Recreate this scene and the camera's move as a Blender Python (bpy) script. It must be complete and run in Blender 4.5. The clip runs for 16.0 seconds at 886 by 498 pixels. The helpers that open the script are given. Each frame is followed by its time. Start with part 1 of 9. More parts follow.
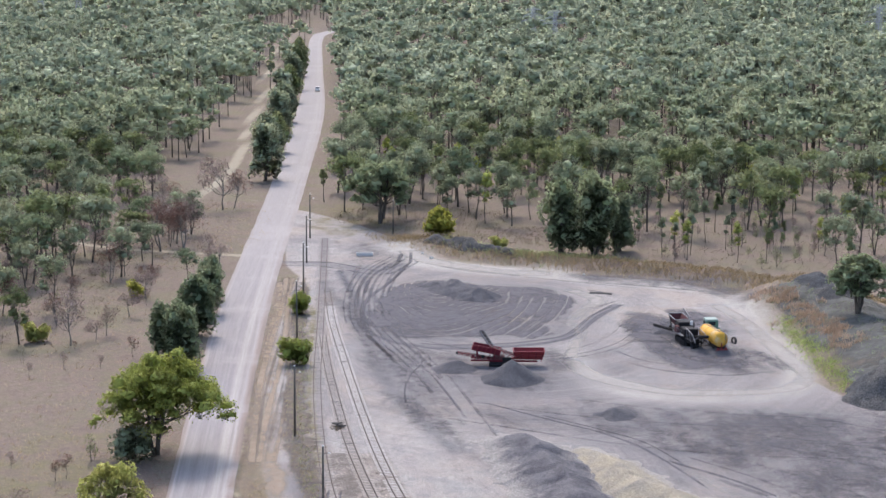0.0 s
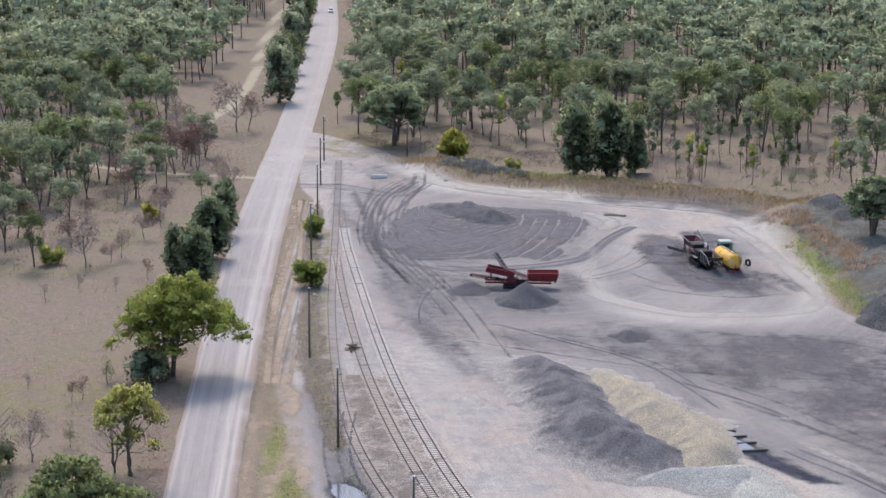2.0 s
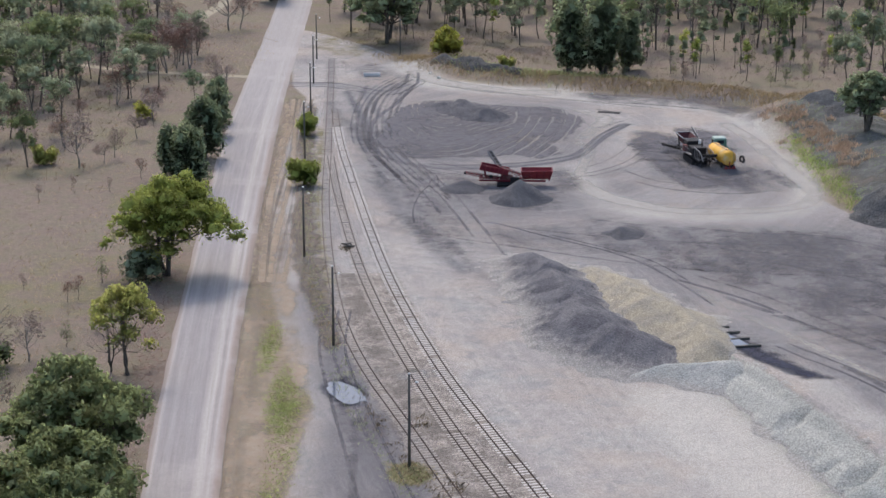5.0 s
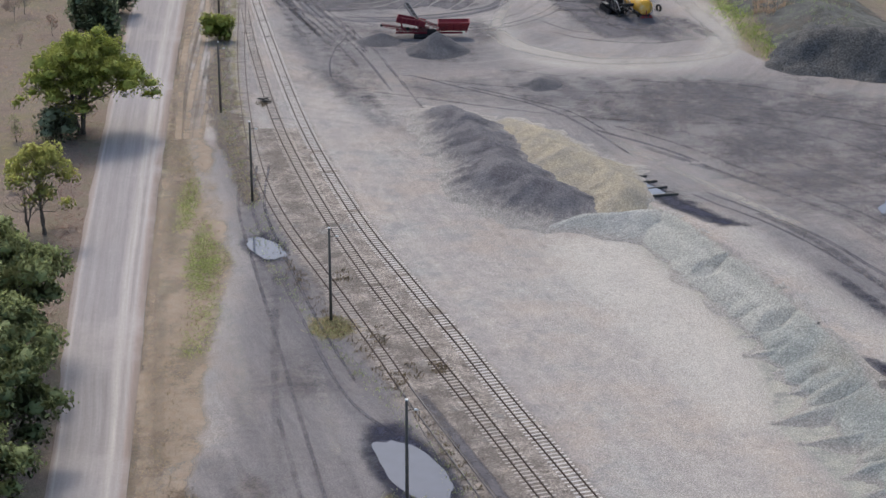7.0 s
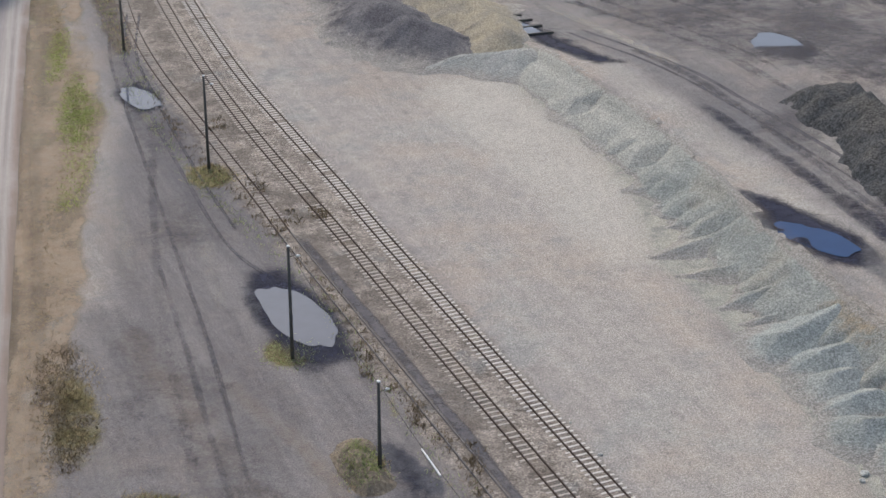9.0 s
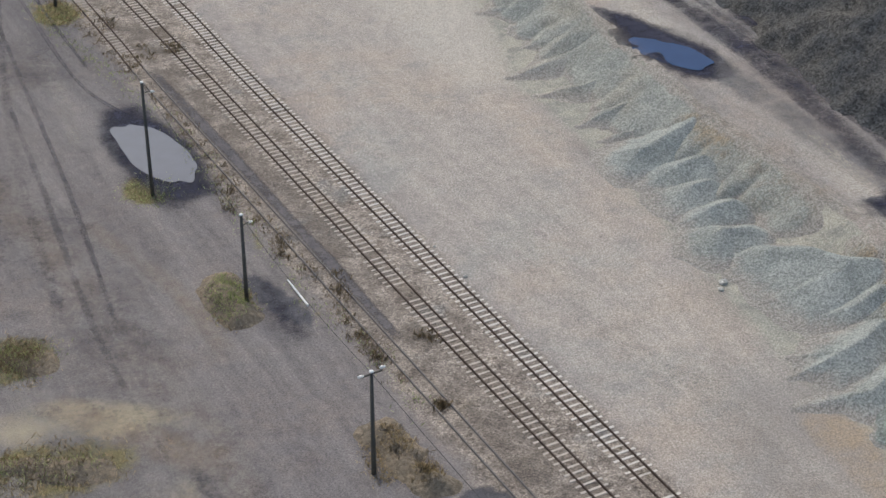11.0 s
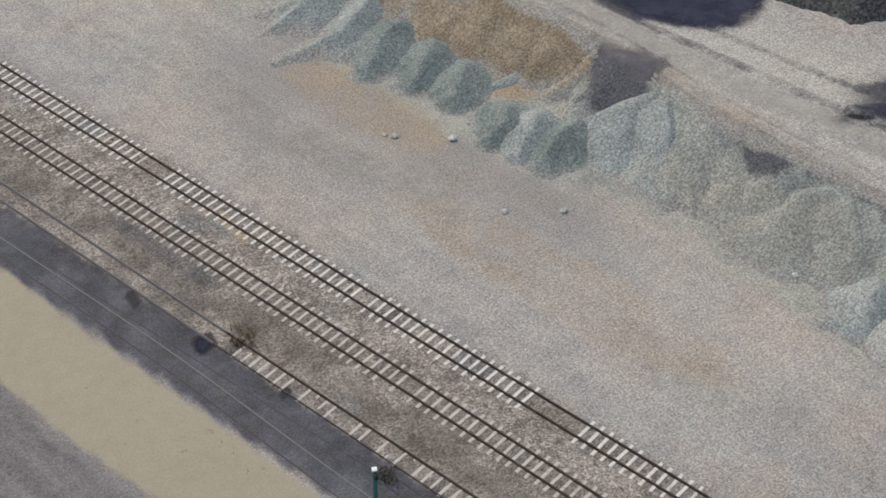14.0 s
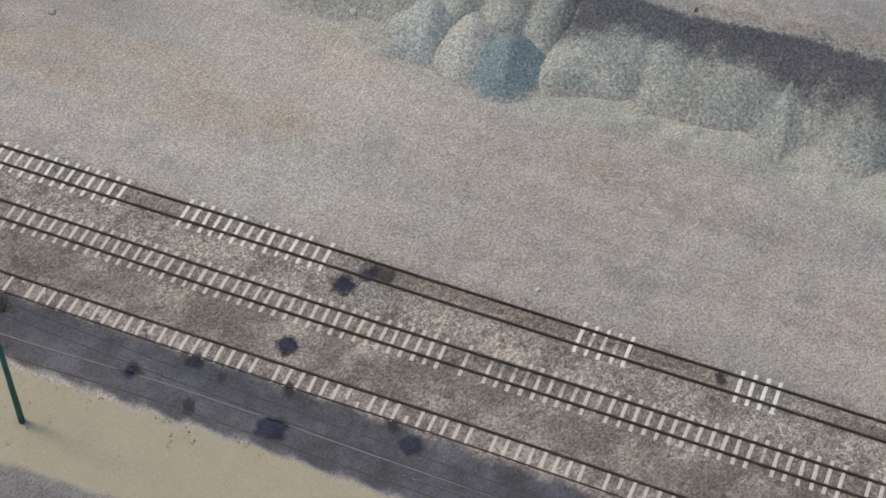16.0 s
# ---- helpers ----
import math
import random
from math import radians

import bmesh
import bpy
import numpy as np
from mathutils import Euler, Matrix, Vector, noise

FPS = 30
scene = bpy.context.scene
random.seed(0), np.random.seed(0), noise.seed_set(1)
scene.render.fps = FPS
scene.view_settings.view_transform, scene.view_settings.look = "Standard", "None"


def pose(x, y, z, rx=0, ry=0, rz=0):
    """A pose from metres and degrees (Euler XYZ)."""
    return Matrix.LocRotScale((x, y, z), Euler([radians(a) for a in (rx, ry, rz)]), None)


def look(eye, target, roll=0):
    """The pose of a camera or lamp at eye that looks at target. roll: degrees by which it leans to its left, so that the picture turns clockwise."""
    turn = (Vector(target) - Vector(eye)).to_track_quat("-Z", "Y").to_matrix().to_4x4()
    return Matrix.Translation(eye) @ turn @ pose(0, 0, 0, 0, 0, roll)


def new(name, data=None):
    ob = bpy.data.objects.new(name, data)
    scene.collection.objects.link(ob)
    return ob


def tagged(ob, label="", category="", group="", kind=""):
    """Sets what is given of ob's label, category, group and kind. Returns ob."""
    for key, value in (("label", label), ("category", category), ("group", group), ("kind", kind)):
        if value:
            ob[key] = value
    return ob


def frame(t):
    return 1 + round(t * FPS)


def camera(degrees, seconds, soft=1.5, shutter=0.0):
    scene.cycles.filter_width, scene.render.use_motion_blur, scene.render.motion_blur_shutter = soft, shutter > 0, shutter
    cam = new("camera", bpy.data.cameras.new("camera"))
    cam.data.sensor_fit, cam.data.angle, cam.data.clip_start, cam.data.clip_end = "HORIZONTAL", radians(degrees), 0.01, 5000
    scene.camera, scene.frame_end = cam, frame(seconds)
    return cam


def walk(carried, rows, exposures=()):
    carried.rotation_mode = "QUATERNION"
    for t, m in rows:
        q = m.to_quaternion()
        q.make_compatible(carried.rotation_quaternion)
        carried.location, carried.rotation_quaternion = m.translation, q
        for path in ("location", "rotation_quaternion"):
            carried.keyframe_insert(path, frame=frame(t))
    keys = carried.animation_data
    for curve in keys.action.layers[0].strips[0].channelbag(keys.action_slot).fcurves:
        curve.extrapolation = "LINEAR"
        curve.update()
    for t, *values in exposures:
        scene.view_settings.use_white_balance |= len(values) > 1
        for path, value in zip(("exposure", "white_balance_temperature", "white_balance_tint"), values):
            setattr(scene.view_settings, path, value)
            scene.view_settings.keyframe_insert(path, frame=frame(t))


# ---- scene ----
# The camera hovers at one spot and turns: down, then to the right.
cam = camera(27.94, 16.0)
PATH = [
    (0.0, pose(0, 0, 74, 79.221, 0, 0.000) @ pose(0, 0, 0, 0, 0, 0.527)),
    (0.5, pose(0, 0, 74, 78.554, 0, 0.109) @ pose(0, 0, 0, 0, 0, 0.482)),
    (1.0, pose(0, 0, 74, 77.831, 0, 0.229) @ pose(0, 0, 0, 0, 0, 0.446)),
    (1.5, pose(0, 0, 74, 77.103, 0, 0.341) @ pose(0, 0, 0, 0, 0, 0.464)),
    (2.0, pose(0, 0, 74, 76.716, 0, 0.442) @ pose(0, 0, 0, 0, 0, 0.405)),
    (2.5, pose(0, 0, 74, 76.324, 0, 0.551) @ pose(0, 0, 0, 0, 0, 0.405)),
    (3.0, pose(0, 0, 74, 75.696, 0, 0.658) @ pose(0, 0, 0, 0, 0, 0.323)),
    (5.3, pose(0, 0, 74, 72.831, 0, 0.074) @ pose(0, 0, 0, 0, 0, 0.110)),
    (5.5, pose(0, 0, 74, 72.352, 0, -0.100) @ pose(0, 0, 0, 0, 0, 0.144)),
    (6.0, pose(0, 0, 74, 71.172, 0, -0.662) @ pose(0, 0, 0, 0, 0, 0.110)),
    (6.5, pose(0, 0, 74, 69.967, 0, -1.575) @ pose(0, 0, 0, 0, 0, 0.114)),
    (7.0, pose(0, 0, 74, 68.729, 0, -2.532) @ pose(0, 0, 0, 0, 0, 0.082)),
    (7.5, pose(0, 0, 74, 67.485, 0, -3.419) @ pose(0, 0, 0, 0, 0, 0.086)),
    (8.0, pose(0, 0, 74, 66.236, 0, -4.444) @ pose(0, 0, 0, 0, 0, 0.060)),
    (8.5, pose(0, 0, 74, 64.990, 0, -5.612) @ pose(0, 0, 0, 0, 0, 0.078)),
    (8.7, pose(0, 0, 74, 64.484, 0, -6.092) @ pose(0, 0, 0, 0, 0, 0.074)),
    (10.8, pose(0, 0, 74, 58.699, 0, -11.222) @ pose(0, 0, 0, 0, 0, 0.024)),
    (11.0, pose(0, 0, 74, 58.148, 0, -11.904) @ pose(0, 0, 0, 0, 0, 0.001)),
    (11.5, pose(0, 0, 74, 56.758, 0, -14.235) @ pose(0, 0, 0, 0, 0, -0.017)),
    (12.0, pose(0, 0, 74, 55.234, 0, -17.428) @ pose(0, 0, 0, 0, 0, -0.013)),
    (12.5, pose(0, 0, 74, 53.361, 0, -20.665) @ pose(0, 0, 0, 0, 0, -0.052)),
    (13.0, pose(0, 0, 74, 51.459, 0, -24.099) @ pose(0, 0, 0, 0, 0, -0.067)),
    (13.5, pose(0, 0, 74, 49.605, 0, -28.172) @ pose(0, 0, 0, 0, 0, -0.037)),
    (14.0, pose(0, 0, 74, 47.712, 0, -32.465) @ pose(0, 0, 0, 0, 0, 0.045)),
    (14.5, pose(0, 0, 74, 45.817, 0, -36.776) @ pose(0, 0, 0, 0, 0, 0.075)),
    (15.0, pose(0, 0, 74, 43.949, 0, -40.992) @ pose(0, 0, 0, 0, 0, 0.053)),
    (15.5, pose(0, 0, 74, 42.095, 0, -45.677) @ pose(0, 0, 0, 0, 0, 0.236)),
    (16.0, pose(0, 0, 74, 40.246, 0, -51.550) @ pose(0, 0, 0, 0, 0, 0.355)),
]
walk(cam, PATH, exposures=[(0.0, 0.93, 6250, 13), (3.0, 0.78, 6300, 12), (7.0, 0.46, 6450, 9), (11.0, 0.35, 6850, 6), (16.0, 0.36, 6850, 5)])

# ---- world and sun ----
SUN_EL, SUN_AZ = 52.0, -14.0          # degrees; azimuth from +y towards +x
world = bpy.data.worlds.new("world")
scene.world = world
world.use_nodes = True
wn = world.node_tree.nodes
sky = wn.new("ShaderNodeTexSky")
sky.sky_type = "NISHITA"
sky.sun_disc = False
sky.sun_elevation, sky.sun_rotation = radians(SUN_EL), radians(SUN_AZ)
sky.dust_density, sky.air_density = 3.0, 1.0
wn["Background"].inputs["Strength"].default_value = 0.15
world.node_tree.links.new(sky.outputs["Color"], wn["Background"].inputs["Color"])
sun = new("sun", bpy.data.lights.new("sun", "SUN"))
sun.data.energy, sun.data.angle, sun.data.color = 1.0, radians(12.0), (1.0, 0.93, 0.84)
sun_way = Vector((math.sin(radians(SUN_AZ)) * math.cos(radians(SUN_EL)), math.cos(radians(SUN_AZ)) * math.cos(radians(SUN_EL)), math.sin(radians(SUN_EL))))
sun.matrix_world = look(sun_way * 500, (0, 0, 0))


# ---- materials ----
class Nodes:
    """A short way to write node materials."""

    def __init__(self, name):
        self.mat = bpy.data.materials.new(name)
        self.mat.use_nodes = True
        self.tree = self.mat.node_tree
        self.bsdf = self.tree.nodes["Principled BSDF"]
        self.bsdf.inputs["Specular IOR Level"].default_value = 0.2
        self.coord = self.tree.nodes.new("ShaderNodeNewGeometry").outputs["Position"]

    def link(self, a, b):
        self.tree.links.new(a, b)

    def put(self, socket, value):
        if isinstance(value, bpy.types.NodeSocket):
            self.link(value, socket)
        else:
            socket.default_value = value

    def noise(self, scale, detail=4.0, rough=0.6, vector=None, out="Fac"):
        n = self.tree.nodes.new("ShaderNodeTexNoise")
        n.inputs["Scale"].default_value, n.inputs["Detail"].default_value, n.inputs["Roughness"].default_value = scale, detail, rough
        self.link(vector or self.coord, n.inputs["Vector"])
        return n.outputs[out]

    def speckle(self, scale):
        """A random value for each pebble-sized cell."""
        n = self.tree.nodes.new("ShaderNodeTexVoronoi")
        n.inputs["Scale"].default_value = scale
        self.link(self.coord, n.inputs["Vector"])
        return self.split(n.outputs["Color"])[0]

    def stretch(self, vector, sx, sy, sz):
        n = self.tree.nodes.new("ShaderNodeVectorMath")
        n.operation = "MULTIPLY"
        self.link(vector, n.inputs[0])
        n.inputs[1].default_value = (sx, sy, sz)
        return n.outputs[0]

    def ramp(self, fac, *stops):
        n = self.tree.nodes.new("ShaderNodeValToRGB")
        e = n.color_ramp.elements
        while len(e) < len(stops):
            e.new(0.5)
        for el, (p, c) in zip(e, stops):
            el.position, el.color = p, (*c, 1) if len(c) == 3 else c
        self.link(fac, n.inputs["Fac"])
        return n.outputs["Color"]

    def mix(self, fac, a, b, blend="MIX"):
        n = self.tree.nodes.new("ShaderNodeMix")
        n.data_type, n.blend_type = "RGBA", blend
        self.put(n.inputs[0], fac)
        self.put(n.inputs[6], a if isinstance(a, bpy.types.NodeSocket) else (*a, 1))
        self.put(n.inputs[7], b if isinstance(b, bpy.types.NodeSocket) else (*b, 1))
        return n.outputs[2]

    def math(self, op, a, b=0.0, c=0.0, clamp=False):
        n = self.tree.nodes.new("ShaderNodeMath")
        n.operation, n.use_clamp = op, clamp
        for i, v in enumerate((a, b, c)):
            self.put(n.inputs[i], v)
        return n.outputs[0]

    def span(self, v, lo, hi, a=0.0, b=1.0):
        n = self.tree.nodes.new("ShaderNodeMapRange")
        n.interpolation_type = "SMOOTHSTEP"
        self.put(n.inputs[0], v)
        for i, x in enumerate((lo, hi, a, b)):
            n.inputs[i + 1].default_value = x
        return n.outputs[0]

    def attribute(self, name):
        n = self.tree.nodes.new("ShaderNodeAttribute")
        n.attribute_name = name
        return n

    def split(self, color):
        n = self.tree.nodes.new("ShaderNodeSeparateColor")
        self.link(color, n.inputs[0])
        return n.outputs

    def shade(self, color, low, high, fac, wide=0.25):
        """The colour times a value that the fac moves from low to high."""
        return self.mix(1.0, color, self.ramp(fac, (0.5 - wide, (low,) * 3), (0.5 + wide, (high,) * 3)), "MULTIPLY")

    def bump(self, height, strength, distance):
        n = self.tree.nodes.new("ShaderNodeBump")
        n.inputs["Strength"].default_value, n.inputs["Distance"].default_value = strength, distance
        self.link(height, n.inputs["Height"])
        self.link(n.outputs[0], self.bsdf.inputs["Normal"])

    def done(self, color, rough=0.9, metal=0.0):
        self.put(self.bsdf.inputs["Base Color"], color if isinstance(color, bpy.types.NodeSocket) else (*color, 1))
        self.put(self.bsdf.inputs["Roughness"], rough)
        self.bsdf.inputs["Metallic"].default_value = metal
        return self.mat


def gravel_material(name, color, other, patch=0.15, grain=6.0, spread=0.45, rocks=0.25):
    """Loose crushed stone: patches of a second colour and coarse grain with relief."""
    n = Nodes(name)
    c = n.mix(n.span(n.noise(patch, 5, 0.65), 0.40, 0.66), color, other)
    g = n.noise(grain, 5, 0.85)
    c = n.shade(c, 1 - spread, 1 + spread, g, 0.16)
    c = n.shade(c, 0.9, 1.1, n.noise(0.7, 4, 0.6))
    c = n.shade(c, 1 - rocks, 1 + rocks, n.speckle(grain * 1.4), 0.5)
    n.bump(g, 0.9, 0.2)
    return n.done(c, 0.95)


def pile_material(name, one, two, warm=0.5):
    """Crushed stone tipped on a face, other kinds mixed in by masks, thinning out at its foot."""
    n = Nodes(name)
    m = n.attribute("mask_p")
    dark, orange, pale = n.split(m.outputs["Color"])[:3]
    thick = m.outputs["Alpha"]
    ragged = n.math("ADD", n.math("MULTIPLY_ADD", n.noise(0.9, 6, 0.75), 1.0, -0.5), n.math("MULTIPLY_ADD", n.noise(5.0, 4, 0.8), 0.7, -0.35))

    def cover(mask, amount):
        return n.span(n.math("ADD", mask, n.math("MULTIPLY", ragged, amount)), 0.3, 0.7)

    c = n.mix(n.span(n.noise(0.3, 5, 0.65), 0.38, 0.64), one, two)
    c = n.mix(n.span(n.noise(0.09, 4, 0.6), 0.48, 0.66, 0, warm), c, (0.36, 0.325, 0.265))
    c = n.mix(cover(pale, 0.8), c, n.mix(n.noise(0.4, 4), (0.40, 0.40, 0.365), (0.46, 0.45, 0.40)))
    c = n.mix(n.math("MULTIPLY", cover(orange, 0.7), 0.9), c, n.mix(n.span(n.noise(0.5, 4), 0.4, 0.6), (0.26, 0.20, 0.135), (0.36, 0.285, 0.20)))
    c = n.mix(n.math("MULTIPLY", cover(dark, 0.7), 0.92), c, (0.105, 0.105, 0.12))
    c = n.mix(n.span(n.math("ADD", thick, n.math("MULTIPLY", ragged, 1.1)), 0.15, 0.85, 0.9, 0), c, (0.36, 0.335, 0.305))
    g = n.noise(6.0, 5, 0.85)
    c = n.shade(c, 0.5, 1.5, g, 0.16)
    c = n.shade(c, 0.72, 1.3, n.speckle(9.0), 0.5)
    n.bump(g, 0.9, 0.2)
    return n.done(c, 0.95)


def skin_material(name, dark, light, top=0.9):
    """A thin ragged spread of dirt that lets the ground show where it thins."""
    n = Nodes(name)
    amount = n.attribute("amount").outputs["Fac"]
    ragged = n.math("ADD", n.math("MULTIPLY_ADD", n.noise(0.45, 6, 0.75), 1.2, -0.6), n.math("MULTIPLY_ADD", n.noise(3.0, 5, 0.8), 0.8, -0.4))
    c = n.mix(n.span(n.noise(0.8, 5, 0.7), 0.35, 0.65), dark, light)
    g = n.noise(7.0, 5, 0.85)
    c = n.shade(c, 0.65, 1.38, g, 0.16)
    n.bump(g, 0.5, 0.1)
    n.link(n.math("MULTIPLY", n.span(amount, 0.0, 0.25), n.span(n.math("ADD", amount, n.math("MULTIPLY", ragged, 0.8)), 0.1, 0.95, 0, top)), n.bsdf.inputs["Alpha"])
    return n.done(c, 0.95)


def plain_material(name, color, rough=0.6, metal=0.0, wear=0.25, scale=1.5, dirt=(0.22, 0.19, 0.16)):
    """Paint, steel or timber with worn and dusty patches."""
    n = Nodes(name)
    c = n.mix(n.span(n.noise(scale, 6, 0.7), 0.5, 0.75, 0, wear * 2.2), color, dirt)
    c = n.shade(c, 0.85, 1.12, n.noise(scale * 6, 3, 0.7))
    n.bump(n.noise(scale * 9, 3), 0.2, 0.02)
    return n.done(c, n.span(n.noise(scale * 2, 4), 0.3, 0.7, rough - 0.1, min(1.0, rough + 0.2)), metal)


def leaf_material(name, dark, light, dry=(0.20, 0.17, 0.09)):
    n = Nodes(name)
    tint = n.attribute("tint").outputs["Fac"]
    info = n.tree.nodes.new("ShaderNodeObjectInfo").outputs["Random"]
    each = n.math("PINGPONG", n.math("ADD", tint, n.math("MULTIPLY", info, 2.0)), 1.0)
    c = n.mix(n.span(each, 0.05, 0.8), dark, light)
    c = n.mix(n.span(each, 0.84, 1.0, 0, 0.6), c, dry)
    c = n.mix(n.span(n.noise(0.07, 3), 0.5, 0.72, 0, 0.22), c, dry)
    c = n.shade(c, 0.85, 1.15, n.noise(1.6, 3, 0.7))
    mat = n.done(c, 0.55)
    n.bsdf.inputs["Specular IOR Level"].default_value = 0.12
    back = n.tree.nodes.new("ShaderNodeBsdfTranslucent")
    n.link(c, back.inputs["Color"])
    both = n.tree.nodes.new("ShaderNodeMixShader")
    both.inputs[0].default_value = 0.5
    n.link(n.bsdf.outputs[0], both.inputs[1])
    n.link(back.outputs[0], both.inputs[2])
    n.link(both.outputs[0], n.tree.nodes["Material Output"].inputs["Surface"])
    return mat


def bark_material(name, a, b):
    n = Nodes(name)
    c = n.mix(n.span(n.noise(3.0, 4, 0.7, n.stretch(n.coord, 1, 1, 0.25)), 0.35, 0.65), a, b)
    n.bump(n.noise(6.0, 3), 0.5, 0.05)
    return n.done(c, 0.9)


def ground_material():
    """Dry paddock, gravel yard, dark fines, pale dust, sand, stone and green grass, laid out by masks."""
    n = Nodes("ground")
    m1, m2, m3 = n.attribute("mask_a"), n.attribute("mask_b"), n.attribute("mask_c")
    yard, dark, pale = n.split(m1.outputs["Color"])[:3]
    sand = m1.outputs["Alpha"]
    green, wet, lat = n.split(m2.outputs["Color"])[:3]
    lon = m2.outputs["Alpha"]
    stone, orange, tone = n.split(m3.outputs["Color"])[:3]
    stain = m3.outputs["Alpha"]
    big = n.noise(0.06, 5, 0.65)
    blotch = n.noise(0.22, 6, 0.72)
    coarse = n.noise(1.1, 5, 0.75)
    grain = n.noise(7.0, 5, 0.85)
    ragged = n.math("ADD", n.math("MULTIPLY_ADD", blotch, 0.9, -0.45), n.math("MULTIPLY_ADD", coarse, 0.6, -0.3))

    def cover(mask, amount=1.0, lo=0.3, hi=0.7):
        return n.span(n.math("ADD", mask, n.math("MULTIPLY", ragged, amount)), lo, hi)

    def part_of(mask, amount, top=1.0):
        """Cover in proportion to the mask, broken up."""
        return n.math("MULTIPLY", mask, n.span(ragged, -0.45 * amount, 0.45 * amount, 0.5, top), clamp=True)

    flow = n.tree.nodes.new("ShaderNodeCombineXYZ")
    n.link(n.math("ADD", lat, n.math("MULTIPLY", blotch, 2.2)), flow.inputs[0])
    n.link(lon, flow.inputs[1])
    streak = n.noise(1.0, 5, 0.75, n.stretch(flow.outputs[0], 0.38, 0.022, 1))
    streak_fine = n.noise(1.0, 4, 0.75, n.stretch(flow.outputs[0], 1.6, 0.07, 1))

    dry = n.ramp(blotch, (0.30, (0.15, 0.112, 0.088)), (0.46, (0.215, 0.166, 0.132)), (0.58, (0.185, 0.155, 0.108)), (0.72, (0.275, 0.222, 0.18)))
    dry = n.shade(dry, 0.70, 1.22, coarse)
    dry = n.mix(n.span(n.noise(0.55, 6, 0.8), 0.58, 0.72, 0, 0.6), dry, (0.14, 0.11, 0.075))
    dry = n.mix(n.span(big, 0.48, 0.68, 0, 0.55), dry, (0.175, 0.165, 0.088))
    grit = n.mix(n.span(streak, 0.35, 0.68), (0.31, 0.283, 0.265), (0.36, 0.33, 0.30))
    grit = n.mix(n.span(big, 0.45, 0.62, 0, 0.65), grit, (0.37, 0.31, 0.26))
    grit = n.mix(n.span(n.noise(0.11, 5, 0.7), 0.5, 0.66, 0, 0.6), grit, (0.295, 0.30, 0.285))
    grit = n.shade(grit, 0.93, 1.07, streak_fine, 0.2)
    grit = n.shade(grit, 0.86, 1.12, n.noise(0.5, 6, 0.8), 0.15)
    grit = n.mix(n.span(blotch, 0.52, 0.66, 0, 0.6), grit, (0.225, 0.21, 0.205))
    grit = n.mix(part_of(tone, 0.8, 1.2), grit, n.shade(n.mix(n.span(n.math("ADD", n.math("MULTIPLY", streak, 0.5), n.math("MULTIPLY", blotch, 0.5)), 0.38, 0.62), (0.11, 0.102, 0.108), (0.21, 0.195, 0.192)), 0.88, 1.12, streak_fine, 0.2))
    c = n.mix(cover(yard, 0.7), dry, grit)
    fines = n.shade(n.mix(streak_fine, (0.10, 0.098, 0.105), (0.16, 0.155, 0.16)), 0.75, 1.3, n.noise(0.5, 5, 0.7))
    c = n.mix(n.math("MULTIPLY", part_of(dark, 1.0, 1.1), 0.95), c, fines)
    dust = n.shade(n.mix(blotch, (0.40, 0.375, 0.335), (0.48, 0.45, 0.395)), 0.88, 1.1, coarse)
    c = n.mix(n.math("MULTIPLY", part_of(pale, 1.0, 1.2), 0.9), c, dust)
    offset = n.math("ABSOLUTE", n.math("ADD", lat, 0.8))
    bed = n.math("MULTIPLY", yard, n.span(n.math("ADD", offset, n.math("MULTIPLY", ragged, 3.0)), 4.6, 6.2, 1, 0))
    worn = n.ramp(n.noise(0.45, 6, 0.78), (0.36, (0.115, 0.097, 0.082)), (0.47, (0.215, 0.185, 0.16)), (0.55, (0.30, 0.265, 0.23)), (0.66, (0.37, 0.315, 0.255)))
    worn = n.mix(n.span(n.noise(0.16, 4, 0.6), 0.56, 0.68, 0, 0.6), worn, (0.17, 0.175, 0.175))
    worn = n.mix(n.span(n.noise(0.9, 4, 0.7), 0.56, 0.68, 0, 0.8), worn, (0.062, 0.05, 0.04))
    worn = n.shade(worn, 0.6, 1.35, n.noise(2.4, 4, 0.8), 0.2)
    worn = n.mix(n.math("MULTIPLY", n.span(n.math("ABSOLUTE", n.math("ADD", lat, 2.3)), 1.0, 2.6, 1, 0), n.span(n.noise(0.3, 5, 0.7), 0.42, 0.62)), worn, (0.135, 0.115, 0.098))
    worn = n.shade(worn, 0.68, 1.38, n.speckle(8.0), 0.5)
    c = n.mix(n.math("MULTIPLY", bed, 0.92), c, worn)
    rock = n.mix(n.span(blotch, 0.4, 0.62), (0.285, 0.285, 0.25), (0.36, 0.345, 0.295))
    rock = n.mix(n.span(n.noise(0.4, 4), 0.5, 0.65, 0, 0.7), rock, (0.205, 0.21, 0.195))
    c = n.mix(cover(stone, 0.5), c, rock)
    c = n.mix(cover(orange, 0.5), c, n.mix(blotch, (0.26, 0.205, 0.15), (0.37, 0.285, 0.20)))
    turf = n.mix(n.noise(1.4, 5, 0.75), (0.085, 0.09, 0.035), (0.22, 0.185, 0.09))
    turf = n.mix(n.span(coarse, 0.45, 0.65, 0, 0.7), turf, (0.27, 0.215, 0.13))
    c = n.mix(cover(green, 1.25, 0.34, 0.75), c, n.shade(turf, 0.7, 1.25, grain))
    damp = cover(wet, 0.6, 0.25, 0.75)
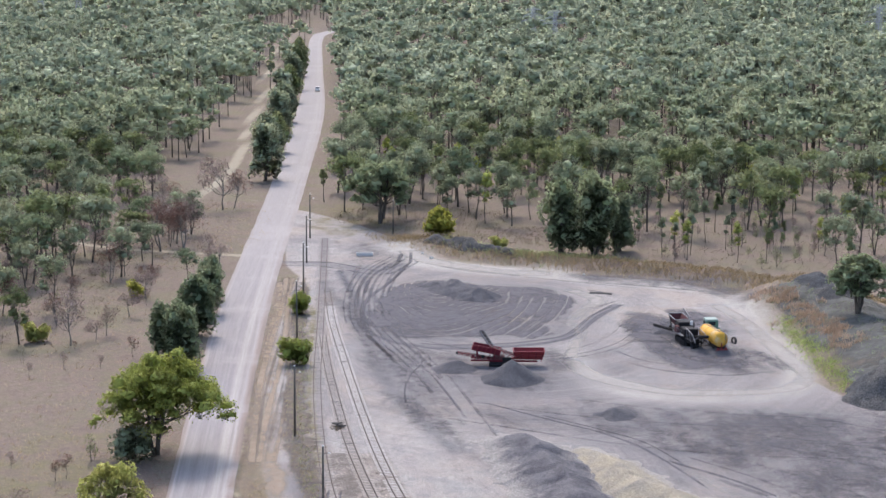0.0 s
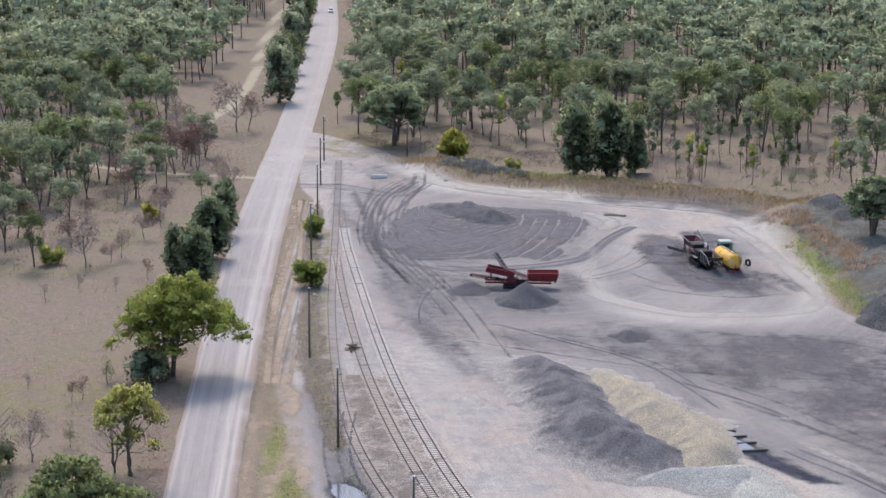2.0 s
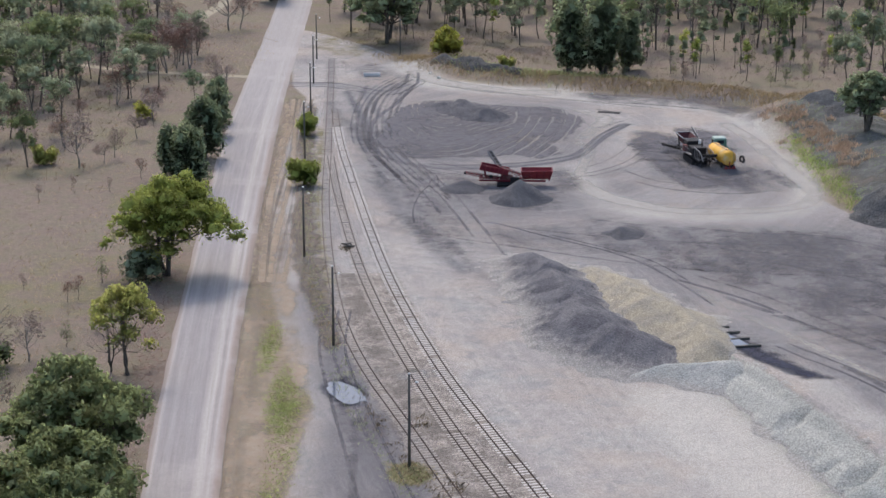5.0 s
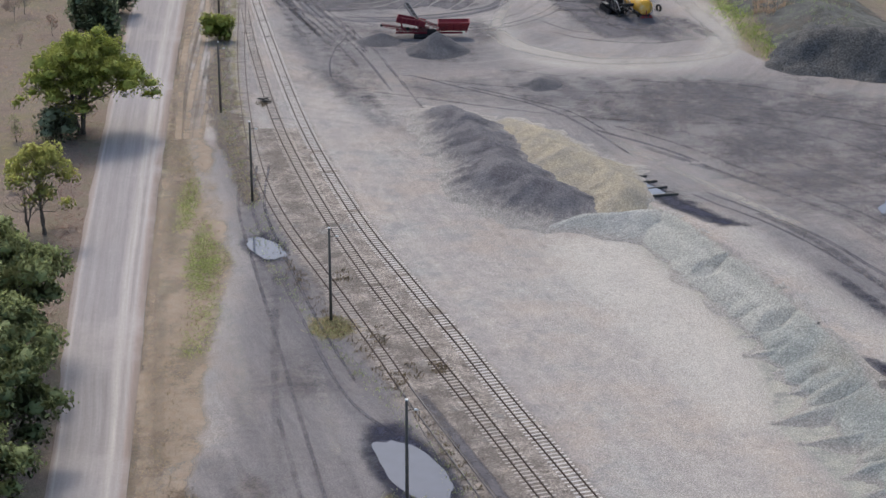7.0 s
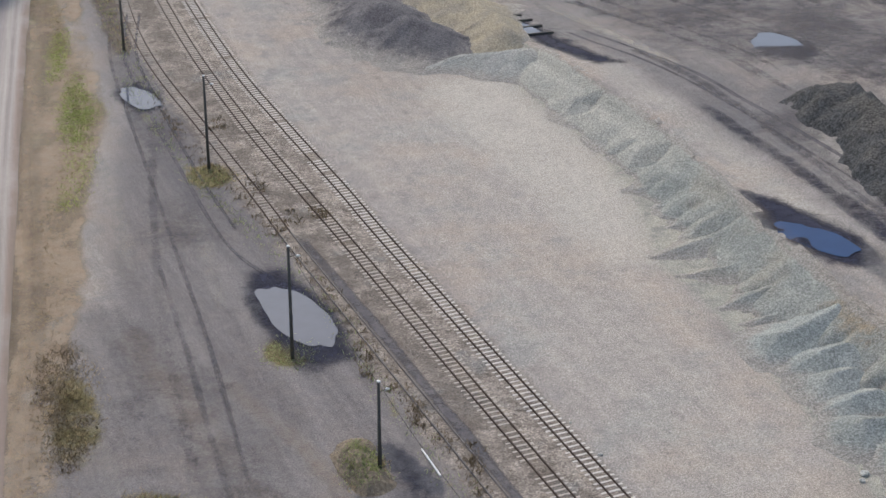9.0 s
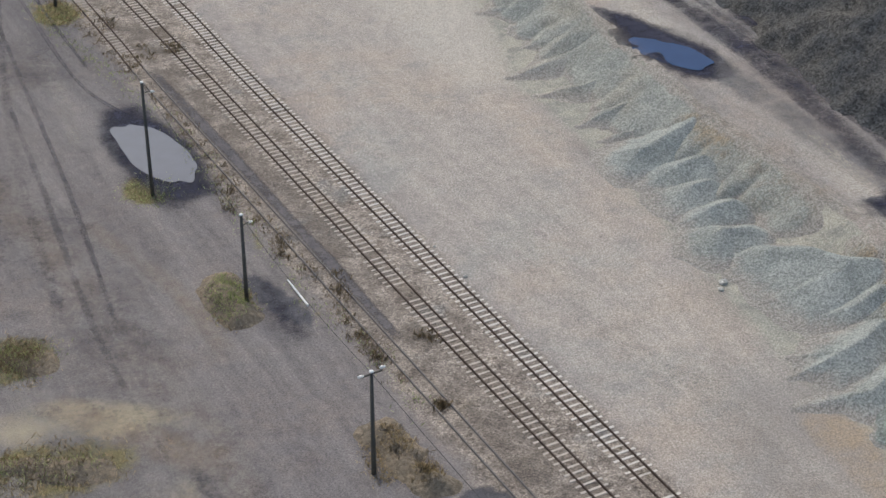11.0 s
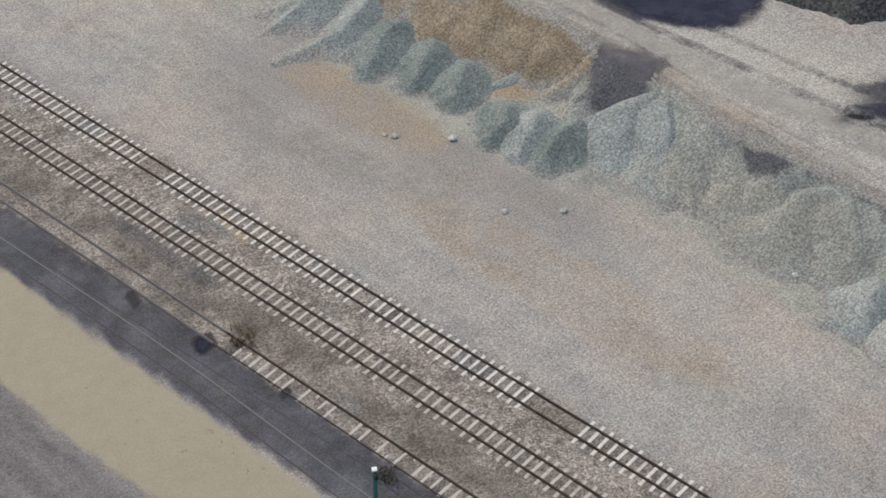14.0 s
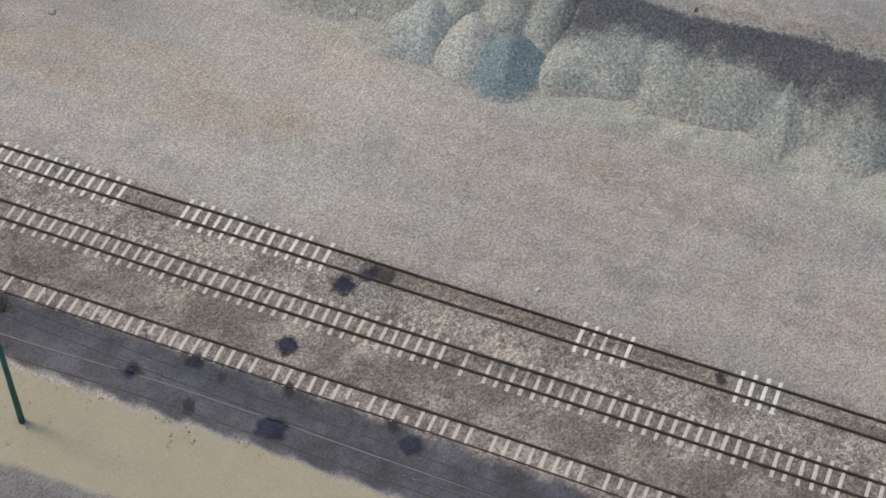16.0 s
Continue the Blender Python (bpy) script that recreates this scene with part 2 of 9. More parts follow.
    c = n.mix(n.math("MULTIPLY", damp, 0.9), c, n.ramp(n.noise(0.35, 5, 0.7), (0.36, (0.026, 0.027, 0.036)), (0.5, (0.048, 0.05, 0.064)), (0.64, (0.085, 0.087, 0.105))))
    c = n.mix(n.math("MULTIPLY", cover(stain, 0.5), 0.9), c, (0.022, 0.02, 0.024))
    c = n.shade(c, 0.55, 1.5, grain, 0.15)
    pebble = n.math("MULTIPLY", n.math("MULTIPLY_ADD", bed, 0.4, yard), n.math("MULTIPLY", n.span(damp, 0, 1, 0.5, 0.05), n.span(tone, 0.2, 0.9, 1.0, 0.4)))
    c = n.mix(pebble, c, n.shade(c, 0.55, 1.5, n.speckle(11.0), 0.5))
    beige = n.shade(n.mix(blotch, (0.33, 0.288, 0.21), (0.38, 0.335, 0.25)), 0.93, 1.05, coarse)
    beige = n.shade(beige, 0.82, 1.15, grain, 0.2)
    beige = n.mix(n.span(n.noise(0.8, 5, 0.75), 0.62, 0.72, 0, 0.7), beige, (0.19, 0.16, 0.11))
    c = n.mix(cover(sand, 0.5), c, beige)
    n.bump(n.math("ADD", n.math("MULTIPLY", grain, 0.6), coarse), 0.6, 0.15)
    return n.done(c, n.span(damp, 0, 1, 0.95, 0.6))


def road_material():
    """Worn grey seal with pale dusty shoulders: lanes run along it, broken up."""
    n = Nodes("road_seal")
    uv = n.attribute("mask_r")
    lat, lon, across = n.split(uv.outputs["Color"])[:3]
    flow = n.tree.nodes.new("ShaderNodeCombineXYZ")
    n.link(lat, flow.inputs[0])
    n.link(lon, flow.inputs[1])
    long_noise = n.noise(1.0, 5, 0.65, n.stretch(flow.outputs[0], 0.5, 0.02, 1))
    u = n.math("ADD", across, n.math("MULTIPLY_ADD", long_noise, 0.07, -0.035))
    seal, pale, earth = (0.275, 0.25, 0.243), (0.375, 0.342, 0.318), (0.27, 0.215, 0.185)
    c = n.ramp(u, (0.0, earth), (0.07, (0.31, 0.265, 0.24)), (0.10, pale), (0.135, seal), (0.24, (0.30, 0.275, 0.265)), (0.34, seal), (0.5, (0.305, 0.28, 0.27)), (0.60, seal), (0.68, pale), (0.74, (0.40, 0.365, 0.34)), (0.79, (0.30, 0.268, 0.25)), (0.84, pale), (0.91, earth), (1.0, (0.20, 0.162, 0.135)))
    lanes = n.noise(1.0, 5, 0.7, n.stretch(flow.outputs[0], 1.5, 0.016, 1))
    c = n.shade(c, 0.86, 1.14, lanes, 0.2)
    far = n.span(lon, 330, 480)
    c = n.mix(n.math("MULTIPLY", far, 0.75), c, (0.355, 0.328, 0.308))
    c = n.mix(n.span(n.noise(0.06, 5, 0.6), 0.5, 0.68, 0, 0.5), c, (0.40, 0.365, 0.345))
    c = n.shade(c, 0.9, 1.1, n.noise(1.0, 5, 0.7, n.stretch(flow.outputs[0], 3.0, 0.15, 1)))
    c = n.shade(c, 0.86, 1.14, n.noise(4, 5, 0.85))
    n.bump(n.noise(4, 3), 0.3, 0.03)
    return n.done(c, 0.9)


def water_material(name, color, gloss=0.5):
    n = Nodes(name)
    n.bsdf.inputs["Specular IOR Level"].default_value = gloss
    n.bump(n.noise(1.5, 2), 0.05, 0.02)
    return n.done(n.mix(n.noise(0.6, 4), color, tuple(v * 1.4 for v in color)), 0.06)


GROUND, ROAD = ground_material(), road_material()
WATER = water_material("puddle_water", (0.065, 0.075, 0.10))
DEEP = water_material("deep_water", (0.016, 0.042, 0.11), 0.10)
DARK_STONE = gravel_material("dark_stone", (0.135, 0.13, 0.135), (0.10, 0.098, 0.105), 0.3)
SPOIL = gravel_material("spoil", (0.068, 0.072, 0.077), (0.11, 0.105, 0.098), 0.12, 4.0, 0.5, 0.5)
WHITE_FINES = gravel_material("white_fines", (0.56, 0.555, 0.52), (0.48, 0.475, 0.44), spread=0.3)
EARTH = gravel_material("earth", (0.19, 0.16, 0.125), (0.27, 0.22, 0.16), 0.5, 3.0, 0.35)
PILE = pile_material("tipped_stone", (0.37, 0.38, 0.35), (0.285, 0.302, 0.284))
PILE_BLUE = pile_material("tipped_blue_stone", (0.375, 0.40, 0.382), (0.29, 0.315, 0.302), 0.12)
PILE_TEAL = pile_material("tipped_teal_stone", (0.205, 0.26, 0.28), (0.235, 0.285, 0.295), 0.0)
PILE_GREEN = pile_material("tipped_green_stone", (0.275, 0.305, 0.288), (0.205, 0.235, 0.222), 0.0)
PILE_PALE = pile_material("tipped_pale_stone", (0.44, 0.435, 0.40), (0.36, 0.365, 0.34), 0.3)
PILE_DARK = pile_material("tipped_dark_stone", (0.18, 0.172, 0.178), (0.115, 0.11, 0.12), 0.0)
PILE_TAN = pile_material("tipped_tan_stone", (0.42, 0.365, 0.27), (0.33, 0.30, 0.245), 0.2)
DARK_SKIN = skin_material("dark_fines", (0.105, 0.10, 0.11), (0.165, 0.155, 0.16))
DUST_SKIN = skin_material("pale_dust", (0.40, 0.37, 0.335), (0.46, 0.43, 0.385), 0.75)
TAN_SKIN = skin_material("tan_dirt", (0.36, 0.275, 0.20), (0.43, 0.35, 0.265), 0.75)
BROWN_SKIN = skin_material("brown_dirt", (0.15, 0.125, 0.10), (0.21, 0.175, 0.14), 0.8)
GREY_SKIN = skin_material("grey_rubble", (0.085, 0.088, 0.08), (0.155, 0.155, 0.14), 0.9)
WET_SKIN = skin_material("wet_mud", (0.022, 0.024, 0.042), (0.042, 0.045, 0.07), 0.97)
RUST = plain_material("rusty_rail", (0.075, 0.055, 0.048), 0.6, 0.3, 0.3)
DULL_RAIL = plain_material("dull_rail", (0.17, 0.16, 0.16), 0.6, 0.2, 0.3)
SLEEPER = plain_material("pale_sleeper", (0.64, 0.61, 0.57), 0.9, 0, 0.2, 3.0)
SLEEPER_OLD = plain_material("weathered_sleeper", (0.50, 0.455, 0.41), 0.9, 0, 0.35, 3.0)
SLEEPER_GREY = plain_material("grey_sleeper", (0.38, 0.35, 0.32), 0.9, 0, 0.35, 3.0)
SLEEPER_DARK = plain_material("dark_sleeper", (0.27, 0.24, 0.215), 0.9, 0, 0.4, 3.0)
TIMBER = plain_material("pole_timber", (0.10, 0.095, 0.085), 0.85, 0, 0.3, 2.0)
GREEN_STEEL = plain_material("green_steel", (0.05, 0.13, 0.11), 0.6, 0.1, 0.15)
LAMP_WHITE = plain_material("lamp_white", (0.80, 0.80, 0.78), 0.4, 0, 0.05)
RED_PAINT = plain_material("red_paint", (0.17, 0.02, 0.034), 0.6, 0, 0.22, 0.8, (0.16, 0.06, 0.05))
ORANGE_RED = plain_material("faded_red_paint", (0.27, 0.045, 0.05), 0.6, 0, 0.25, 0.8, (0.25, 0.10, 0.07))
BLACK_STEEL = plain_material("black_steel", (0.022, 0.021, 0.023), 0.6, 0.2, 0.1, 0.8)
GREY_STEEL = plain_material("grey_steel", (0.25, 0.245, 0.25), 0.5, 0.4, 0.2)
BROWN_STEEL = plain_material("brown_steel", (0.13, 0.05, 0.05), 0.7, 0.1, 0.3)
YELLOW_PAINT = plain_material("yellow_paint", (0.78, 0.43, 0.06), 0.5, 0, 0.33, 0.5, (0.74, 0.60, 0.38))
GREEN_PAINT = plain_material("green_paint", (0.13, 0.24, 0.18), 0.5, 0, 0.15)
PALE_GREEN = plain_material("pale_green_paint", (0.38, 0.46, 0.40), 0.5, 0, 0.15)
WHITE_PAINT = plain_material("white_paint", (0.75, 0.75, 0.74), 0.5, 0, 0.12)
RUBBER = plain_material("rubber", (0.025, 0.025, 0.025), 0.8, 0, 0.35)
GLASS_DARK = plain_material("cab_glass", (0.02, 0.025, 0.03), 0.1, 0, 0.05)
CONCRETE = plain_material("concrete", (0.66, 0.64, 0.61), 0.9, 0, 0.3)
PYLON_STEEL = plain_material("pylon_steel", (0.50, 0.52, 0.54), 0.6, 0.2, 0.1)
WIRE = plain_material("wire", (0.06, 0.06, 0.065), 0.6, 0.3, 0.1)
# leaves of the far woods: distance haze is put into their paler colour
FAR_GUM = leaf_material("haze_pale_gum_leaves", (0.395, 0.47, 0.32), (0.575, 0.635, 0.44), (0.63, 0.645, 0.42))
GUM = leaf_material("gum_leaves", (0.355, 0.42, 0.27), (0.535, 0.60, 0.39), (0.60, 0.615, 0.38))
BRIGHT = leaf_material("bright_leaves", (0.425, 0.496, 0.12), (0.776, 0.8, 0.256), (0.732, 0.666, 0.256))
LUSH = leaf_material("lush_grass", (0.27, 0.38, 0.09), (0.47, 0.59, 0.17), (0.50, 0.52, 0.18))
DEEP_GREEN = leaf_material("deep_leaves", (0.31, 0.39, 0.23), (0.49, 0.57, 0.33), (0.5, 0.5, 0.32))
OLIVE = leaf_material("olive_leaves", (0.25, 0.305, 0.14), (0.41, 0.475, 0.22), (0.42, 0.42, 0.22))
YELLOW_LEAF = leaf_material("yellow_leaves", (0.50, 0.52, 0.10), (0.78, 0.76, 0.17), (0.66, 0.6, 0.16))
DEAD_LEAF = leaf_material("dead_leaves", (0.36, 0.27, 0.255), (0.50, 0.40, 0.375), (0.50, 0.41, 0.37))
RED_LEAF = leaf_material("red_leaves", (0.22, 0.12, 0.095), (0.33, 0.20, 0.165), (0.30, 0.2, 0.16))
EARTH_WEED = leaf_material("brown_weeds", (0.13, 0.105, 0.07), (0.24, 0.19, 0.12), (0.2, 0.15, 0.09))
STRAW = leaf_material("straw", (0.30, 0.23, 0.13), (0.44, 0.36, 0.22), (0.38, 0.27, 0.19))
PINK_STRAW = leaf_material("seed_grass", (0.46, 0.33, 0.235), (0.60, 0.46, 0.35), (0.5, 0.4, 0.27))
BARK = bark_material("dark_bark", (0.06, 0.05, 0.043), (0.15, 0.13, 0.11))
PALE_BARK = bark_material("pale_bark", (0.17, 0.15, 0.13), (0.30, 0.27, 0.24))



# ---- building helpers ----
def mesh_from(name, verts, faces, material, smooth=False):
    me = bpy.data.meshes.new(name)
    me.from_pydata([tuple(v) for v in verts], [], [tuple(f) for f in faces])
    me.materials.append(material)
    if smooth:
        me.polygons.foreach_set("use_smooth", [True] * len(me.polygons))
    return me


def mesh_quads(name, verts, quads, material, smooth=False):
    """A mesh from numpy arrays: verts (n, 3) and quads (m, 4)."""
    me = bpy.data.meshes.new(name)
    me.vertices.add(len(verts))
    me.vertices.foreach_set("co", np.asarray(verts, np.float32).ravel())
    me.loops.add(quads.size)
    me.loops.foreach_set("vertex_index", np.asarray(quads, np.int32).ravel())
    me.polygons.add(len(quads))
    me.polygons.foreach_set("loop_start", np.arange(len(quads), dtype=np.int32) * 4)
    me.polygons.foreach_set("use_smooth", np.full(len(quads), smooth))
    me.update(calc_edges=True)
    me.validate()
    me.materials.append(material)
    return me


def paint(me, name, values, kind="FLOAT"):
    """A named point attribute on a mesh."""
    a = me.attributes.new(name, kind, "POINT")
    a.data.foreach_set("color" if kind == "FLOAT_COLOR" else "value", np.asarray(values, np.float32).ravel())


def part(name, data, parent, label="", m=None):
    """One mesh object under a thing or a part. data: a mesh or a bmesh with its material in the mesh."""
    ob = new(name, data)
    ob.parent = parent
    if m is not None:
        ob.matrix_local = m
    return tagged(ob, label)


def thing(name, m, label, category, group="", kind=""):
    ob = new(name)
    ob.matrix_world = m
    return tagged(ob, label, category, group, kind)


def joined(name, material, *pieces, smooth=False):
    """One mesh from several (verts, faces)."""
    verts, faces = [], []
    for v, f in pieces:
        k = len(verts)
        verts += [tuple(p) for p in v]
        faces += [tuple(i + k for i in q) for q in f]
    return mesh_from(name, verts, faces, material, smooth)


def box(x0, x1, y0, y1, z0, z1, bevel=0.0):
    """A box with chamfered upright and top edges."""
    b = bevel
    if b <= 0:
        v = [(x, y, z) for z in (z0, z1) for x, y in ((x0, y0), (x1, y0), (x1, y1), (x0, y1))]
        return v, [(3, 2, 1, 0), (4, 5, 6, 7), (0, 1, 5, 4), (1, 2, 6, 5), (2, 3, 7, 6), (3, 0, 4, 7)]
    def ring(z, c):
        return [(x0 + c, y0, z), (x1 - c, y0, z), (x1, y0 + c, z), (x1, y1 - c, z), (x1 - c, y1, z), (x0 + c, y1, z), (x0, y1 - c, z), (x0, y0 + c, z)]
    def inner(z, c):
        return [(x0 + 2 * c, y0 + c, z), (x1 - 2 * c, y0 + c, z), (x1 - c, y0 + 2 * c, z), (x1 - c, y1 - 2 * c, z), (x1 - 2 * c, y1 - c, z), (x0 + 2 * c, y1 - c, z), (x0 + c, y1 - 2 * c, z), (x0 + c, y0 + 2 * c, z)]
    v = ring(z0, b) + ring(z1 - b, b) + inner(z1, b)
    f = [tuple(range(7, -1, -1)), tuple(range(16, 24))]
    for k in (0, 8):
        f += [(k + i, k + (i + 1) % 8, k + 8 + (i + 1) % 8, k + 8 + i) for i in range(8)]
    return v, f


def moved(piece, m):
    return [m @ Vector(p) for p in piece[0]], piece[1]


def tube(points, radii, sides=8, cap=True):
    """A tube along points with a radius at each."""
    pts = [Vector(p) for p in points]
    verts, faces = [], []
    for i, p in enumerate(pts):
        way = (pts[min(i + 1, len(pts) - 1)] - pts[max(i - 1, 0)]).normalized()
        side = way.cross(Vector((0, 0, 1)) if abs(way.z) < 0.9 else Vector((1, 0, 0))).normalized()
        up = side.cross(way)
        r = radii[i] if isinstance(radii, (list, tuple)) else radii
        verts += [p + (side * math.cos(a) + up * math.sin(a)) * r for a in (2 * math.pi * k / sides for k in range(sides))]
    for i in range(len(pts) - 1):
        a, b = i * sides, (i + 1) * sides
        faces += [(a + k, a + (k + 1) % sides, b + (k + 1) % sides, b + k) for k in range(sides)]
    if cap:
        faces += [tuple(range(sides - 1, -1, -1)), tuple(range(len(verts) - sides, len(verts)))]
    return verts, faces


def beam(a, b, w, h=None):
    """A square bar from a to b."""
    a, b = Vector(a), Vector(b)
    way = (b - a).normalized()
    side = way.cross(Vector((0, 0, 1)) if abs(way.z) < 0.95 else Vector((1, 0, 0))).normalized() * w / 2
    up = side.cross(way).normalized() * (h or w) / 2
    v = [p + s * side + u * up for p in (a, b) for s, u in ((-1, -1), (1, -1), (1, 1), (-1, 1))]
    return v, [(3, 2, 1, 0), (4, 5, 6, 7), (0, 1, 5, 4), (1, 2, 6, 5), (2, 3, 7, 6), (3, 0, 4, 7)]


def smooth_line(points, step=2.0):
    """A Catmull-Rom line through points, at about even steps."""
    p = np.array(points, float)
    p = np.vstack([2 * p[0] - p[1], p, 2 * p[-1] - p[-2]])
    out = []
    for i in range(1, len(p) - 2):
        n = max(2, int(np.linalg.norm(p[i + 1] - p[i]) / step))
        for t in np.linspace(0, 1, n, endpoint=False):
            out.append(0.5 * (2 * p[i] + (p[i + 1] - p[i - 1]) * t + (2 * p[i - 1] - 5 * p[i] + 4 * p[i + 1] - p[i + 2]) * t**2 + (3 * p[i] - p[i - 1] - 3 * p[i + 1] + p[i + 2]) * t**3))
    return np.array(out + [p[-2]])


def near_line(x, y, line):
    """Distance to a line, signed to its right, and the way along it."""
    line = np.asarray(line, float)
    best = np.full(x.shape, 1e9)
    sign, along = np.zeros(x.shape), np.zeros(x.shape)
    run = 0.0
    for a, b in zip(line[:-1], line[1:]):
        d = b - a
        n = float(np.hypot(*d))
        t = ((x - a[0]) * d[0] + (y - a[1]) * d[1]) / n**2
        tc = np.clip(t, 0, 1)
        ex, ey = x - a[0] - tc * d[0], y - a[1] - tc * d[1]
        dist = np.hypot(ex, ey)
        closer = dist < best
        best = np.where(closer, dist, best)
        sign = np.where(closer, np.sign((x - a[0]) * d[1] - (y - a[1]) * d[0]), sign)
        along = np.where(closer, run + tc * n, along)
        run += n
    return best, sign, along


def inside(x, y, poly):
    """Signed distance to a closed outline, positive inside."""
    p = np.asarray(poly, float)
    dist, _, _ = near_line(x, y, np.vstack([p, p[:1]]))
    hit = np.zeros(x.shape, bool)
    for a, b in zip(p, np.roll(p, -1, 0)):
        cross = (a[1] > y) != (b[1] > y)
        with np.errstate(divide="ignore", invalid="ignore"):
            xi = a[0] + (y - a[1]) / (b[1] - a[1]) * (b[0] - a[0])
        hit ^= cross & (x < xi)
    return np.where(hit, dist, -dist)


def step(v, lo, hi):
    t = np.clip((v - lo) / (hi - lo), 0, 1)
    return t * t * (3 - 2 * t)


LATTICES = {}


def lattice(seed):
    if seed not in LATTICES:
        LATTICES[seed] = np.random.RandomState(seed).rand(256, 256)
    return LATTICES[seed]


def value_noise(x, y, scale, seed=1):
    g = lattice(seed)
    u, v = x / scale, y / scale
    i, j = np.floor(u).astype(int), np.floor(v).astype(int)
    a, b = u - i, v - j
    a, b = a * a * (3 - 2 * a), b * b * (3 - 2 * b)
    def at(p, q):
        return g[p % 256, q % 256]
    return (at(i, j) * (1 - a) + at(i + 1, j) * a) * (1 - b) + (at(i, j + 1) * (1 - a) + at(i + 1, j + 1) * a) * b


def fbm(x, y, scale, seed=1, octaves=4):
    """Noise about 0, from -1 to 1."""
    total, size = 0.0, 0.0
    for k in range(octaves):
        w = 0.55**k
        total, size = total + w * (2 * value_noise(x, y, scale / 2**k, seed + k) - 1), size + w
    return total / size


# ---- the plan: lines on the ground, in metres ----
ROAD_LEFT = [(-16, -60), (-20.5, 30), (-28.0, 134.6), (-30.6, 160), (-34.0, 199), (-38.3, 260), (-41.8, 315), (-44.0, 375), (-47.2, 477), (-55.0, 655), (-65.5, 845), (-78, 1030), (-76, 1090), (-60, 1128), (-20, 1160), (60, 1200)]
ROAD_RIGHT = [(-9, -60), (-13, 30), (-20.6, 134.6), (-22.4, 160), (-25.2, 199), (-28.8, 260), (-31.6, 315), (-34.2, 375), (-37.3, 477), (-44.0, 655), (-57.5, 845), (-70, 1030), (-68, 1084), (-56, 1119), (-18, 1151), (62, 1191)]
TRACK_A = [(51.5, -8), (41.8, 25.4), (37.2, 40.3), (32.4, 56), (18, 104), (4.3, 149.5), (1.5, 159.6), (-4.0, 178.7), (-10.3, 200.2), (-14.2, 219.3), (-17.3, 244.5), (-19.9, 275.3), (-21.6, 305.5), (-23.0, 330.7), (-25.5, 375), (-27, 400)]
TRACK_B = [(56.5, -8), (49.3, 15.6), (45.5, 28.1), (40.8, 43.3), (35.9, 59.8), (22.5, 104.5), (9.5, 149), (5.6, 162.1), (0.4, 179.8), (-5.2, 201.9), (-9.8, 223.7), (-13.4, 244.3), (-17.2, 271.8), (-19.4, 290), (-21.1, 306)]
TRACK_C = [(60.0, -8), (52.9, 16.3), (48.6, 30.4), (43.9, 46.0), (38.7, 63.0), (26.3, 104.5), (13.3, 148.5), (9.0, 164), (4.3, 180), (-1.2, 200), (-7.2, 228.4), (-11.7, 255.8), (-17.0, 293.4), (-20.2, 318), (-22.9, 345)]
CREST = [(19.9, 236), (27.5, 224), (31.0, 208), (35.5, 193), (38.8, 181), (42.6, 169), (45.2, 154.6), (47.4, 142.6), (49.4, 131.6), (51.5, 122.8), (53.5, 115.4), (55.3, 108.2), (56.2, 99.8), (57.5, 92), (60.0, 83.6), (61.8, 76.6), (63.4, 66.5), (65.2, 60), (67.0, 53.8), (68.2, 45), (71.6, 34), (74.8, 25), (82, -10)]
FOOT = [(15, 232), (24, 214), (27, 204), (30.5, 196), (34.2, 182), (38.0, 168), (39.0, 155), (38.2, 143.5), (39.6, 139.5), (41.8, 129), (44.0, 116), (45.2, 105.7), (46.6, 96.3), (48.2, 90), (50.3, 81.3), (52.8, 74), (57.0, 66.2), (60.2, 57), (61.5, 47), (64.5, 37), (68, 25), (76, -10)]
YARD = [(-11, -60), (-15.5, 60), (-19, 110), (-19.4, 136), (-15.8, 141), (-16.4, 166), (-16.1, 186), (-21.5, 213), (-26.4, 245), (-29.2, 290), (-29.6, 320), (-29.5, 357), (-33, 368), (-36, 400), (-37, 440), (-31.3, 434), (-19.4, 417), (-5.5, 389), (-2.3, 376), (25.2, 362), (47.9, 355), (57.3, 342), (58.8, 324), (59.5, 278), (63, 268), (82, 252), (150, 240), (150, -60)]
BENCH_TOP = 3.0
smooth_a, smooth_b, smooth_c = smooth_line(TRACK_A), smooth_line(TRACK_B), smooth_line(TRACK_C)
smooth_crest, smooth_foot = smooth_line(CREST, 6), smooth_line(FOOT, 6)


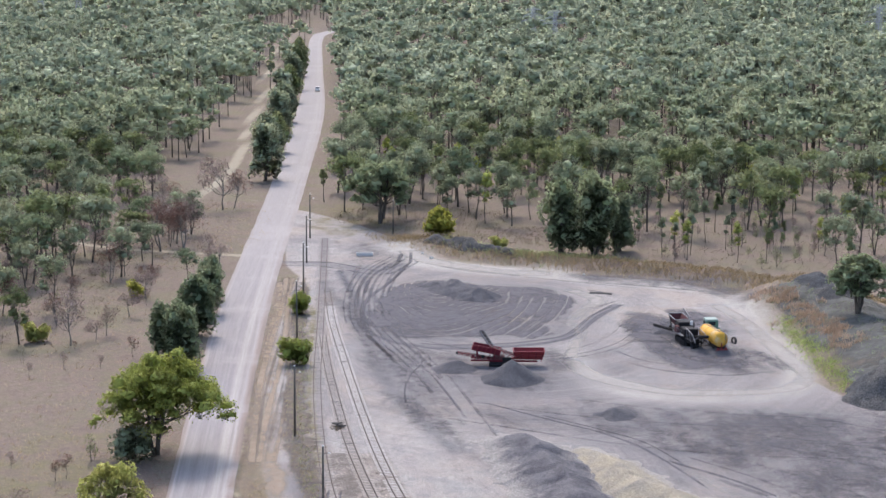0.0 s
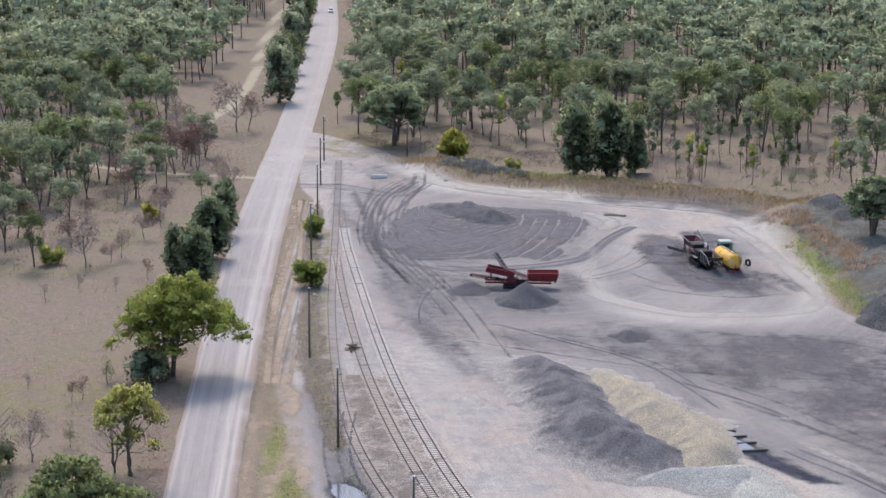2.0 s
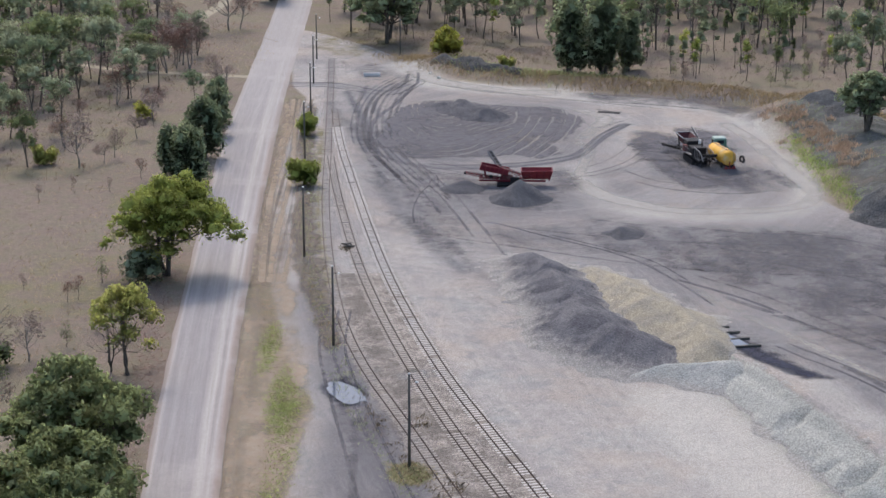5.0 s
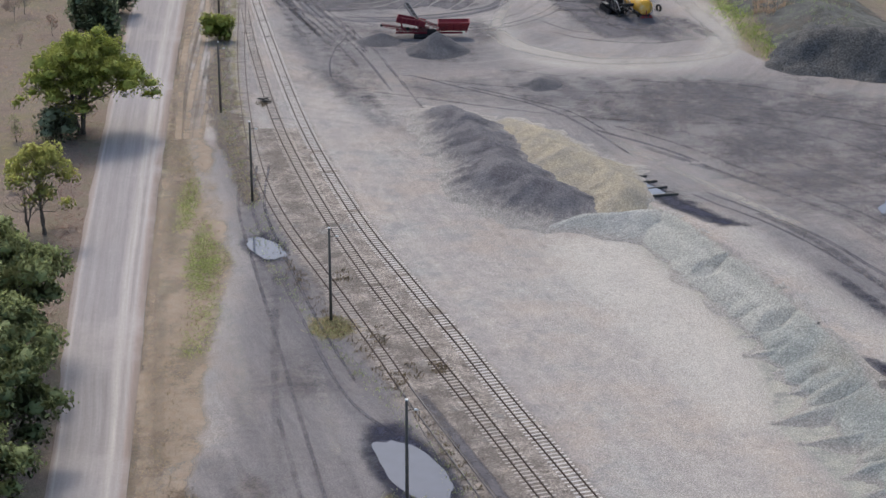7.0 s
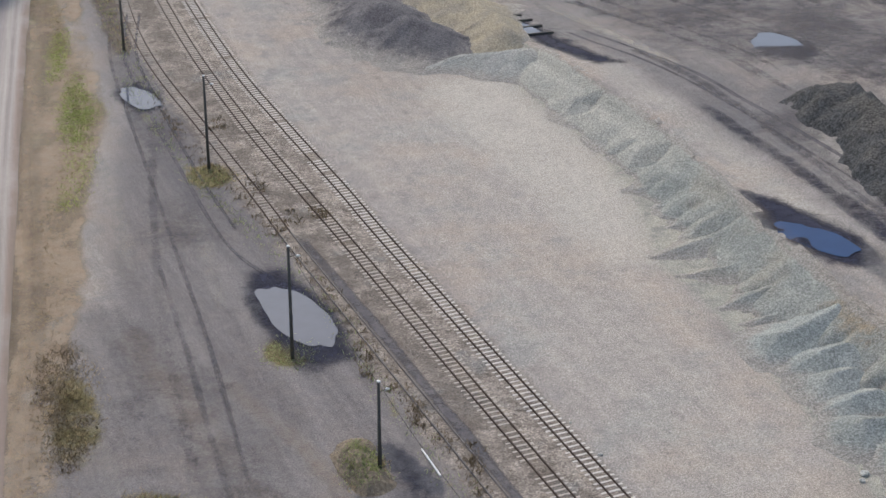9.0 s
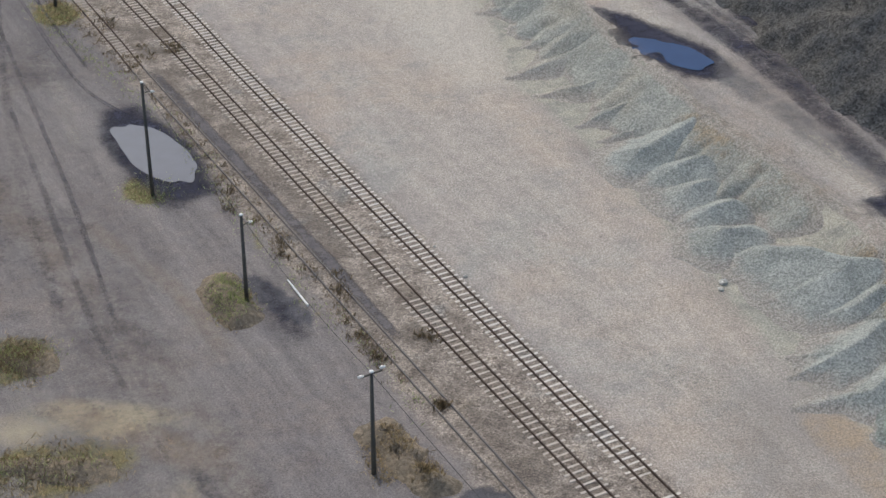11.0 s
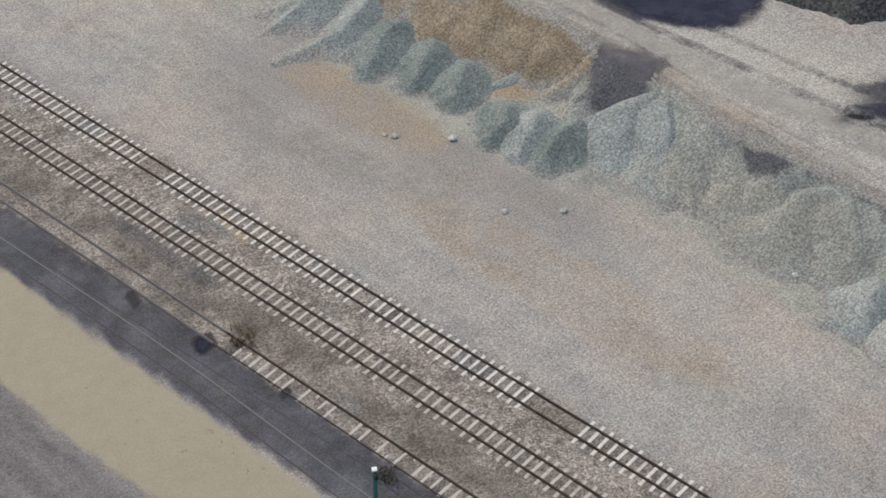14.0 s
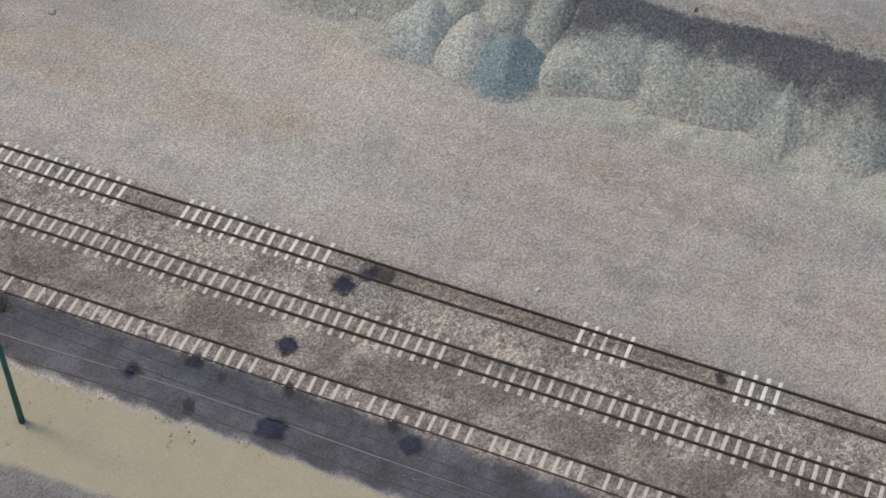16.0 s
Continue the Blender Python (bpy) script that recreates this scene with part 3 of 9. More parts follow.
def ground_z(x, y):
    """Height of the ground: a flat yard, a raised bench behind the stockpiles, spoil banks round the yard, gentle bush."""
    x, y = np.asarray(x, float), np.asarray(y, float)
    rise = BENCH_TOP * step(222 - y, 0, 40)
    dc, sc, df, sf = (np.full(x.shape, v) for v in (1.0, 1.0, 1.0, 1.0))
    k = (x > 10) & (y < 245)
    dc[k], sc[k], _ = near_line(x[k], y[k], smooth_crest)
    df[k], sf[k], _ = near_line(x[k], y[k], smooth_foot)
    ramp = np.where(sc < 0, 1.0, np.where(sf < 0, df / (df + dc + 1e-6), 0.0))
    # the crest and foot lines run from north to south, so their left is the bench side
    z = rise * np.where(ramp >= 1, 1.0, ramp**3.4) * (y < 240)
    z = z + 0.25 * np.clip(ramp, 0, 1) * fbm(x, y, 9, 3) * (y < 220)
    back, _, _ = near_line(x, y, [(-4, 396), (12, 378), (28, 372), (55, 362), (66, 352), (74, 343)])
    z = z + np.clip(1.5 * (1 - back / 6.5), 0, 3) * (1 + 0.5 * fbm(x, y, 5, 7))
    bank, _, _ = near_line(x, y, [(70, 336), (75, 322), (76, 304), (75, 290), (78, 276), (90, 268)])
    z = z + np.clip(4.2 * (1 - (bank / 15) ** 1.3), 0, 5) * (1 + 0.25 * fbm(x, y, 6, 9))
    bush = step(np.hypot(np.maximum(np.abs(x - 20) - 60, 0), np.maximum(np.abs(y - 180) - 230, 0)), 0, 60)
    lane = np.interp(y, [0, 200, 400, 655, 845, 1030, 1300], [-14, -30, -39, -50, -61, -74, -74])
    return z + bush * 1.2 * fbm(x, y, 80, 11) * step(np.abs(x - lane), 10, 45) * (y < 1000)


def zed(x, y):
    if -45 < x < 10 and y < 380 or y < 380 and np.interp(-y, [-235, -100, 10], [13, 42, 75]) > x > -45:
        return 0.0
    return float(ground_z(np.array([x]), np.array([y]))[0])


# ---- the ground: one sheet to the horizon ----
def spread(lo, hi, size, far):
    inner = np.arange(lo, hi + 0.01, size)
    grow = size * 1.35 ** np.arange(1, 60)
    out = np.cumsum(grow)
    out = out[out < far]
    return np.concatenate([lo - out[::-1], inner, hi + out])


gx, gy = np.meshgrid(spread(-96, 104, 0.8, 4500), spread(0, 440, 0.8, 4500))
gz = ground_z(gx, gy)
rows_n, cols_n = gx.shape
index = np.arange(rows_n * cols_n).reshape(rows_n, cols_n)
quads = np.stack([index[:-1, :-1], index[:-1, 1:], index[1:, 1:], index[1:, :-1]], -1).reshape(-1, 4)
ground_mesh = mesh_quads("ground", np.stack([gx, gy, gz], -1).reshape(-1, 3), quads, GROUND, True)
X, Y = gx.ravel(), gy.ravel()


def close_by(points, reach):
    p = np.asarray(points, float)
    lo, hi = p.min(0) - reach, p.max(0) + reach
    return np.flatnonzero((X > lo[0]) & (X < hi[0]) & (Y > lo[1]) & (Y < hi[1]))


def band(line, half, soft=1.0):
    line = np.asarray(line, float)
    line = line if len(line) < 30 else line[np.unique(np.r_[np.arange(0, len(line), 3), len(line) - 1])]
    k = close_by(line, half + soft)
    out = np.zeros(X.shape)
    out[k] = step(half + soft - near_line(X[k], Y[k], line)[0], 0, 2 * soft)
    return out


def patch(poly, soft=2.0):
    k = close_by(poly, soft)
    out = np.zeros(X.shape)
    out[k] = step(inside(X[k], Y[k], poly), -soft, soft)
    return out


def spot(x, y, rx, ry=None, turn=0.0):
    c, s = math.cos(radians(turn)), math.sin(radians(turn))
    u, v = (X - x) * c + (Y - y) * s, -(X - x) * s + (Y - y) * c
    return step(1.35 - np.hypot(u / rx, v / (ry or rx)), 0, 0.7)


def most(*masks):
    return np.maximum.reduce(masks)


m_yard = patch(YARD, 1.5)
lat_d, lat_s, lon_v = near_line(X, Y, smooth_line(TRACK_B, 7))
ring = np.hypot((X - 3) / 1.0, (Y - 358) / 1.9)
field = patch([(-13, 331), (-8, 352), (7.5, 348), (22, 343), (26, 323), (20.9, 309), (6.7, 303), (-8, 304)], 3)
m_dark = most(
    field * 0.35,
    spot(73, 306, 7, 26) * 0.6, spot(72, 334, 6, 8) * 0.6,
    band(smooth_line([(-21.6, 363), (-15.4, 331), (-9.2, 304), (-2.2, 298), (7.6, 299), (19.5, 303), (26.7, 318), (33.2, 333)]), 0.9, 0.8) * 1.25,
    band(smooth_line([(-18.6, 366), (-12.4, 333), (-7.0, 309), (3, 303)]), 0.7, 0.8) * 1.1,
    band([(-36, 372), (-26, 371), (-12, 362), (-8, 372), (-9, 384)], 1.6, 1.2) * 0.7,
    band(smooth_line([(-6, 282), (-4, 290), (-7, 297), (-10, 290), (-6, 276), (-9, 262)]), 0.4, 0.6) * 0.9, band(smooth_line([(-24, 352), (-17, 322), (-12, 296), (-8, 270), (2, 238)]), 1.2, 1.2) * 0.8,
    band(smooth_line([(-20, 345), (-14, 316), (-9, 290), (-2, 258), (8, 226)]), 0.9, 1.2) * 0.7, spot(12, 278, 14, 9) * 0.5, spot(43, 300, 11, 14) * 0.6,
    spot(40, 255, 24, 9) * 0.45, spot(52, 235, 22, 9, -15) * 0.4,
    band(smooth_line([(-12, 262), (2, 252), (14, 243), (24, 232), (33, 214), (44, 190), (58, 160)]), 0.8, 1.2) * 0.6,
    band([(60, 354), (52, 357), (40, 359), (26, 361)], 2.2, 1.5) * 0.6,
    band(smooth_line([(-14, 222), (-15, 205), (-12, 188), (-8, 170), (-3, 152), (2, 142)]), 0.7, 0.9) * 0.62,
    band(smooth_line([(-11, 196), (-9, 182), (-4, 164), (1, 150), (4, 143)]), 0.5, 0.9) * 0.6,
    band(smooth_line([(5, 150), (9, 137), (14, 121), (19.4, 103)]), 0.9, 0.5) * 1.1,
    band(smooth_line([(36, 212), (48, 186), (54, 164), (61, 142), (70, 118), (80, 90), (92, 60)]), 5.0, 4) * 0.75,
    band(smooth_line([(41, 206), (53, 180), (58, 164), (64, 146), (67, 132)]), 0.6, 0.7) * 0.8,
    patch([(55, 178), (62, 180), (70, 166), (90, 150), (100, 110), (92, 70), (80, 74), (72, 90), (67, 106), (64.5, 120), (60.5, 142), (57, 160)], 1.5) * 1.0,
    spot(75.5, 61, 5.0, 2.4, -52),
)
m_pale = most(
    band(smooth_line([(-10, 392), (-4, 374), (10, 366), (23, 364)]), 5.0, 3) * 0.85,
    band(smooth_line([(-6, 372), (25, 357), (48, 350), (57, 336), (60, 310), (59, 284), (54, 271), (44, 266), (32, 268), (24, 276), (22, 300)]), 2.4, 2.8) * np.clip(0.75 + 0.7 * fbm(X, Y, 12, 71), 0, 1),
    patch([(20, 194), (30, 194), (35.5, 181), (39, 165), (38, 143), (32, 144), (26, 166), (20, 184)], 4) * 1.0,
    band(smooth_line([(33, 208), (40, 192), (46.5, 170), (51, 150), (57, 124), (60, 105), (66, 82), (72, 56), (80, 30)]), 1.6, 2.0) * 0.55,
    band(smooth_line([(61, 108), (66, 88), (73, 62), (84, 36)]), 4.5, 3) * 0.7,
    band(smooth_line([(14, 230), (22, 200), (24, 170), (30, 140), (36, 110), (44, 84), (54, 50)]), 7, 6) * 0.3,
    band(smooth_line([(58, 166), (62, 150), (66, 136), (70, 124)]), 1.6, 1.4) * 0.6,
)
m_sand = most(
    patch([(13.1, 85), (17.4, 85.6), (19.3, 84.1), (22.7, 71.7), (28.0, 54), (30.0, 47.5), (33.1, 38.2), (38, 20), (34, 18), (26.6, 41.6), (24.6, 47.4), (18, 66)], 0.7),
    band(smooth_line([(-16.2, 116), (-19.6, 142), (-21.5, 166), (-23.8, 196), (-27.5, 230), (-30.3, 270), (-32, 310), (-33, 345)]), 1.0, 1.6) * np.clip(0.5 + 0.35 * fbm(X, Y, 7, 72), 0, 1),
    (spot(-17, 150, 1.8, 10) * 0.6 + spot(3, 93, 5.5, 8, 20) * 0.5 + spot(-6, 100, 6.5, 3) * 0.55) * np.clip(0.7 + 0.6 * fbm(X, Y, 5, 73), 0, 1),
    band(smooth_line([(-82.8, 392), (-72.8, 386), (-57, 382), (-44, 379)]), 1.6, 1.2) * 0.7,
    band(smooth_line([(-72, 420), (-66.1, 428), (-64.6, 457), (-61.8, 481), (-61.6, 520), (-63.1, 555), (-68.2, 618), (-73.2, 720), (-82.6, 843), (-95, 1052)]), 1.9, 1.6) * 0.8,
)
m_green = most(
    band(smooth_line([(-24, 224), (-21.5, 205), (-18.5, 190), (-18.3, 176), (-19.5, 160)]), 1.5, 1.6) * 0.62,
    spot(-17.3, 187, 1.9, 4.5) * 0.85, spot(-4.0, 168, 2.6, 3.4) * 0.75, spot(2.6, 131, 2.4, 2.8) * 0.85, spot(7.6, 112.5, 1.7, 3.6, 18) * 0.8,
    spot(-8.5, 108, 2.9, 3.2) * 0.72, spot(-6, 95, 6, 3.4) * 0.6, spot(-15, 123, 2.6, 9, 12) * 0.62,
    band(smooth_line([(-14, 196), (-9, 178), (-2, 158), (6.5, 137), (9.5, 124), (14, 108)]), 0.5, 0.9) * 0.58,
    band(smooth_line([(-24.5, 330), (-22.5, 300), (-20.0, 262), (-16.5, 232)]), 1.3, 1.3) * 0.58,
    band(smooth_line([(62.5, 316), (62.3, 296), (63.0, 276), (66, 270)]), 1.5, 1.8) * 0.62,
    spot(79, 296, 7, 12) * 0.45, spot(-23, 425, 12, 25) * 0.5, spot(-50, 232, 12, 18) * 0.42, spot(-58, 226, 16, 14) * 0.45,
)
m_wet = most(
    spot(-12, 190.8, 2.2, 4.6, 28), spot(3.3, 137, 3.3, 8.0, 22), spot(10.8, 112, 1.2, 4.6, 28),
    band(smooth_line([(20.8, 85.5), (25.0, 72), (31.0, 52), (37.0, 32), (44, 6)]), 2.0, 0.5) * 0.92,
    patch([(31.5, 219), (34.5, 212), (38.5, 198), (42, 190), (38.5, 190), (35.2, 199), (32.4, 210)], 0.8) * 0.9,
    spot(51.4, 141, 3.0, 7.5, 33) * 0.9, spot(48.5, 149, 1.6, 5, 30) * 0.7, spot(63.4, 193, 3.6, 5.6) * 0.8,
    patch([(57.6, 112.5), (60.7, 112.5), (64.8, 108), (67.5, 103), (70.6, 93.2), (72, 88), (74, 82.5), (76.5, 76), (71, 75.5), (67.8, 76.6), (65.2, 80), (64, 86), (62.2, 90), (60.2, 96.2), (59.6, 104)], 0.9) * 1.2,
    patch([(69.0, 62.6), (72.5, 65.2), (76.7, 65), (80.5, 58.5), (78, 53.5), (75, 55.0), (72.4, 57.6), (71.2, 60.8)], 2.0) * 0.45,
    band(smooth_line([(54, 138), (57.5, 126), (61, 114)]), 2.2, 1.6) * 0.55,
)
tone_n = 0.5 + 0.5 * fbm(X, Y, 35, 41)
m_tone = most(
    patch([(-13, 60), (-17, 112), (-17, 140), (-13.5, 142), (-14.5, 166), (-14.0, 186), (-19, 213), (-22, 232), (-16, 232), (-9, 206), (0.6, 166), (12, 122), (23, 84), (26, 50), (31, 20), (10, 0)], 3) * (0.85 + 0.4 * tone_n),
    patch([(-20, 374), (-18, 300), (-8, 258), (16, 244), (34, 215), (60, 150), (100, 130), (110, 250), (62, 270), (56, 290), (30, 300), (26, 356), (-4, 372)], 8) * (0.3 + 0.8 * tone_n),
    band(smooth_line([(20, 196), (8, 230), (4, 260), (0, 300)]), 9, 6) * 0.5 * tone_n,
    band([(19, 106), (4, 154)], 1.5, 1.0) * 1.1,
    band(smooth_b, 1.0, 0.5) * 0.75, band(smooth_c, 1.0, 0.4) * 0.55, band(smooth_a, 1.0, 0.5) * 0.8,
    step(fbm(X, Y, 26, 61), 0.12, 0.55) * 0.8, band(smooth_line([(-9, 190), (3, 158), (14, 118), (28, 72), (44, 20)]), 2.0, 1.6) * (0.3 + 0.6 * step(fbm(X, Y, 9, 63), -0.1, 0.4)),
    band(smooth_line([(50, 0), (44, 22), (32.5, 58), (22.5, 92)]), 2.4, 1.6) * 0.95,
    spot(52, 30, 22, 16) * 0.25,
)
ddc, dsc, _ = near_line(X, Y, smooth_crest)
ddf, dsf, _ = near_line(X, Y, smooth_foot)
face = step(np.where(dsc > 0, ddc, -ddc), -1.0, 0.6) * step(np.where(dsf < 0, ddf, -ddf), -2.6, 0.6) * (Y < 200) * (X > 15)
m_stone = most(face, 0.46 * step(9 - ddf, 0, 9) * (dsf > 0) * (Y < 205) * (X > 20), 0.8 * step(np.where(dsf > 0, 6 - ddf, 6), 0, 6) * (dsc > 0) * (Y < 60) * (X > 40) * (ddf < 6))
m_orange = most(
    face * step(Y, 76, 80) * step(102 - Y, 0, 5) * step(ddc / (ddc + ddf + 0.1), 0.75, 0.45),
    band([(45.6, 41), (51.6, 22)], 0.55, 0.5) * 0.5, band([(52.6, 15), (58, -4)], 0.6, 0.5) * 0.45, band([(34, 76), (33, 80)], 0.5, 0.4) * 0.8,
    spot(48, 62, 3.5, 16, 17) * 0.45, spot(47, 84, 3, 9, 15) * 0.5, spot(56, 58, 5, 6) * 0.35,
)
m_stain = most(*[spot(x, y, r, r * 1.2, 20) for x, y, r in ((34.4, 38.2, 0.55), (34.1, 37.0, 0.28), (32.5, 46.1, 0.5), (35.1, 44.2, 0.4), (35.4, 42.6, 0.3), (33.0, 42.4, 0.3), (36.7, 39.3, 0.4), (25.7, 74.9, 0.6), (27.5, 69.3, 0.7), (29.4, 63, 0.4), (45.7, 40.3, 0.7), (51.5, 22.3, 0.4), (38.6, 33.5, 0.5))])
swirl = (Y > 238 + 10 * fbm(X, Y, 25, 81)) & (X > -22)
lat = np.where(swirl, np.hypot(X - 12, (Y - 322) / 1.5), np.clip(lat_d * lat_s, -150, 150))
lon_v = np.where(swirl, 26 * np.arctan2((Y - 322) / 1.5, X - 12), lon_v)
paint(ground_mesh, "mask_a", np.stack([m_yard, m_dark, m_pale, m_sand], -1), "FLOAT_COLOR")
paint(ground_mesh, "mask_b", np.stack([m_green, m_wet, lat, lon_v], -1), "FLOAT_COLOR")
paint(ground_mesh, "mask_c", np.stack([m_stone, m_orange, m_tone, m_stain], -1), "FLOAT_COLOR")
tagged(new("ground", ground_mesh), "dry grass paddock and grey gravel yard with dusty tyre tracks", "ground", kind="structure")


# ---- the road ----
def strip(left, right, lift, step_m=4.0, across=14):
    l, r = smooth_line(left, step_m), smooth_line(right, step_m)
    n = min(len(l), len(r))
    l, r = l[np.linspace(0, len(l) - 1, n).astype(int)], r[np.linspace(0, len(r) - 1, n).astype(int)]
    u = np.linspace(0, 1, across + 1)
    p = l[:, None] * (1 - u[None, :, None]) + r[:, None] * u[None, :, None]
    wobble = 0.35 * fbm(p[:, :, 0], p[:, :, 1], 5, 21)
    p[:, 0, 0] += wobble[:, 0]
    p[:, -1, 0] += wobble[:, -1]
    z = ground_z(p[:, :, 0], p[:, :, 1]) + lift + 0.05 * (1 - (2 * u - 1) ** 2)[None, :]
    z[:, 0] -= lift + 0.05
    z[:, -1] -= lift + 0.05
    idx = np.arange(n * (across + 1)).reshape(n, -1)
    q = np.stack([idx[:-1, :-1], idx[:-1, 1:], idx[1:, 1:], idx[1:, :-1]], -1).reshape(-1, 4)
    run = np.concatenate([[0], np.cumsum(np.linalg.norm(np.diff(l, axis=0), axis=1))])
    width = np.linalg.norm(r - l, axis=1)
    uv = np.stack([u[None, :] * width[:, None], np.repeat(run[:, None], across + 1, 1), u[None, :] + 0 * z, 1 + 0 * z], -1)
    return np.concatenate([p, z[:, :, None]], -1).reshape(-1, 3), q, uv.reshape(-1, 4)


rv, rq, ruv = strip(ROAD_LEFT, ROAD_RIGHT, 0.08)
road_mesh = mesh_quads("road", rv, rq, ROAD, True)
paint(road_mesh, "mask_r", ruv, "FLOAT_COLOR")
tagged(new("road", road_mesh), "long straight pale road with dusty wheel paths", "road", kind="structure")


# ---- puddles ----
def puddle(x, y, rx, ry, turn, material, label, seed):
    rng = random.Random(seed)
    n = 64
    waves = [(rng.uniform(0.06, 0.13) / k**0.8, k, rng.uniform(0, 6.3)) for k in (2, 3, 4, 5, 7, 9, 13)]
    verts = [(0, 0, 0)]
    for ringn in (0.5, 1.0):
        for i in range(n):
            a = 2 * math.pi * i / n
            r = ringn * (1 + sum(w * math.cos(k * a + ph) for w, k, ph in waves))
            verts.append((rx * r * math.cos(a), ry * r * math.sin(a), 0))
    faces = [(0, 1 + i, 1 + (i + 1) % n) for i in range(n)]
    faces += [(1 + i, 1 + n + i, 1 + n + (i + 1) % n, 1 + (i + 1) % n) for i in range(n)]
    ob = new("puddle", mesh_from("puddle", verts, faces, material))
    ob.matrix_world = pose(x, y, zed(x, y) + 0.06, 0, 0, turn)
    return tagged(ob, label, "puddle", kind="structure")


puddle(-11.9, 190.8, 1.7, 3.9, 28, WATER, "small grey puddle in the wheel ruts", 1)
puddle(3.5, 137.0, 2.3, 6.6, 24, WATER, "long grey puddle beside a light pole", 2)
puddle(62.8, 192.5, 3.0, 4.6, 10, WATER, "pale puddle on the gravel bench", 3)
puddle(51.0, 140.8, 2.0, 4.6, 35, DEEP, "dark blue puddle behind the stockpiles", 4)
puddle(34.8, 203.5, 1.5, 6.0, 22, WATER, "narrow puddle behind the tan stockpile", 5)



# ---- railway tracks ----
GAUGE = 1.067
RAIL_SHAPE = [(-0.06, -0.02), (-0.06, 0.012), (-0.018, 0.028), (-0.018, 0.09), (-0.035, 0.095), (-0.035, 0.135), (0.035, 0.135), (0.035, 0.095), (0.018, 0.09), (0.018, 0.028), (0.06, 0.012), (0.06, -0.02)]


def side_line(line, off):
    """A line at a distance to the right of another."""
    d = np.gradient(line, axis=0)
    d /= np.linalg.norm(d, axis=1)[:, None]
    return line + off * np.stack([d[:, 1], -d[:, 0]], -1)


def rail_mesh(line, material, lift):
    n, k = len(line), len(RAIL_SHAPE)
    d = np.gradient(line, axis=0)
    d /= np.linalg.norm(d, axis=1)[:, None]
    right = np.stack([d[:, 1], -d[:, 0]], -1)
    z = ground_z(line[:, 0], line[:, 1])
    verts = []
    for i in range(n):
        verts += [(line[i, 0] + right[i, 0] * s, line[i, 1] + right[i, 1] * s, z[i] + h + lift) for s, h in RAIL_SHAPE]
    faces = [(i * k + j, i * k + (j + 1) % k, (i + 1) * k + (j + 1) % k, (i + 1) * k + j) for i in range(n - 1) for j in range(k)]
    return mesh_from("rail", verts, faces, material)


def railway(line, label, rail_mat, sleeper_mat, buried, lift=0.14, seed=1, half_buried=-99):
    """Two rails on sleepers; buried: stretches of y in which the sleepers lie under dirt."""
    ob = thing("railway_track", Matrix(), label, "railway track", "tracks of the rail yard")
    for off in (-GAUGE / 2 - 0.036, GAUGE / 2 + 0.036):
        split = int(np.argmin(np.abs(line[:, 1] - half_buried))) if half_buried > 0 else 0
        north = int(np.argmin(np.abs(line[:, 1] - 152))) if half_buried > 0 else len(line) - 1
        whole = side_line(line, off)
        if split:
            part("rail", rail_mesh(whole[:split + 1], RUST, lift if off > 0 else lift - 0.09), ob, "dark rusty rail")
            part("rail", rail_mesh(whole[north:], RUST, lift), ob, "dark rusty rail")
        part("rail", rail_mesh(whole[split:north + 1], rail_mat, lift), ob)
    rng = random.Random(seed)
    short = joined("sleeper", SLEEPER_OLD, box(-0.62, 0.68, -0.10, 0.10, -0.16, 0.125, 0.02))
    plank = joined("sleeper", sleeper_mat, box(-1.05, 1.05, -0.105, 0.105, -0.16, 0.125, 0.02))
    run = np.concatenate([[0], np.cumsum(np.linalg.norm(np.diff(line, axis=0), axis=1))])
    rest, count = [], 0
    for s in np.arange(0.3, run[-1], 0.66):
        x, y = (float(np.interp(s, run, line[:, k])) for k in (0, 1))
        x2, y2 = (float(np.interp(s + 0.3, run, line[:, k])) for k in (0, 1))
        if any(a < y < b for a, b in buried) or y > 330 or rng.random() < 0.03:
            continue
        sink = -0.035 * rng.random()
        m = pose(x + rng.uniform(-0.03, 0.03), y, zed(x, y) + lift - 0.125 + sink, 0, rng.uniform(-0.6, 0.6), math.degrees(math.atan2(y2 - y, x2 - x)) - 90 + rng.uniform(-2, 2))
        if count < 290 and y > 5:
            part("sleeper", short if y < half_buried else plank, ob, m=m)
            count += 1
        else:
            rest.append(moved(box(-1.05, 1.05, -0.10, 0.10, -0.16, 0.125), m))
    if rest:
        tagged(part("sleeper_row", joined("sleeper_row", sleeper_mat, *rest), ob), kind="stuff")
    return ob


railway(smooth_a, "rusty siding track half buried in dark gravel", DULL_RAIL, SLEEPER_GREY, [(68, 154), (-20, 2)], 0.03, 1, 70)
railway(smooth_b, "rusty rails on weathered grey sleepers in ballast", RUST, SLEEPER_OLD, [(160, 163), (110, 112)], 0.04, 2)
railway(smooth_c, "dark rails on pale sleepers along the gravel yard", RUST, SLEEPER, [(30, 43.5), (22, 27), (52, 55), (84, 86), (171, 173), (-20, 19)], 0.04, 3)

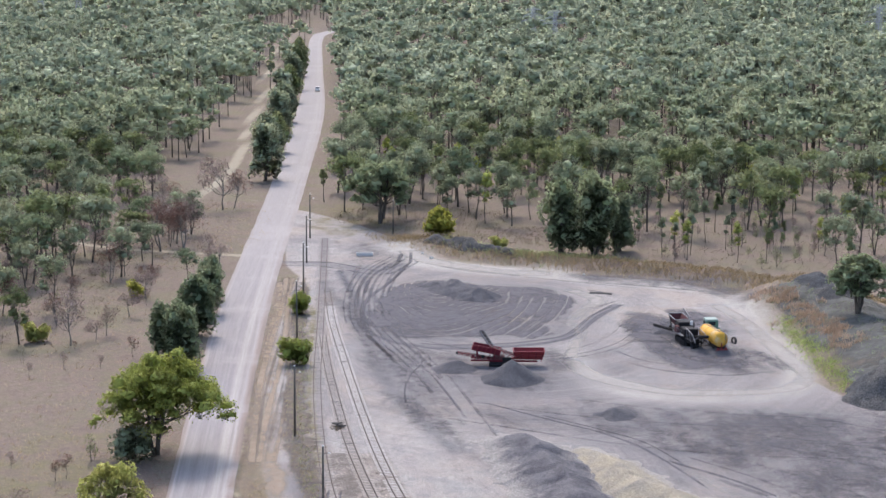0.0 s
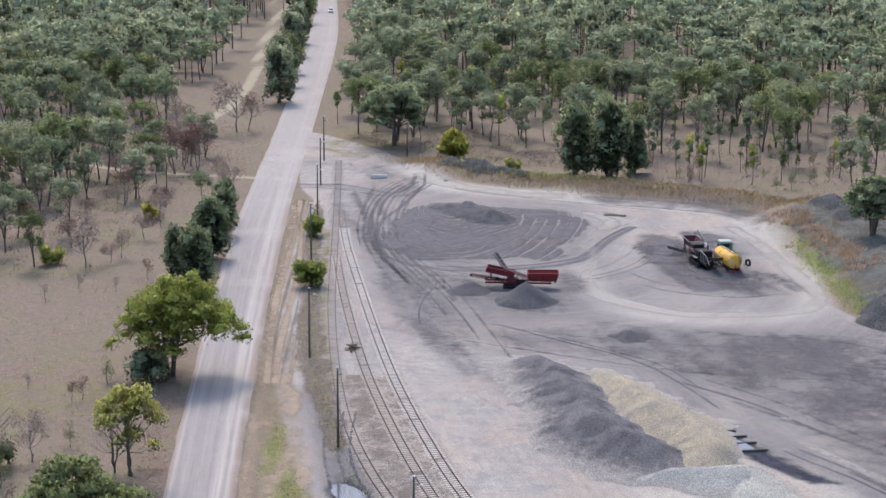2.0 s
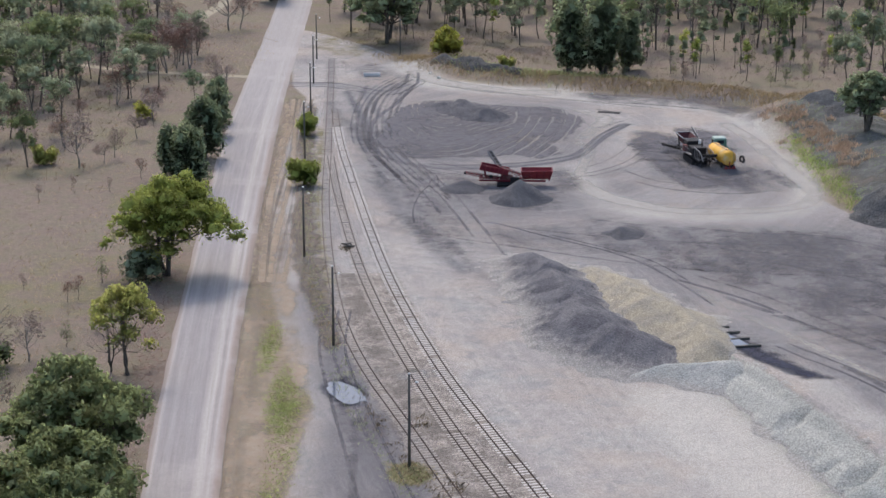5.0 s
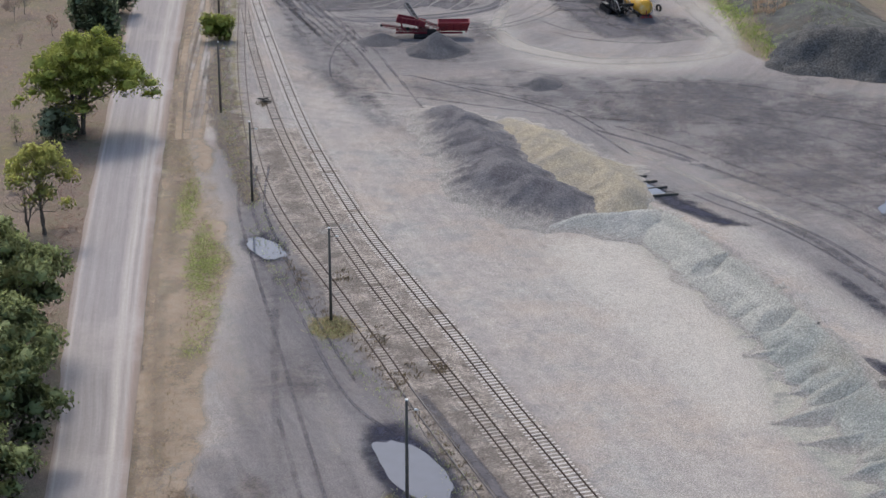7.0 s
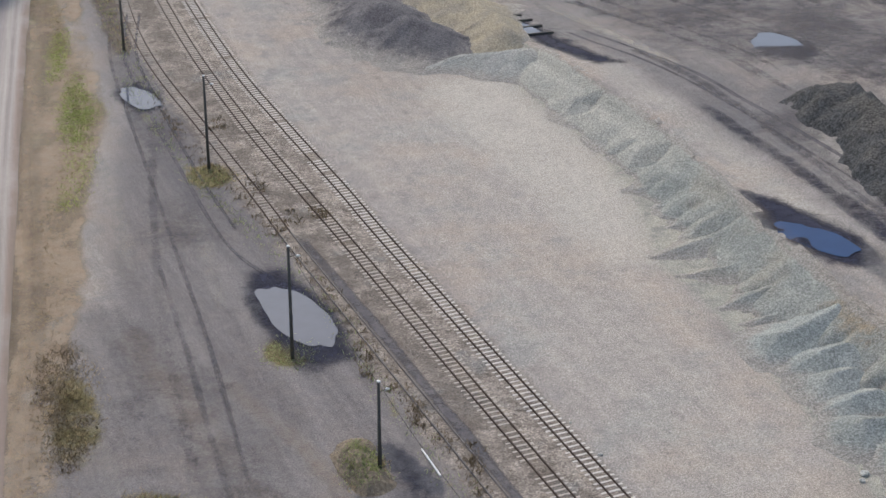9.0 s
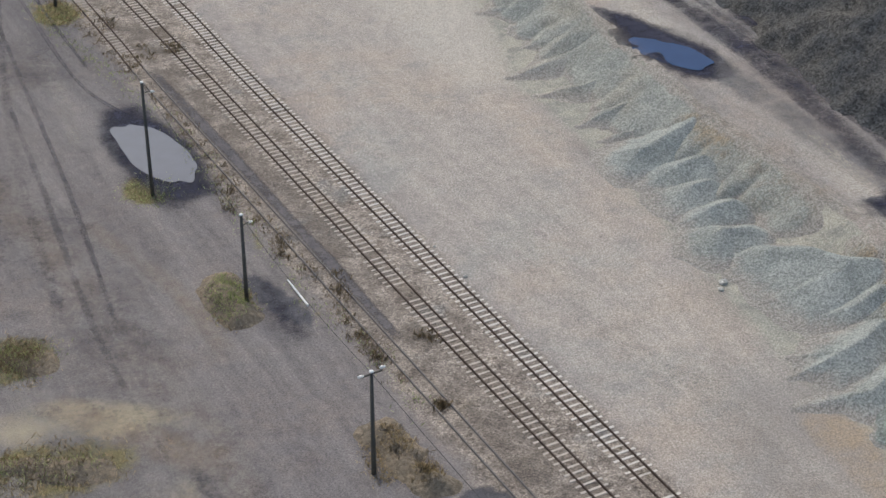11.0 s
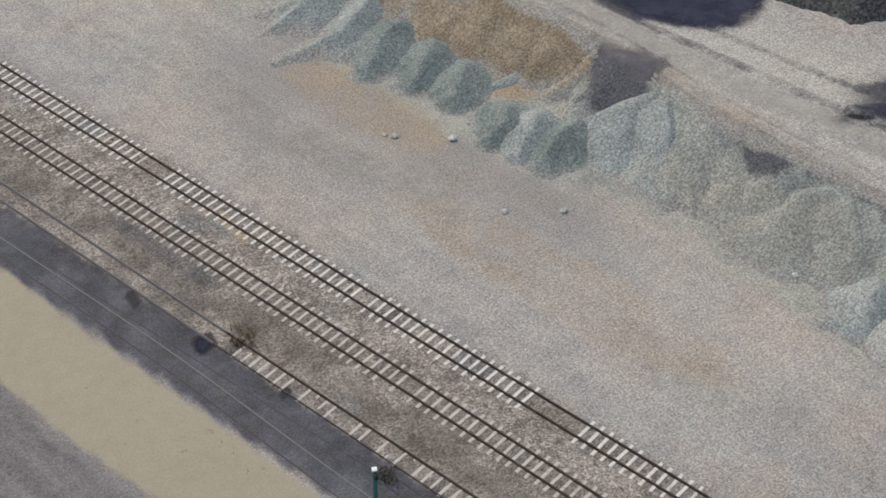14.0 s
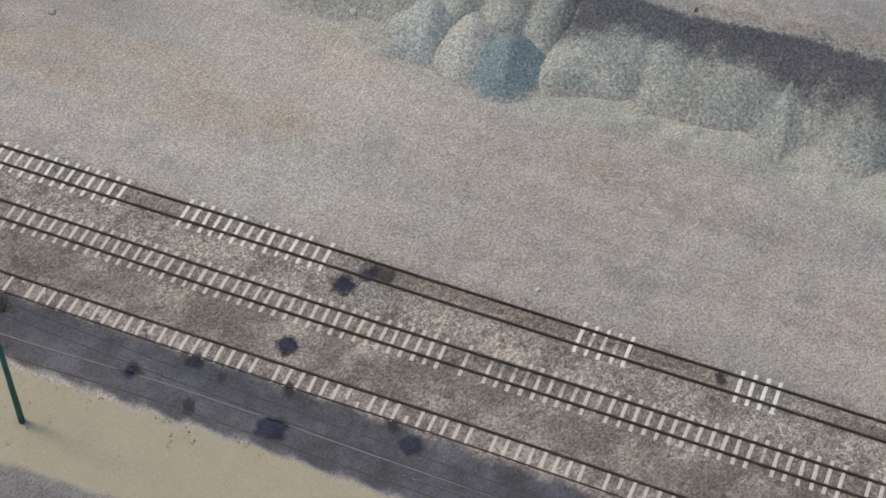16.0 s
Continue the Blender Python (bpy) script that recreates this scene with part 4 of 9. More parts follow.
# the old siding set in the wet strip, with its broken end
siding = smooth_line([(20.3, 84.6), (25.0, 69.5), (29.2, 54), (32.7, 43.7), (36.8, 30), (43.5, 8)])
stub = thing("siding_end", Matrix(), "broken end of an old siding sunk in wet dark ground", "railway track")
for off_m in (-0.57, 0.57):
    part("rail", rail_mesh(side_line(siding, off_m), DULL_RAIL if off_m < 0 else RUST, -0.105 if off_m < 0 else -0.125), stub)
stub_plank = joined("sleeper", SLEEPER_DARK, box(-1.0, 1.0, -0.11, 0.11, -0.08, 0.09, 0.02))
for k in range(4):
    part("sleeper", stub_plank, stub, m=pose(18.75 + 0.33 * k, 86.5 - 0.6 * k, 0.03, 0, 0, 17 + 3 * k) @ Matrix.Diagonal((0.62, 0.8, 1, 1)))


# ---- stockpiles ----
def height_over(x, y, ridges, slope, seed, rough):
    """Height of a heap over the ground: ridges (x0, y0, x1, y1, height), all at the slope of repose."""
    h = np.full(x.shape, -9.0)
    warp = 0.9
    x, y = x + warp * fbm(x, y, 4.5, seed + 40, 3), y + warp * fbm(x, y, 4.5, seed + 50, 3)
    for x0, y0, x1, y1, top in ridges:
        dx, dy = x1 - x0, y1 - y0
        t = np.clip(((x - x0) * dx + (y - y0) * dy) / max(dx * dx + dy * dy, 1e-6), 0, 1)
        d = np.hypot(x - x0 - t * dx, y - y0 - t * dy)
        h = np.maximum(h, top * (0.3 + 0.7 * t if x1 - x0 > 1.0 and dx * dx + dy * dy < 60 else 1.0) + 0.2 * slope - slope * np.sqrt(d * d + 0.04))
    crease = 0.5 - np.abs(fbm(x, y, 4.2, seed, 3)) * 1.6
    foot = step(h, -0.2, 0.8)
    return h + rough * (1.3 * crease * foot + 0.7 * fbm(x, y, 1.5, seed + 5, 3))


def heap(name, ridges, material, label, category="stockpile", group="", slope=0.66, size=0.3, rough=0.3, seed=1):
    r = np.array(ridges, float)
    reach = r[:, 4].max() / slope + 1.5
    x0, x1 = r[:, [0, 2]].min() - reach, r[:, [0, 2]].max() + reach
    y0, y1 = r[:, [1, 3]].min() - reach, r[:, [1, 3]].max() + reach
    x, y = np.meshgrid(np.arange(x0, x1, size), np.arange(y0, y1, size))
    h = height_over(x, y, ridges, slope, seed, rough)
    z = ground_z(x, y) + np.maximum(h, -0.25)
    idx = np.arange(x.size).reshape(x.shape)
    q = np.stack([idx[:-1, :-1], idx[:-1, 1:], idx[1:, 1:], idx[1:, :-1]], -1).reshape(-1, 4)
    q = q[(h.ravel()[q] > -0.1).any(1)]
    used, q = np.unique(q, return_inverse=True)
    verts = np.stack([x.ravel(), y.ravel(), z.ravel()], -1)[used]
    cx, cy = float(r[:, [0, 2]].mean()), float(r[:, [1, 3]].mean())
    cz = zed(cx, cy)
    ob = new(name, mesh_quads(name, verts - (cx, cy, cz), q.reshape(-1, 4), material, True))
    ob.location = (cx, cy, cz)
    return tagged(ob, label, category, group)


ROW = "row of gravel stockpiles"
def pile_masks(x, y, over):
    """What lies on the tipped faces: dark stone, orange gravel, pale fines, and how thick."""
    def area(poly, soft):
        return step(inside(x, y, poly) + 0.9 * fbm(x, y, 2.5, 87, 3), -2.8 * soft, 2.4 * soft)
    dark = most(area([(58.8, 75.2), (61.2, 77.2), (63.2, 73.2), (61.9, 71.9), (59.6, 73.0)], 0.5), area([(64.2, 66), (66, 62.2), (63.9, 61.2), (63.0, 62.6)], 0.5),
                area([(65.4, 59.4), (67.2, 57.0), (69.6, 48.6), (68.0, 45.6), (66.2, 47.0), (66.6, 52.6)], 0.6), area([(65.5, 43.5), (69, 45), (76, 32), (80, 20), (72, 20), (69, 35)], 1.0) * 0.8,
                area([(49, 123), (52.6, 123), (56, 107), (52.4, 107)], 1.2) * 0.36)
    orange = most(area([(52.4, 95), (55.0, 101.5), (58.5, 100), (64, 76.5), (60.5, 75.2), (54.4, 82.5)], 0.9), area([(66.6, 47.0), (69.6, 47), (71, 42.6), (66.8, 43.2)], 0.8) * 0.9, area([(47.5, 130), (51.5, 131), (58, 103), (53.5, 103), (50, 116)], 1.2) * 0.62)
    pale = most(step(y, 150, 176), area([(60.2, 56.5), (63.5, 57.5), (63.5, 53.5), (61, 53.5)], 1.0) * 0.8, step(fbm(x, y, 5, 88), 0.1, 0.5) * 0.5)
    return np.stack([dark, orange * (1 - dark), pale, step(over, 0.0, 0.45)], -1)


def face(y0, y1, label, seed, wide=5.2, flute=0.22, pitch=2.4):
    """Gravel pushed over the bench edge: one even slope with shallow flutes running down it."""
    line = smooth_line(CREST, 1.0)
    near = line[(line[:, 1] > y0 - 12) & (line[:, 1] < y1 + 12)]
    x, y = np.meshgrid(np.arange(near[:, 0].min() - 11, near[:, 0].max() + 3, 0.28), np.arange(y0 - 1.5, y1 + 1.5, 0.28))
    d, side, run = near_line(x, y, near)
    d = np.where(side > 0, d, -d) + 0.5 * fbm(x, y, 5, seed, 3)
    top = BENCH_TOP * step(222 - y, 0, 40) + 0.15 * fbm(x, y, 9, seed + 1)
    rib = np.abs(2 * value_noise(run + 0.5 * fbm(x, y, 3, seed + 2), d * 0.16, pitch, seed + 3) - 1)
    w = wide * (1 + flute * (rib - 0.5) + 0.15 * fbm(x, y, 11, seed + 4))
    z = np.where(d < 0, top + 0.05, top * (1 - d / w)) + 0.09 * fbm(x, y, 1.3, seed + 5, 3)
    under = ground_z(x, y)
    over = np.minimum(z - under, (1.2 + d) * 0.4)
    over = np.minimum(over, 0.5 * np.minimum(y - y0 + 0.4 * fbm(x, y, 2, seed + 6), y1 - y + 1.0))
    z = under + over
    idx = np.arange(x.size).reshape(x.shape)
    q = np.stack([idx[:-1, :-1], idx[:-1, 1:], idx[1:, 1:], idx[1:, :-1]], -1).reshape(-1, 4)
    q = q[(over.ravel()[q] > 0.02).any(1)]
    used, q = np.unique(q, return_inverse=True)
    verts = np.stack([x.ravel(), y.ravel(), np.maximum(z, under - 0.15).ravel()], -1)[used]
    cx, cy = float(verts[:, 0].mean()), (y0 + y1) / 2
    me = mesh_quads("stockpile", verts - (cx, cy, 0), q.reshape(-1, 4), PILE, True)
    paint(me, "mask_p", pile_masks(verts[:, 0], verts[:, 1], over.ravel()[used]), "FLOAT_COLOR")
    ob = new("stockpile", me)
    ob.location = (cx, cy, 0)
    tagged(ob, label, "stockpile", ROW)


def lobe(ridges, material, label, seed, slope=0.7, soft=0.3, rough=0.08, size=0.22, thin=0.5, category="stockpile", name="stockpile", group="row of gravel stockpiles", lumps=4.0, flare=1.3):
    """A tipped load: ridge lines [(x, y, height over the yard), ...] with even sides at the slope of repose."""
    pts = np.array([p for r in ridges for p in r], float)
    reach = pts[:, 2].max() / slope + 1.5
    x, y = np.meshgrid(np.arange(pts[:, 0].min() - reach, pts[:, 0].max() + reach, size), np.arange(pts[:, 1].min() - reach, pts[:, 1].max() + reach, size))
    wx, wy = x + 0.12 * lumps * fbm(x, y, lumps, seed, 3), y + 0.12 * lumps * fbm(x, y, lumps, seed + 9, 3)
    z = np.full(x.shape, -9.0)
    for ridge in ridges:
        for a, b in zip(ridge[:-1], ridge[1:]):
            dx, dy = b[0] - a[0], b[1] - a[1]
            t = np.clip(((wx - a[0]) * dx + (wy - a[1]) * dy) / (dx * dx + dy * dy + 1e-6), 0, 1)
            d = np.hypot(wx - a[0] - t * dx, wy - a[1] - t * dy)
            th = np.arctan2(wy - a[1] - t * dy, wx - a[0] - t * dx)
            furrow = 0.92 + 0.16 * value_noise(th * 3 + t * 4 + 50, 7 * t + 20, 1.0, seed + 3)
            crest = np.maximum(a[2] + (b[2] - a[2]) * t, 0.12)
            out = slope * furrow * (np.sqrt(d * d + soft * soft) - soft) / (flare * crest)
            z = np.maximum(z, np.where(out < 1, crest * np.maximum(1 - out, 0) ** flare, 0.3 * crest * (1 - out)))
    z = z + rough * (fbm(x, y, 1.2, seed + 5, 3) + 1.2 * fbm(x, y, 3.0, seed + 6, 2))
    under = ground_z(x, y)
    over = z - under
    idx = np.arange(x.size).reshape(x.shape)
    q = np.stack([idx[:-1, :-1], idx[:-1, 1:], idx[1:, 1:], idx[1:, :-1]], -1).reshape(-1, 4)
    q = q[(over.ravel()[q] > 0.0).any(1)]
    used, q = np.unique(q, return_inverse=True)
    verts = np.stack([x.ravel(), y.ravel(), np.maximum(z, under - 0.12).ravel()], -1)[used]
    cx, cy = float(pts[:, 0].mean()), float(pts[:, 1].mean())
    me = mesh_quads(name, verts - (cx, cy, 0), q.reshape(-1, 4), material, True)
    deep = np.clip(over.ravel()[used] / thin, 0, 1) ** 0.8
    paint(me, "mask_p", np.stack([0 * deep, 0 * deep, 0 * deep, deep], -1), "FLOAT_COLOR")
    ob = new(name, me)
    ob.location = (cx, cy, 0)
    return tagged(ob, label, category, group)


face(179, 195, "pale gravel tipped over the end of the bench", 61, 5.0)
face(164, 179, "pale gravel slope below the bench", 62, 5.2)
face(147, 164, "grey gravel slope with sharp flutes", 63, 5.4)
face(128, 147, "grey-green gravel slope below the bench", 64, 6.0)
face(104, 128, "brown and grey-green gravel slope with deep flutes", 65, 5.0, 0.45, 2.2)
face(77, 104, "orange-brown gravel slope below the bench edge", 66, 5.4, 0.2, 2.0)
face(58, 77, "large grey gravel slope streaked with dark stone", 67, 5.2, 0.45, 2.8)
face(43, 58, "grey gravel slope with dark stone along the top", 69, 5.0, 0.4, 2.8)
face(10, 43, "grey gravel slope mixed with dark stone", 71, 6.5, 0.35, 3.0)

# dark ridge and tan ridge of the far end
lobe([[(11.0, 241, 1.9), (13.2, 234, 2.6)], [(13.2, 234, 2.6), (9.4, 232, 0.3)], [(17.5, 236, 0.6), (13.2, 234, 2.6)]], PILE_DARK, "cone of dark crushed stone at the end of a ridge", 11, 0.5, 0.5, 0.24, 0.4, 2.0)
lobe([[(13.2, 233, 2.3), (14.8, 227.5, 3.0), (15.9, 221, 2.7)], [(14.8, 227.5, 2.9), (9.6, 225, 0.2)], [(15.9, 221, 2.6), (11.3, 219.5, 0.2)], [(15, 226, 2.8), (20.5, 223, 0.5)]], PILE_DARK, "tipped ridge of dark grey crushed stone", 12, 0.52, 0.5, 0.24, 0.4, 2.0)
lobe([[(15.9, 221, 2.5), (16.8, 215, 3.2), (17.6, 210.8, 3.7), (19.0, 207.8, 3.3)], [(17.4, 211, 3.5), (13.0, 208, 0.3)], [(16.6, 216, 3.0), (12.4, 213.6, 0.2)], [(17.8, 211, 3.4), (23.5, 212, 0.6)]], PILE_DARK, "tallest cone of a dark crushed stone ridge", 13, 0.54, 0.4, 0.24, 0.4, 2.0)
lobe([[(18.6, 208.5, 3.2), (20.4, 205.6, 3.4), (23.4, 202.3, 2.8), (26.3, 199.8, 1.2)], [(20.4, 205.6, 3.2), (17.6, 201.8, 0.2)], [(23.4, 202.3, 2.6), (21.6, 198.6, 0.2)]], PILE_DARK, "near end of a dark crushed stone ridge", 14, 0.54, 0.4, 0.24, 0.4, 2.0)
lobe([[(19.8, 237.5, 0.9), (22.6, 230, 2.0), (24.4, 223, 2.4)], [(22.6, 230, 1.9), (19.6, 227.5, 0.5)], [(24.4, 223, 2.2), (21.6, 221, 0.4)]], PILE_TAN, "grey-tan gravel tipped beside the dark ridge", 15, 0.5, 0.4, 0.14, 0.4, 0.9)
lobe([[(24.6, 222, 2.2), (25.8, 218.2, 2.8), (28.3, 214.2, 3.1), (30.2, 209.5, 2.9)], [(25.8, 218.2, 2.7), (22.4, 216, 0.3)], [(28.3, 214.2, 3.0), (24.6, 210.6, 0.2)]], PILE_TAN, "tan gravel cone beside the dark ridge", 16, 0.56, 0.4, 0.14, 0.4, 0.8)
lobe([[(29.6, 210.5, 2.7), (30.9, 206.4, 3.1), (31.4, 201.5, 3.0)], [(30.9, 206.4, 3.0), (27.2, 203, 0.2)], [(31.4, 201.5, 2.8), (29.0, 198, 0.3)]], PILE_TAN, "pale tan gravel cone at the bench end", 17, 0.58, 0.35, 0.12, 0.4, 0.8)
lobe([[(21.5, 196.2, 0.5), (25.6, 197.2, 1.3), (29.8, 196.5, 1.9), (33.5, 195.5, 2.4)], [(29.8, 196.5, 1.8), (28.0, 192.5, 0.2)]], PILE_PALE, "pale spill of crushed rock with a crested edge", 18, 0.5, 0.3, 0.1, 0.35, 0.9)

# loads tipped over the bench edge, from the far end to the near end
TIPS = (
    (PILE_PALE, "pale crushed rock tipped over the edge", [(38.6, 187.9, 2.6), (34.6, 186.1, 0.15)]),
    (PILE_PALE, "pale crushed rock tipped over the edge", [(40.6, 179.6, 2.7), (38.8, 180.6, 2.1), (36.9, 178.8, 0.15)]),
    (PILE_PALE, "pale crushed rock with a sharp crest", [(42.6, 173.4, 2.6), (41.1, 172.3, 2.1), (38.9, 173.0, 0.2)]),
    (PILE, "grey gravel tipped over the edge", [(42.4, 168.6, 2.2), (40.9, 168.2, 1.6), (38.6, 167.2, 0.1)]),
    (PILE, "narrow tongue of grey gravel", [(44.4, 162.6, 2.6), (41.2, 163.8, 1.4), (37.9, 164.1, 0.1)]),
    (PILE, "narrow tongue of grey gravel", [(44.6, 158.4, 2.5), (41.2, 159.4, 1.3), (37.2, 159.5, 0.1)]),
    (PILE_BLUE, "tongue of blue-grey gravel", [(44.9, 154.0, 2.3), (42.4, 154.8, 1.5), (39.4, 155.4, 0.1)]),
    (PILE_BLUE, "tongue of blue-grey gravel", [(45.4, 150.2, 2.2), (42.6, 150.8, 1.2), (39.8, 150.6, 0.1)]),
    (PILE_PALE, "white tongue of fine crushed rock", [(43.6, 145.8, 1.5), (41.3, 145.8, 1.2), (36.8, 144.8, 0.1)]),
    (PILE, "grey-green gravel fan", [(47.2, 141.6, 2.7), (43.4, 140.4, 1.3), (38.8, 140.4, 0.1)]),
    (PILE, "grey-green gravel fan", [(48.2, 136.6, 2.8), (44.4, 134.9, 1.4), (40.4, 134.2, 0.1)]),
    (PILE, "low grey-green gravel fan", [(48.8, 132.4, 2.5), (45.0, 131.2, 1.0), (41.6, 130.8, 0.1)]),
    (PILE_BLUE, "blue-grey gravel lobe reaching into the yard", [(49.4, 129.0, 2.7), (46.4, 127.6, 2.0), (43.8, 126.4, 1.6), (41.0, 127.0, 0.1)]),
    (PILE_BLUE, "blue-grey gravel lobe reaching into the yard", [(48.2, 123.2, 2.2), (46.0, 123.2, 1.6), (43.6, 122.2, 0.2)]),
    (PILE_BLUE, "small blue-grey gravel heap", [(47.6, 120.2, 1.6), (45.9, 119.8, 1.5), (44.2, 120.4, 0.2)]),
    (PILE_BLUE, "small blue-grey gravel heap", [(48.6, 116.4, 1.6), (46.6, 116.2, 1.3), (43.6, 116.3, 0.1)]),
    (PILE_BLUE, "rounded pale blue-grey gravel heap", [(48.4, 112.6, 1.5), (46.4, 112.6, 1.6), (45.0, 111.2, 0.6)]),
    (PILE_BLUE, "long curved ridge of blue-grey gravel", [(55.0, 103.6, 3.1), (53.2, 104.4, 2.9), (51.4, 107.0, 2.4), (49.0, 108.8, 1.7), (46.8, 108.6, 0.6)]),
    (PILE_BLUE, "broad blue-grey gravel fan", [(54.6, 101.0, 2.6), (51.6, 100.4, 1.3), (48.4, 100.8, 0.1)]),
    (PILE_BLUE, "blue-grey gravel heap with finger-like spurs", [(53.2, 97.6, 1.7), (49.6, 95.4, 1.5), (47.4, 96.4, 0.5), (45.2, 97.0, 0.05)], [(49.6, 95.4, 1.5), (46.8, 95.0, 0.5), (45.0, 94.6, 0.05)]),
    (PILE_BLUE, "blue-grey gravel heap with a long spur", [(52.6, 93.0, 1.4), (49.6, 90.8, 1.2), (47.0, 91.2, 0.5), (44.2, 91.2, 0.05)]),
    (PILE_GREEN, "grey-green gravel load in a row", [(53.0, 89.4, 1.3), (51.1, 88.4, 1.35), (48.9, 86.8, 0.6)]),
    (PILE_GREEN, "grey-green gravel load in a row", [(54.0, 86.2, 1.2), (53.4, 85.4, 1.3), (51.0, 83.8, 0.6)]),
    (PILE_GREEN, "grey-green gravel load in a row", [(54.6, 82.8, 1.15), (53.8, 82.0, 1.25), (52.4, 80.8, 0.7)]),
    (PILE_BLUE, "thin ridge of pale gravel from the bench", [(60.0, 82.4, 2.0), (57.8, 80.4, 1.0), (55.2, 80.6, 0.4)]),
    (PILE_GREEN, "grey-green gravel load in a row", [(54.4, 77.4, 1.0), (53.6, 76.4, 1.05), (51.9, 75.6, 0.5)]),
    (PILE_BLUE, "pale grey gravel load in a row", [(55.4, 75.6, 1.1), (54.5, 74.8, 1.15), (52.8, 73.6, 0.5)]),
    (PILE_GREEN, "grey-green gravel load in a row", [(57.4, 73.6, 1.0), (55.6, 73.0, 1.2), (54.0, 72.0, 0.7)]),
    (PILE_BLUE, "broad fan of grey gravel with a curved crest", [(62.6, 71.2, 2.9), (60.8, 72.0, 2.3), (58.2, 71.8, 1.0), (56.2, 71.0, 0.1)], [(62.2, 70.4, 2.9), (60.2, 67.6, 1.4), (57.9, 65.6, 0.1)]),
    (PILE, "grey gravel fan with a sharp edge", [(63.4, 66.8, 3.0), (62.0, 67.0, 2.2), (60.6, 65.6, 1.2), (58.6, 62.8, 0.05)]),
    (PILE, "grey gravel fan with a sharp edge", [(64.4, 61.6, 2.9), (62.9, 62.8, 1.8), (61.4, 61.4, 0.7), (60.2, 60.4, 0.05)]),
    (PILE, "rounded grey gravel fan", [(66.0, 57.6, 3.0), (64.2, 58.8, 2.4), (62.6, 57.6, 1.2), (60.6, 55.2, 0.05)], [(65.4, 56.4, 2.7), (64.6, 54.2, 1.7), (62.2, 53.4, 0.5)]),
    (PILE_BLUE, "grey gravel load at the foot of the slope", [(63.4, 51.2, 1.1), (62.3, 50.4, 1.35), (60.4, 49.8, 0.5), (58.8, 51.4, 0.1)]),
    (PILE_PALE, "pale gravel mound between darker neighbours", [(63.8, 48.4, 1.1), (62.9, 47.7, 1.45), (61.4, 47.0, 0.7)]),
    (PILE_TEAL, "rounded blue-grey gravel mound", [(64.0, 45.8, 1.0), (63.1, 45.2, 1.45), (61.6, 44.3, 0.9)]),
    (PILE_BLUE, "thin ridge of pale gravel from the bench", [(68.4, 44.0, 2.4), (66.8, 43.6, 0.9), (64.2, 43.2, 0.2)]),
    (PILE, "grey gravel fan mixed with dark stone", [(70.4, 37.6, 2.7), (67.4, 36.6, 1.2), (64.4, 36.4, 0.05)]),
    (PILE, "grey gravel fan mixed with dark stone", [(72.6, 31.4, 2.7), (69.6, 30.0, 1.3), (66.4, 28.4, 0.05)]),
)
for k, (mat, label, *ridges) in enumerate(TIPS):
    ridges = [[(x, y, z * (0.82 if 2 < k < 12 else 1.0)) for x, y, z in r] for r in ridges]
    lobe(ridges, mat, label + " below the bench" if len(label.split()) < 4 else label, 400 + 11 * k, 0.62 if k < 21 else 0.56, 0.1, 0.05, 0.2, 0.22 if k > 20 else 0.8, lumps=2.6 if k > 20 else 3.6, flare=1.25 if k > 20 else 1.55)
heap("gravel_cone", [(11.4, 277.0, 11.6, 277.0, 3.2)], DARK_STONE, "neat cone of dark screened gravel under the screener", "gravel mound", slope=0.70, size=0.35, rough=0.08, seed=31)
heap("gravel_mound", [(1.6, 283.6, 2.2, 283.6, 1.4)], DARK_STONE, "low dark heap beside the red screener", "gravel mound", slope=0.45, seed=32, rough=0.15)
heap("gravel_mound", [(23.8, 257.4, 25.4, 257.2, 1.2)], DARK_STONE, "flattened dark gravel heap on the yard", "gravel mound", slope=0.34, seed=33, rough=0.2)
heap("gravel_mound", [(43.6, 297.0, 46.5, 297.4, 1.3)], DARK_STONE, "dark fines spilled round the crusher", "gravel mound", slope=0.34, seed=34, rough=0.25)
heap("gravel_mound", [(-4.5, 350.0, 2.0, 346, 1.5), (2.0, 346, 6.5, 338.5, 1.9)], DARK_STONE, "low ridge of black fines scraped by a loader", "gravel mound", slope=0.40, seed=35, rough=0.5)
heap("gravel_mound", [(38.0, 310, 39.5, 311, 1.0)], DARK_STONE, "small dark heap behind the crusher", "gravel mound", slope=0.35, seed=36, rough=0.3)
heap("spoil_mound", [(70, 268, 84, 262, 4.2), (84, 262, 100, 256, 4.0)], SPOIL, "dark spoil heap at the end of the bank", "spoil mound", slope=0.55, size=0.7, seed=37, rough=0.5)
heap("spoil_mound", [(63, 172, 66.5, 155, 3.0), (66.5, 155, 69, 143, 4.6), (69, 143, 72, 124, 5.4), (72, 124, 73.5, 116, 5.4), (73.5, 116, 78.2, 97, 5.4), (78.2, 97, 85, 77, 5.6), (80, 150, 86, 120, 6.5), (88, 118, 94, 90, 6.5)], SPOIL, "large heap of dark coarse rock spoil", "spoil mound", slope=0.6, size=0.6, seed=38, rough=0.9)
heap("spoil_mound", [(72, 338, 74, 328, 1.8)], SPOIL, "grey rock tipped on the grassy bank", "spoil mound", slope=0.42, size=0.6, seed=39, rough=0.4)
heap("spoil_mound", [(-1.5, 393, 6, 384, 1.1), (6, 384, 14, 378, 0.9)], SPOIL, "grey rubble pushed up at the yard's edge", "spoil mound", slope=0.5, size=0.5, seed=40, rough=0.6)
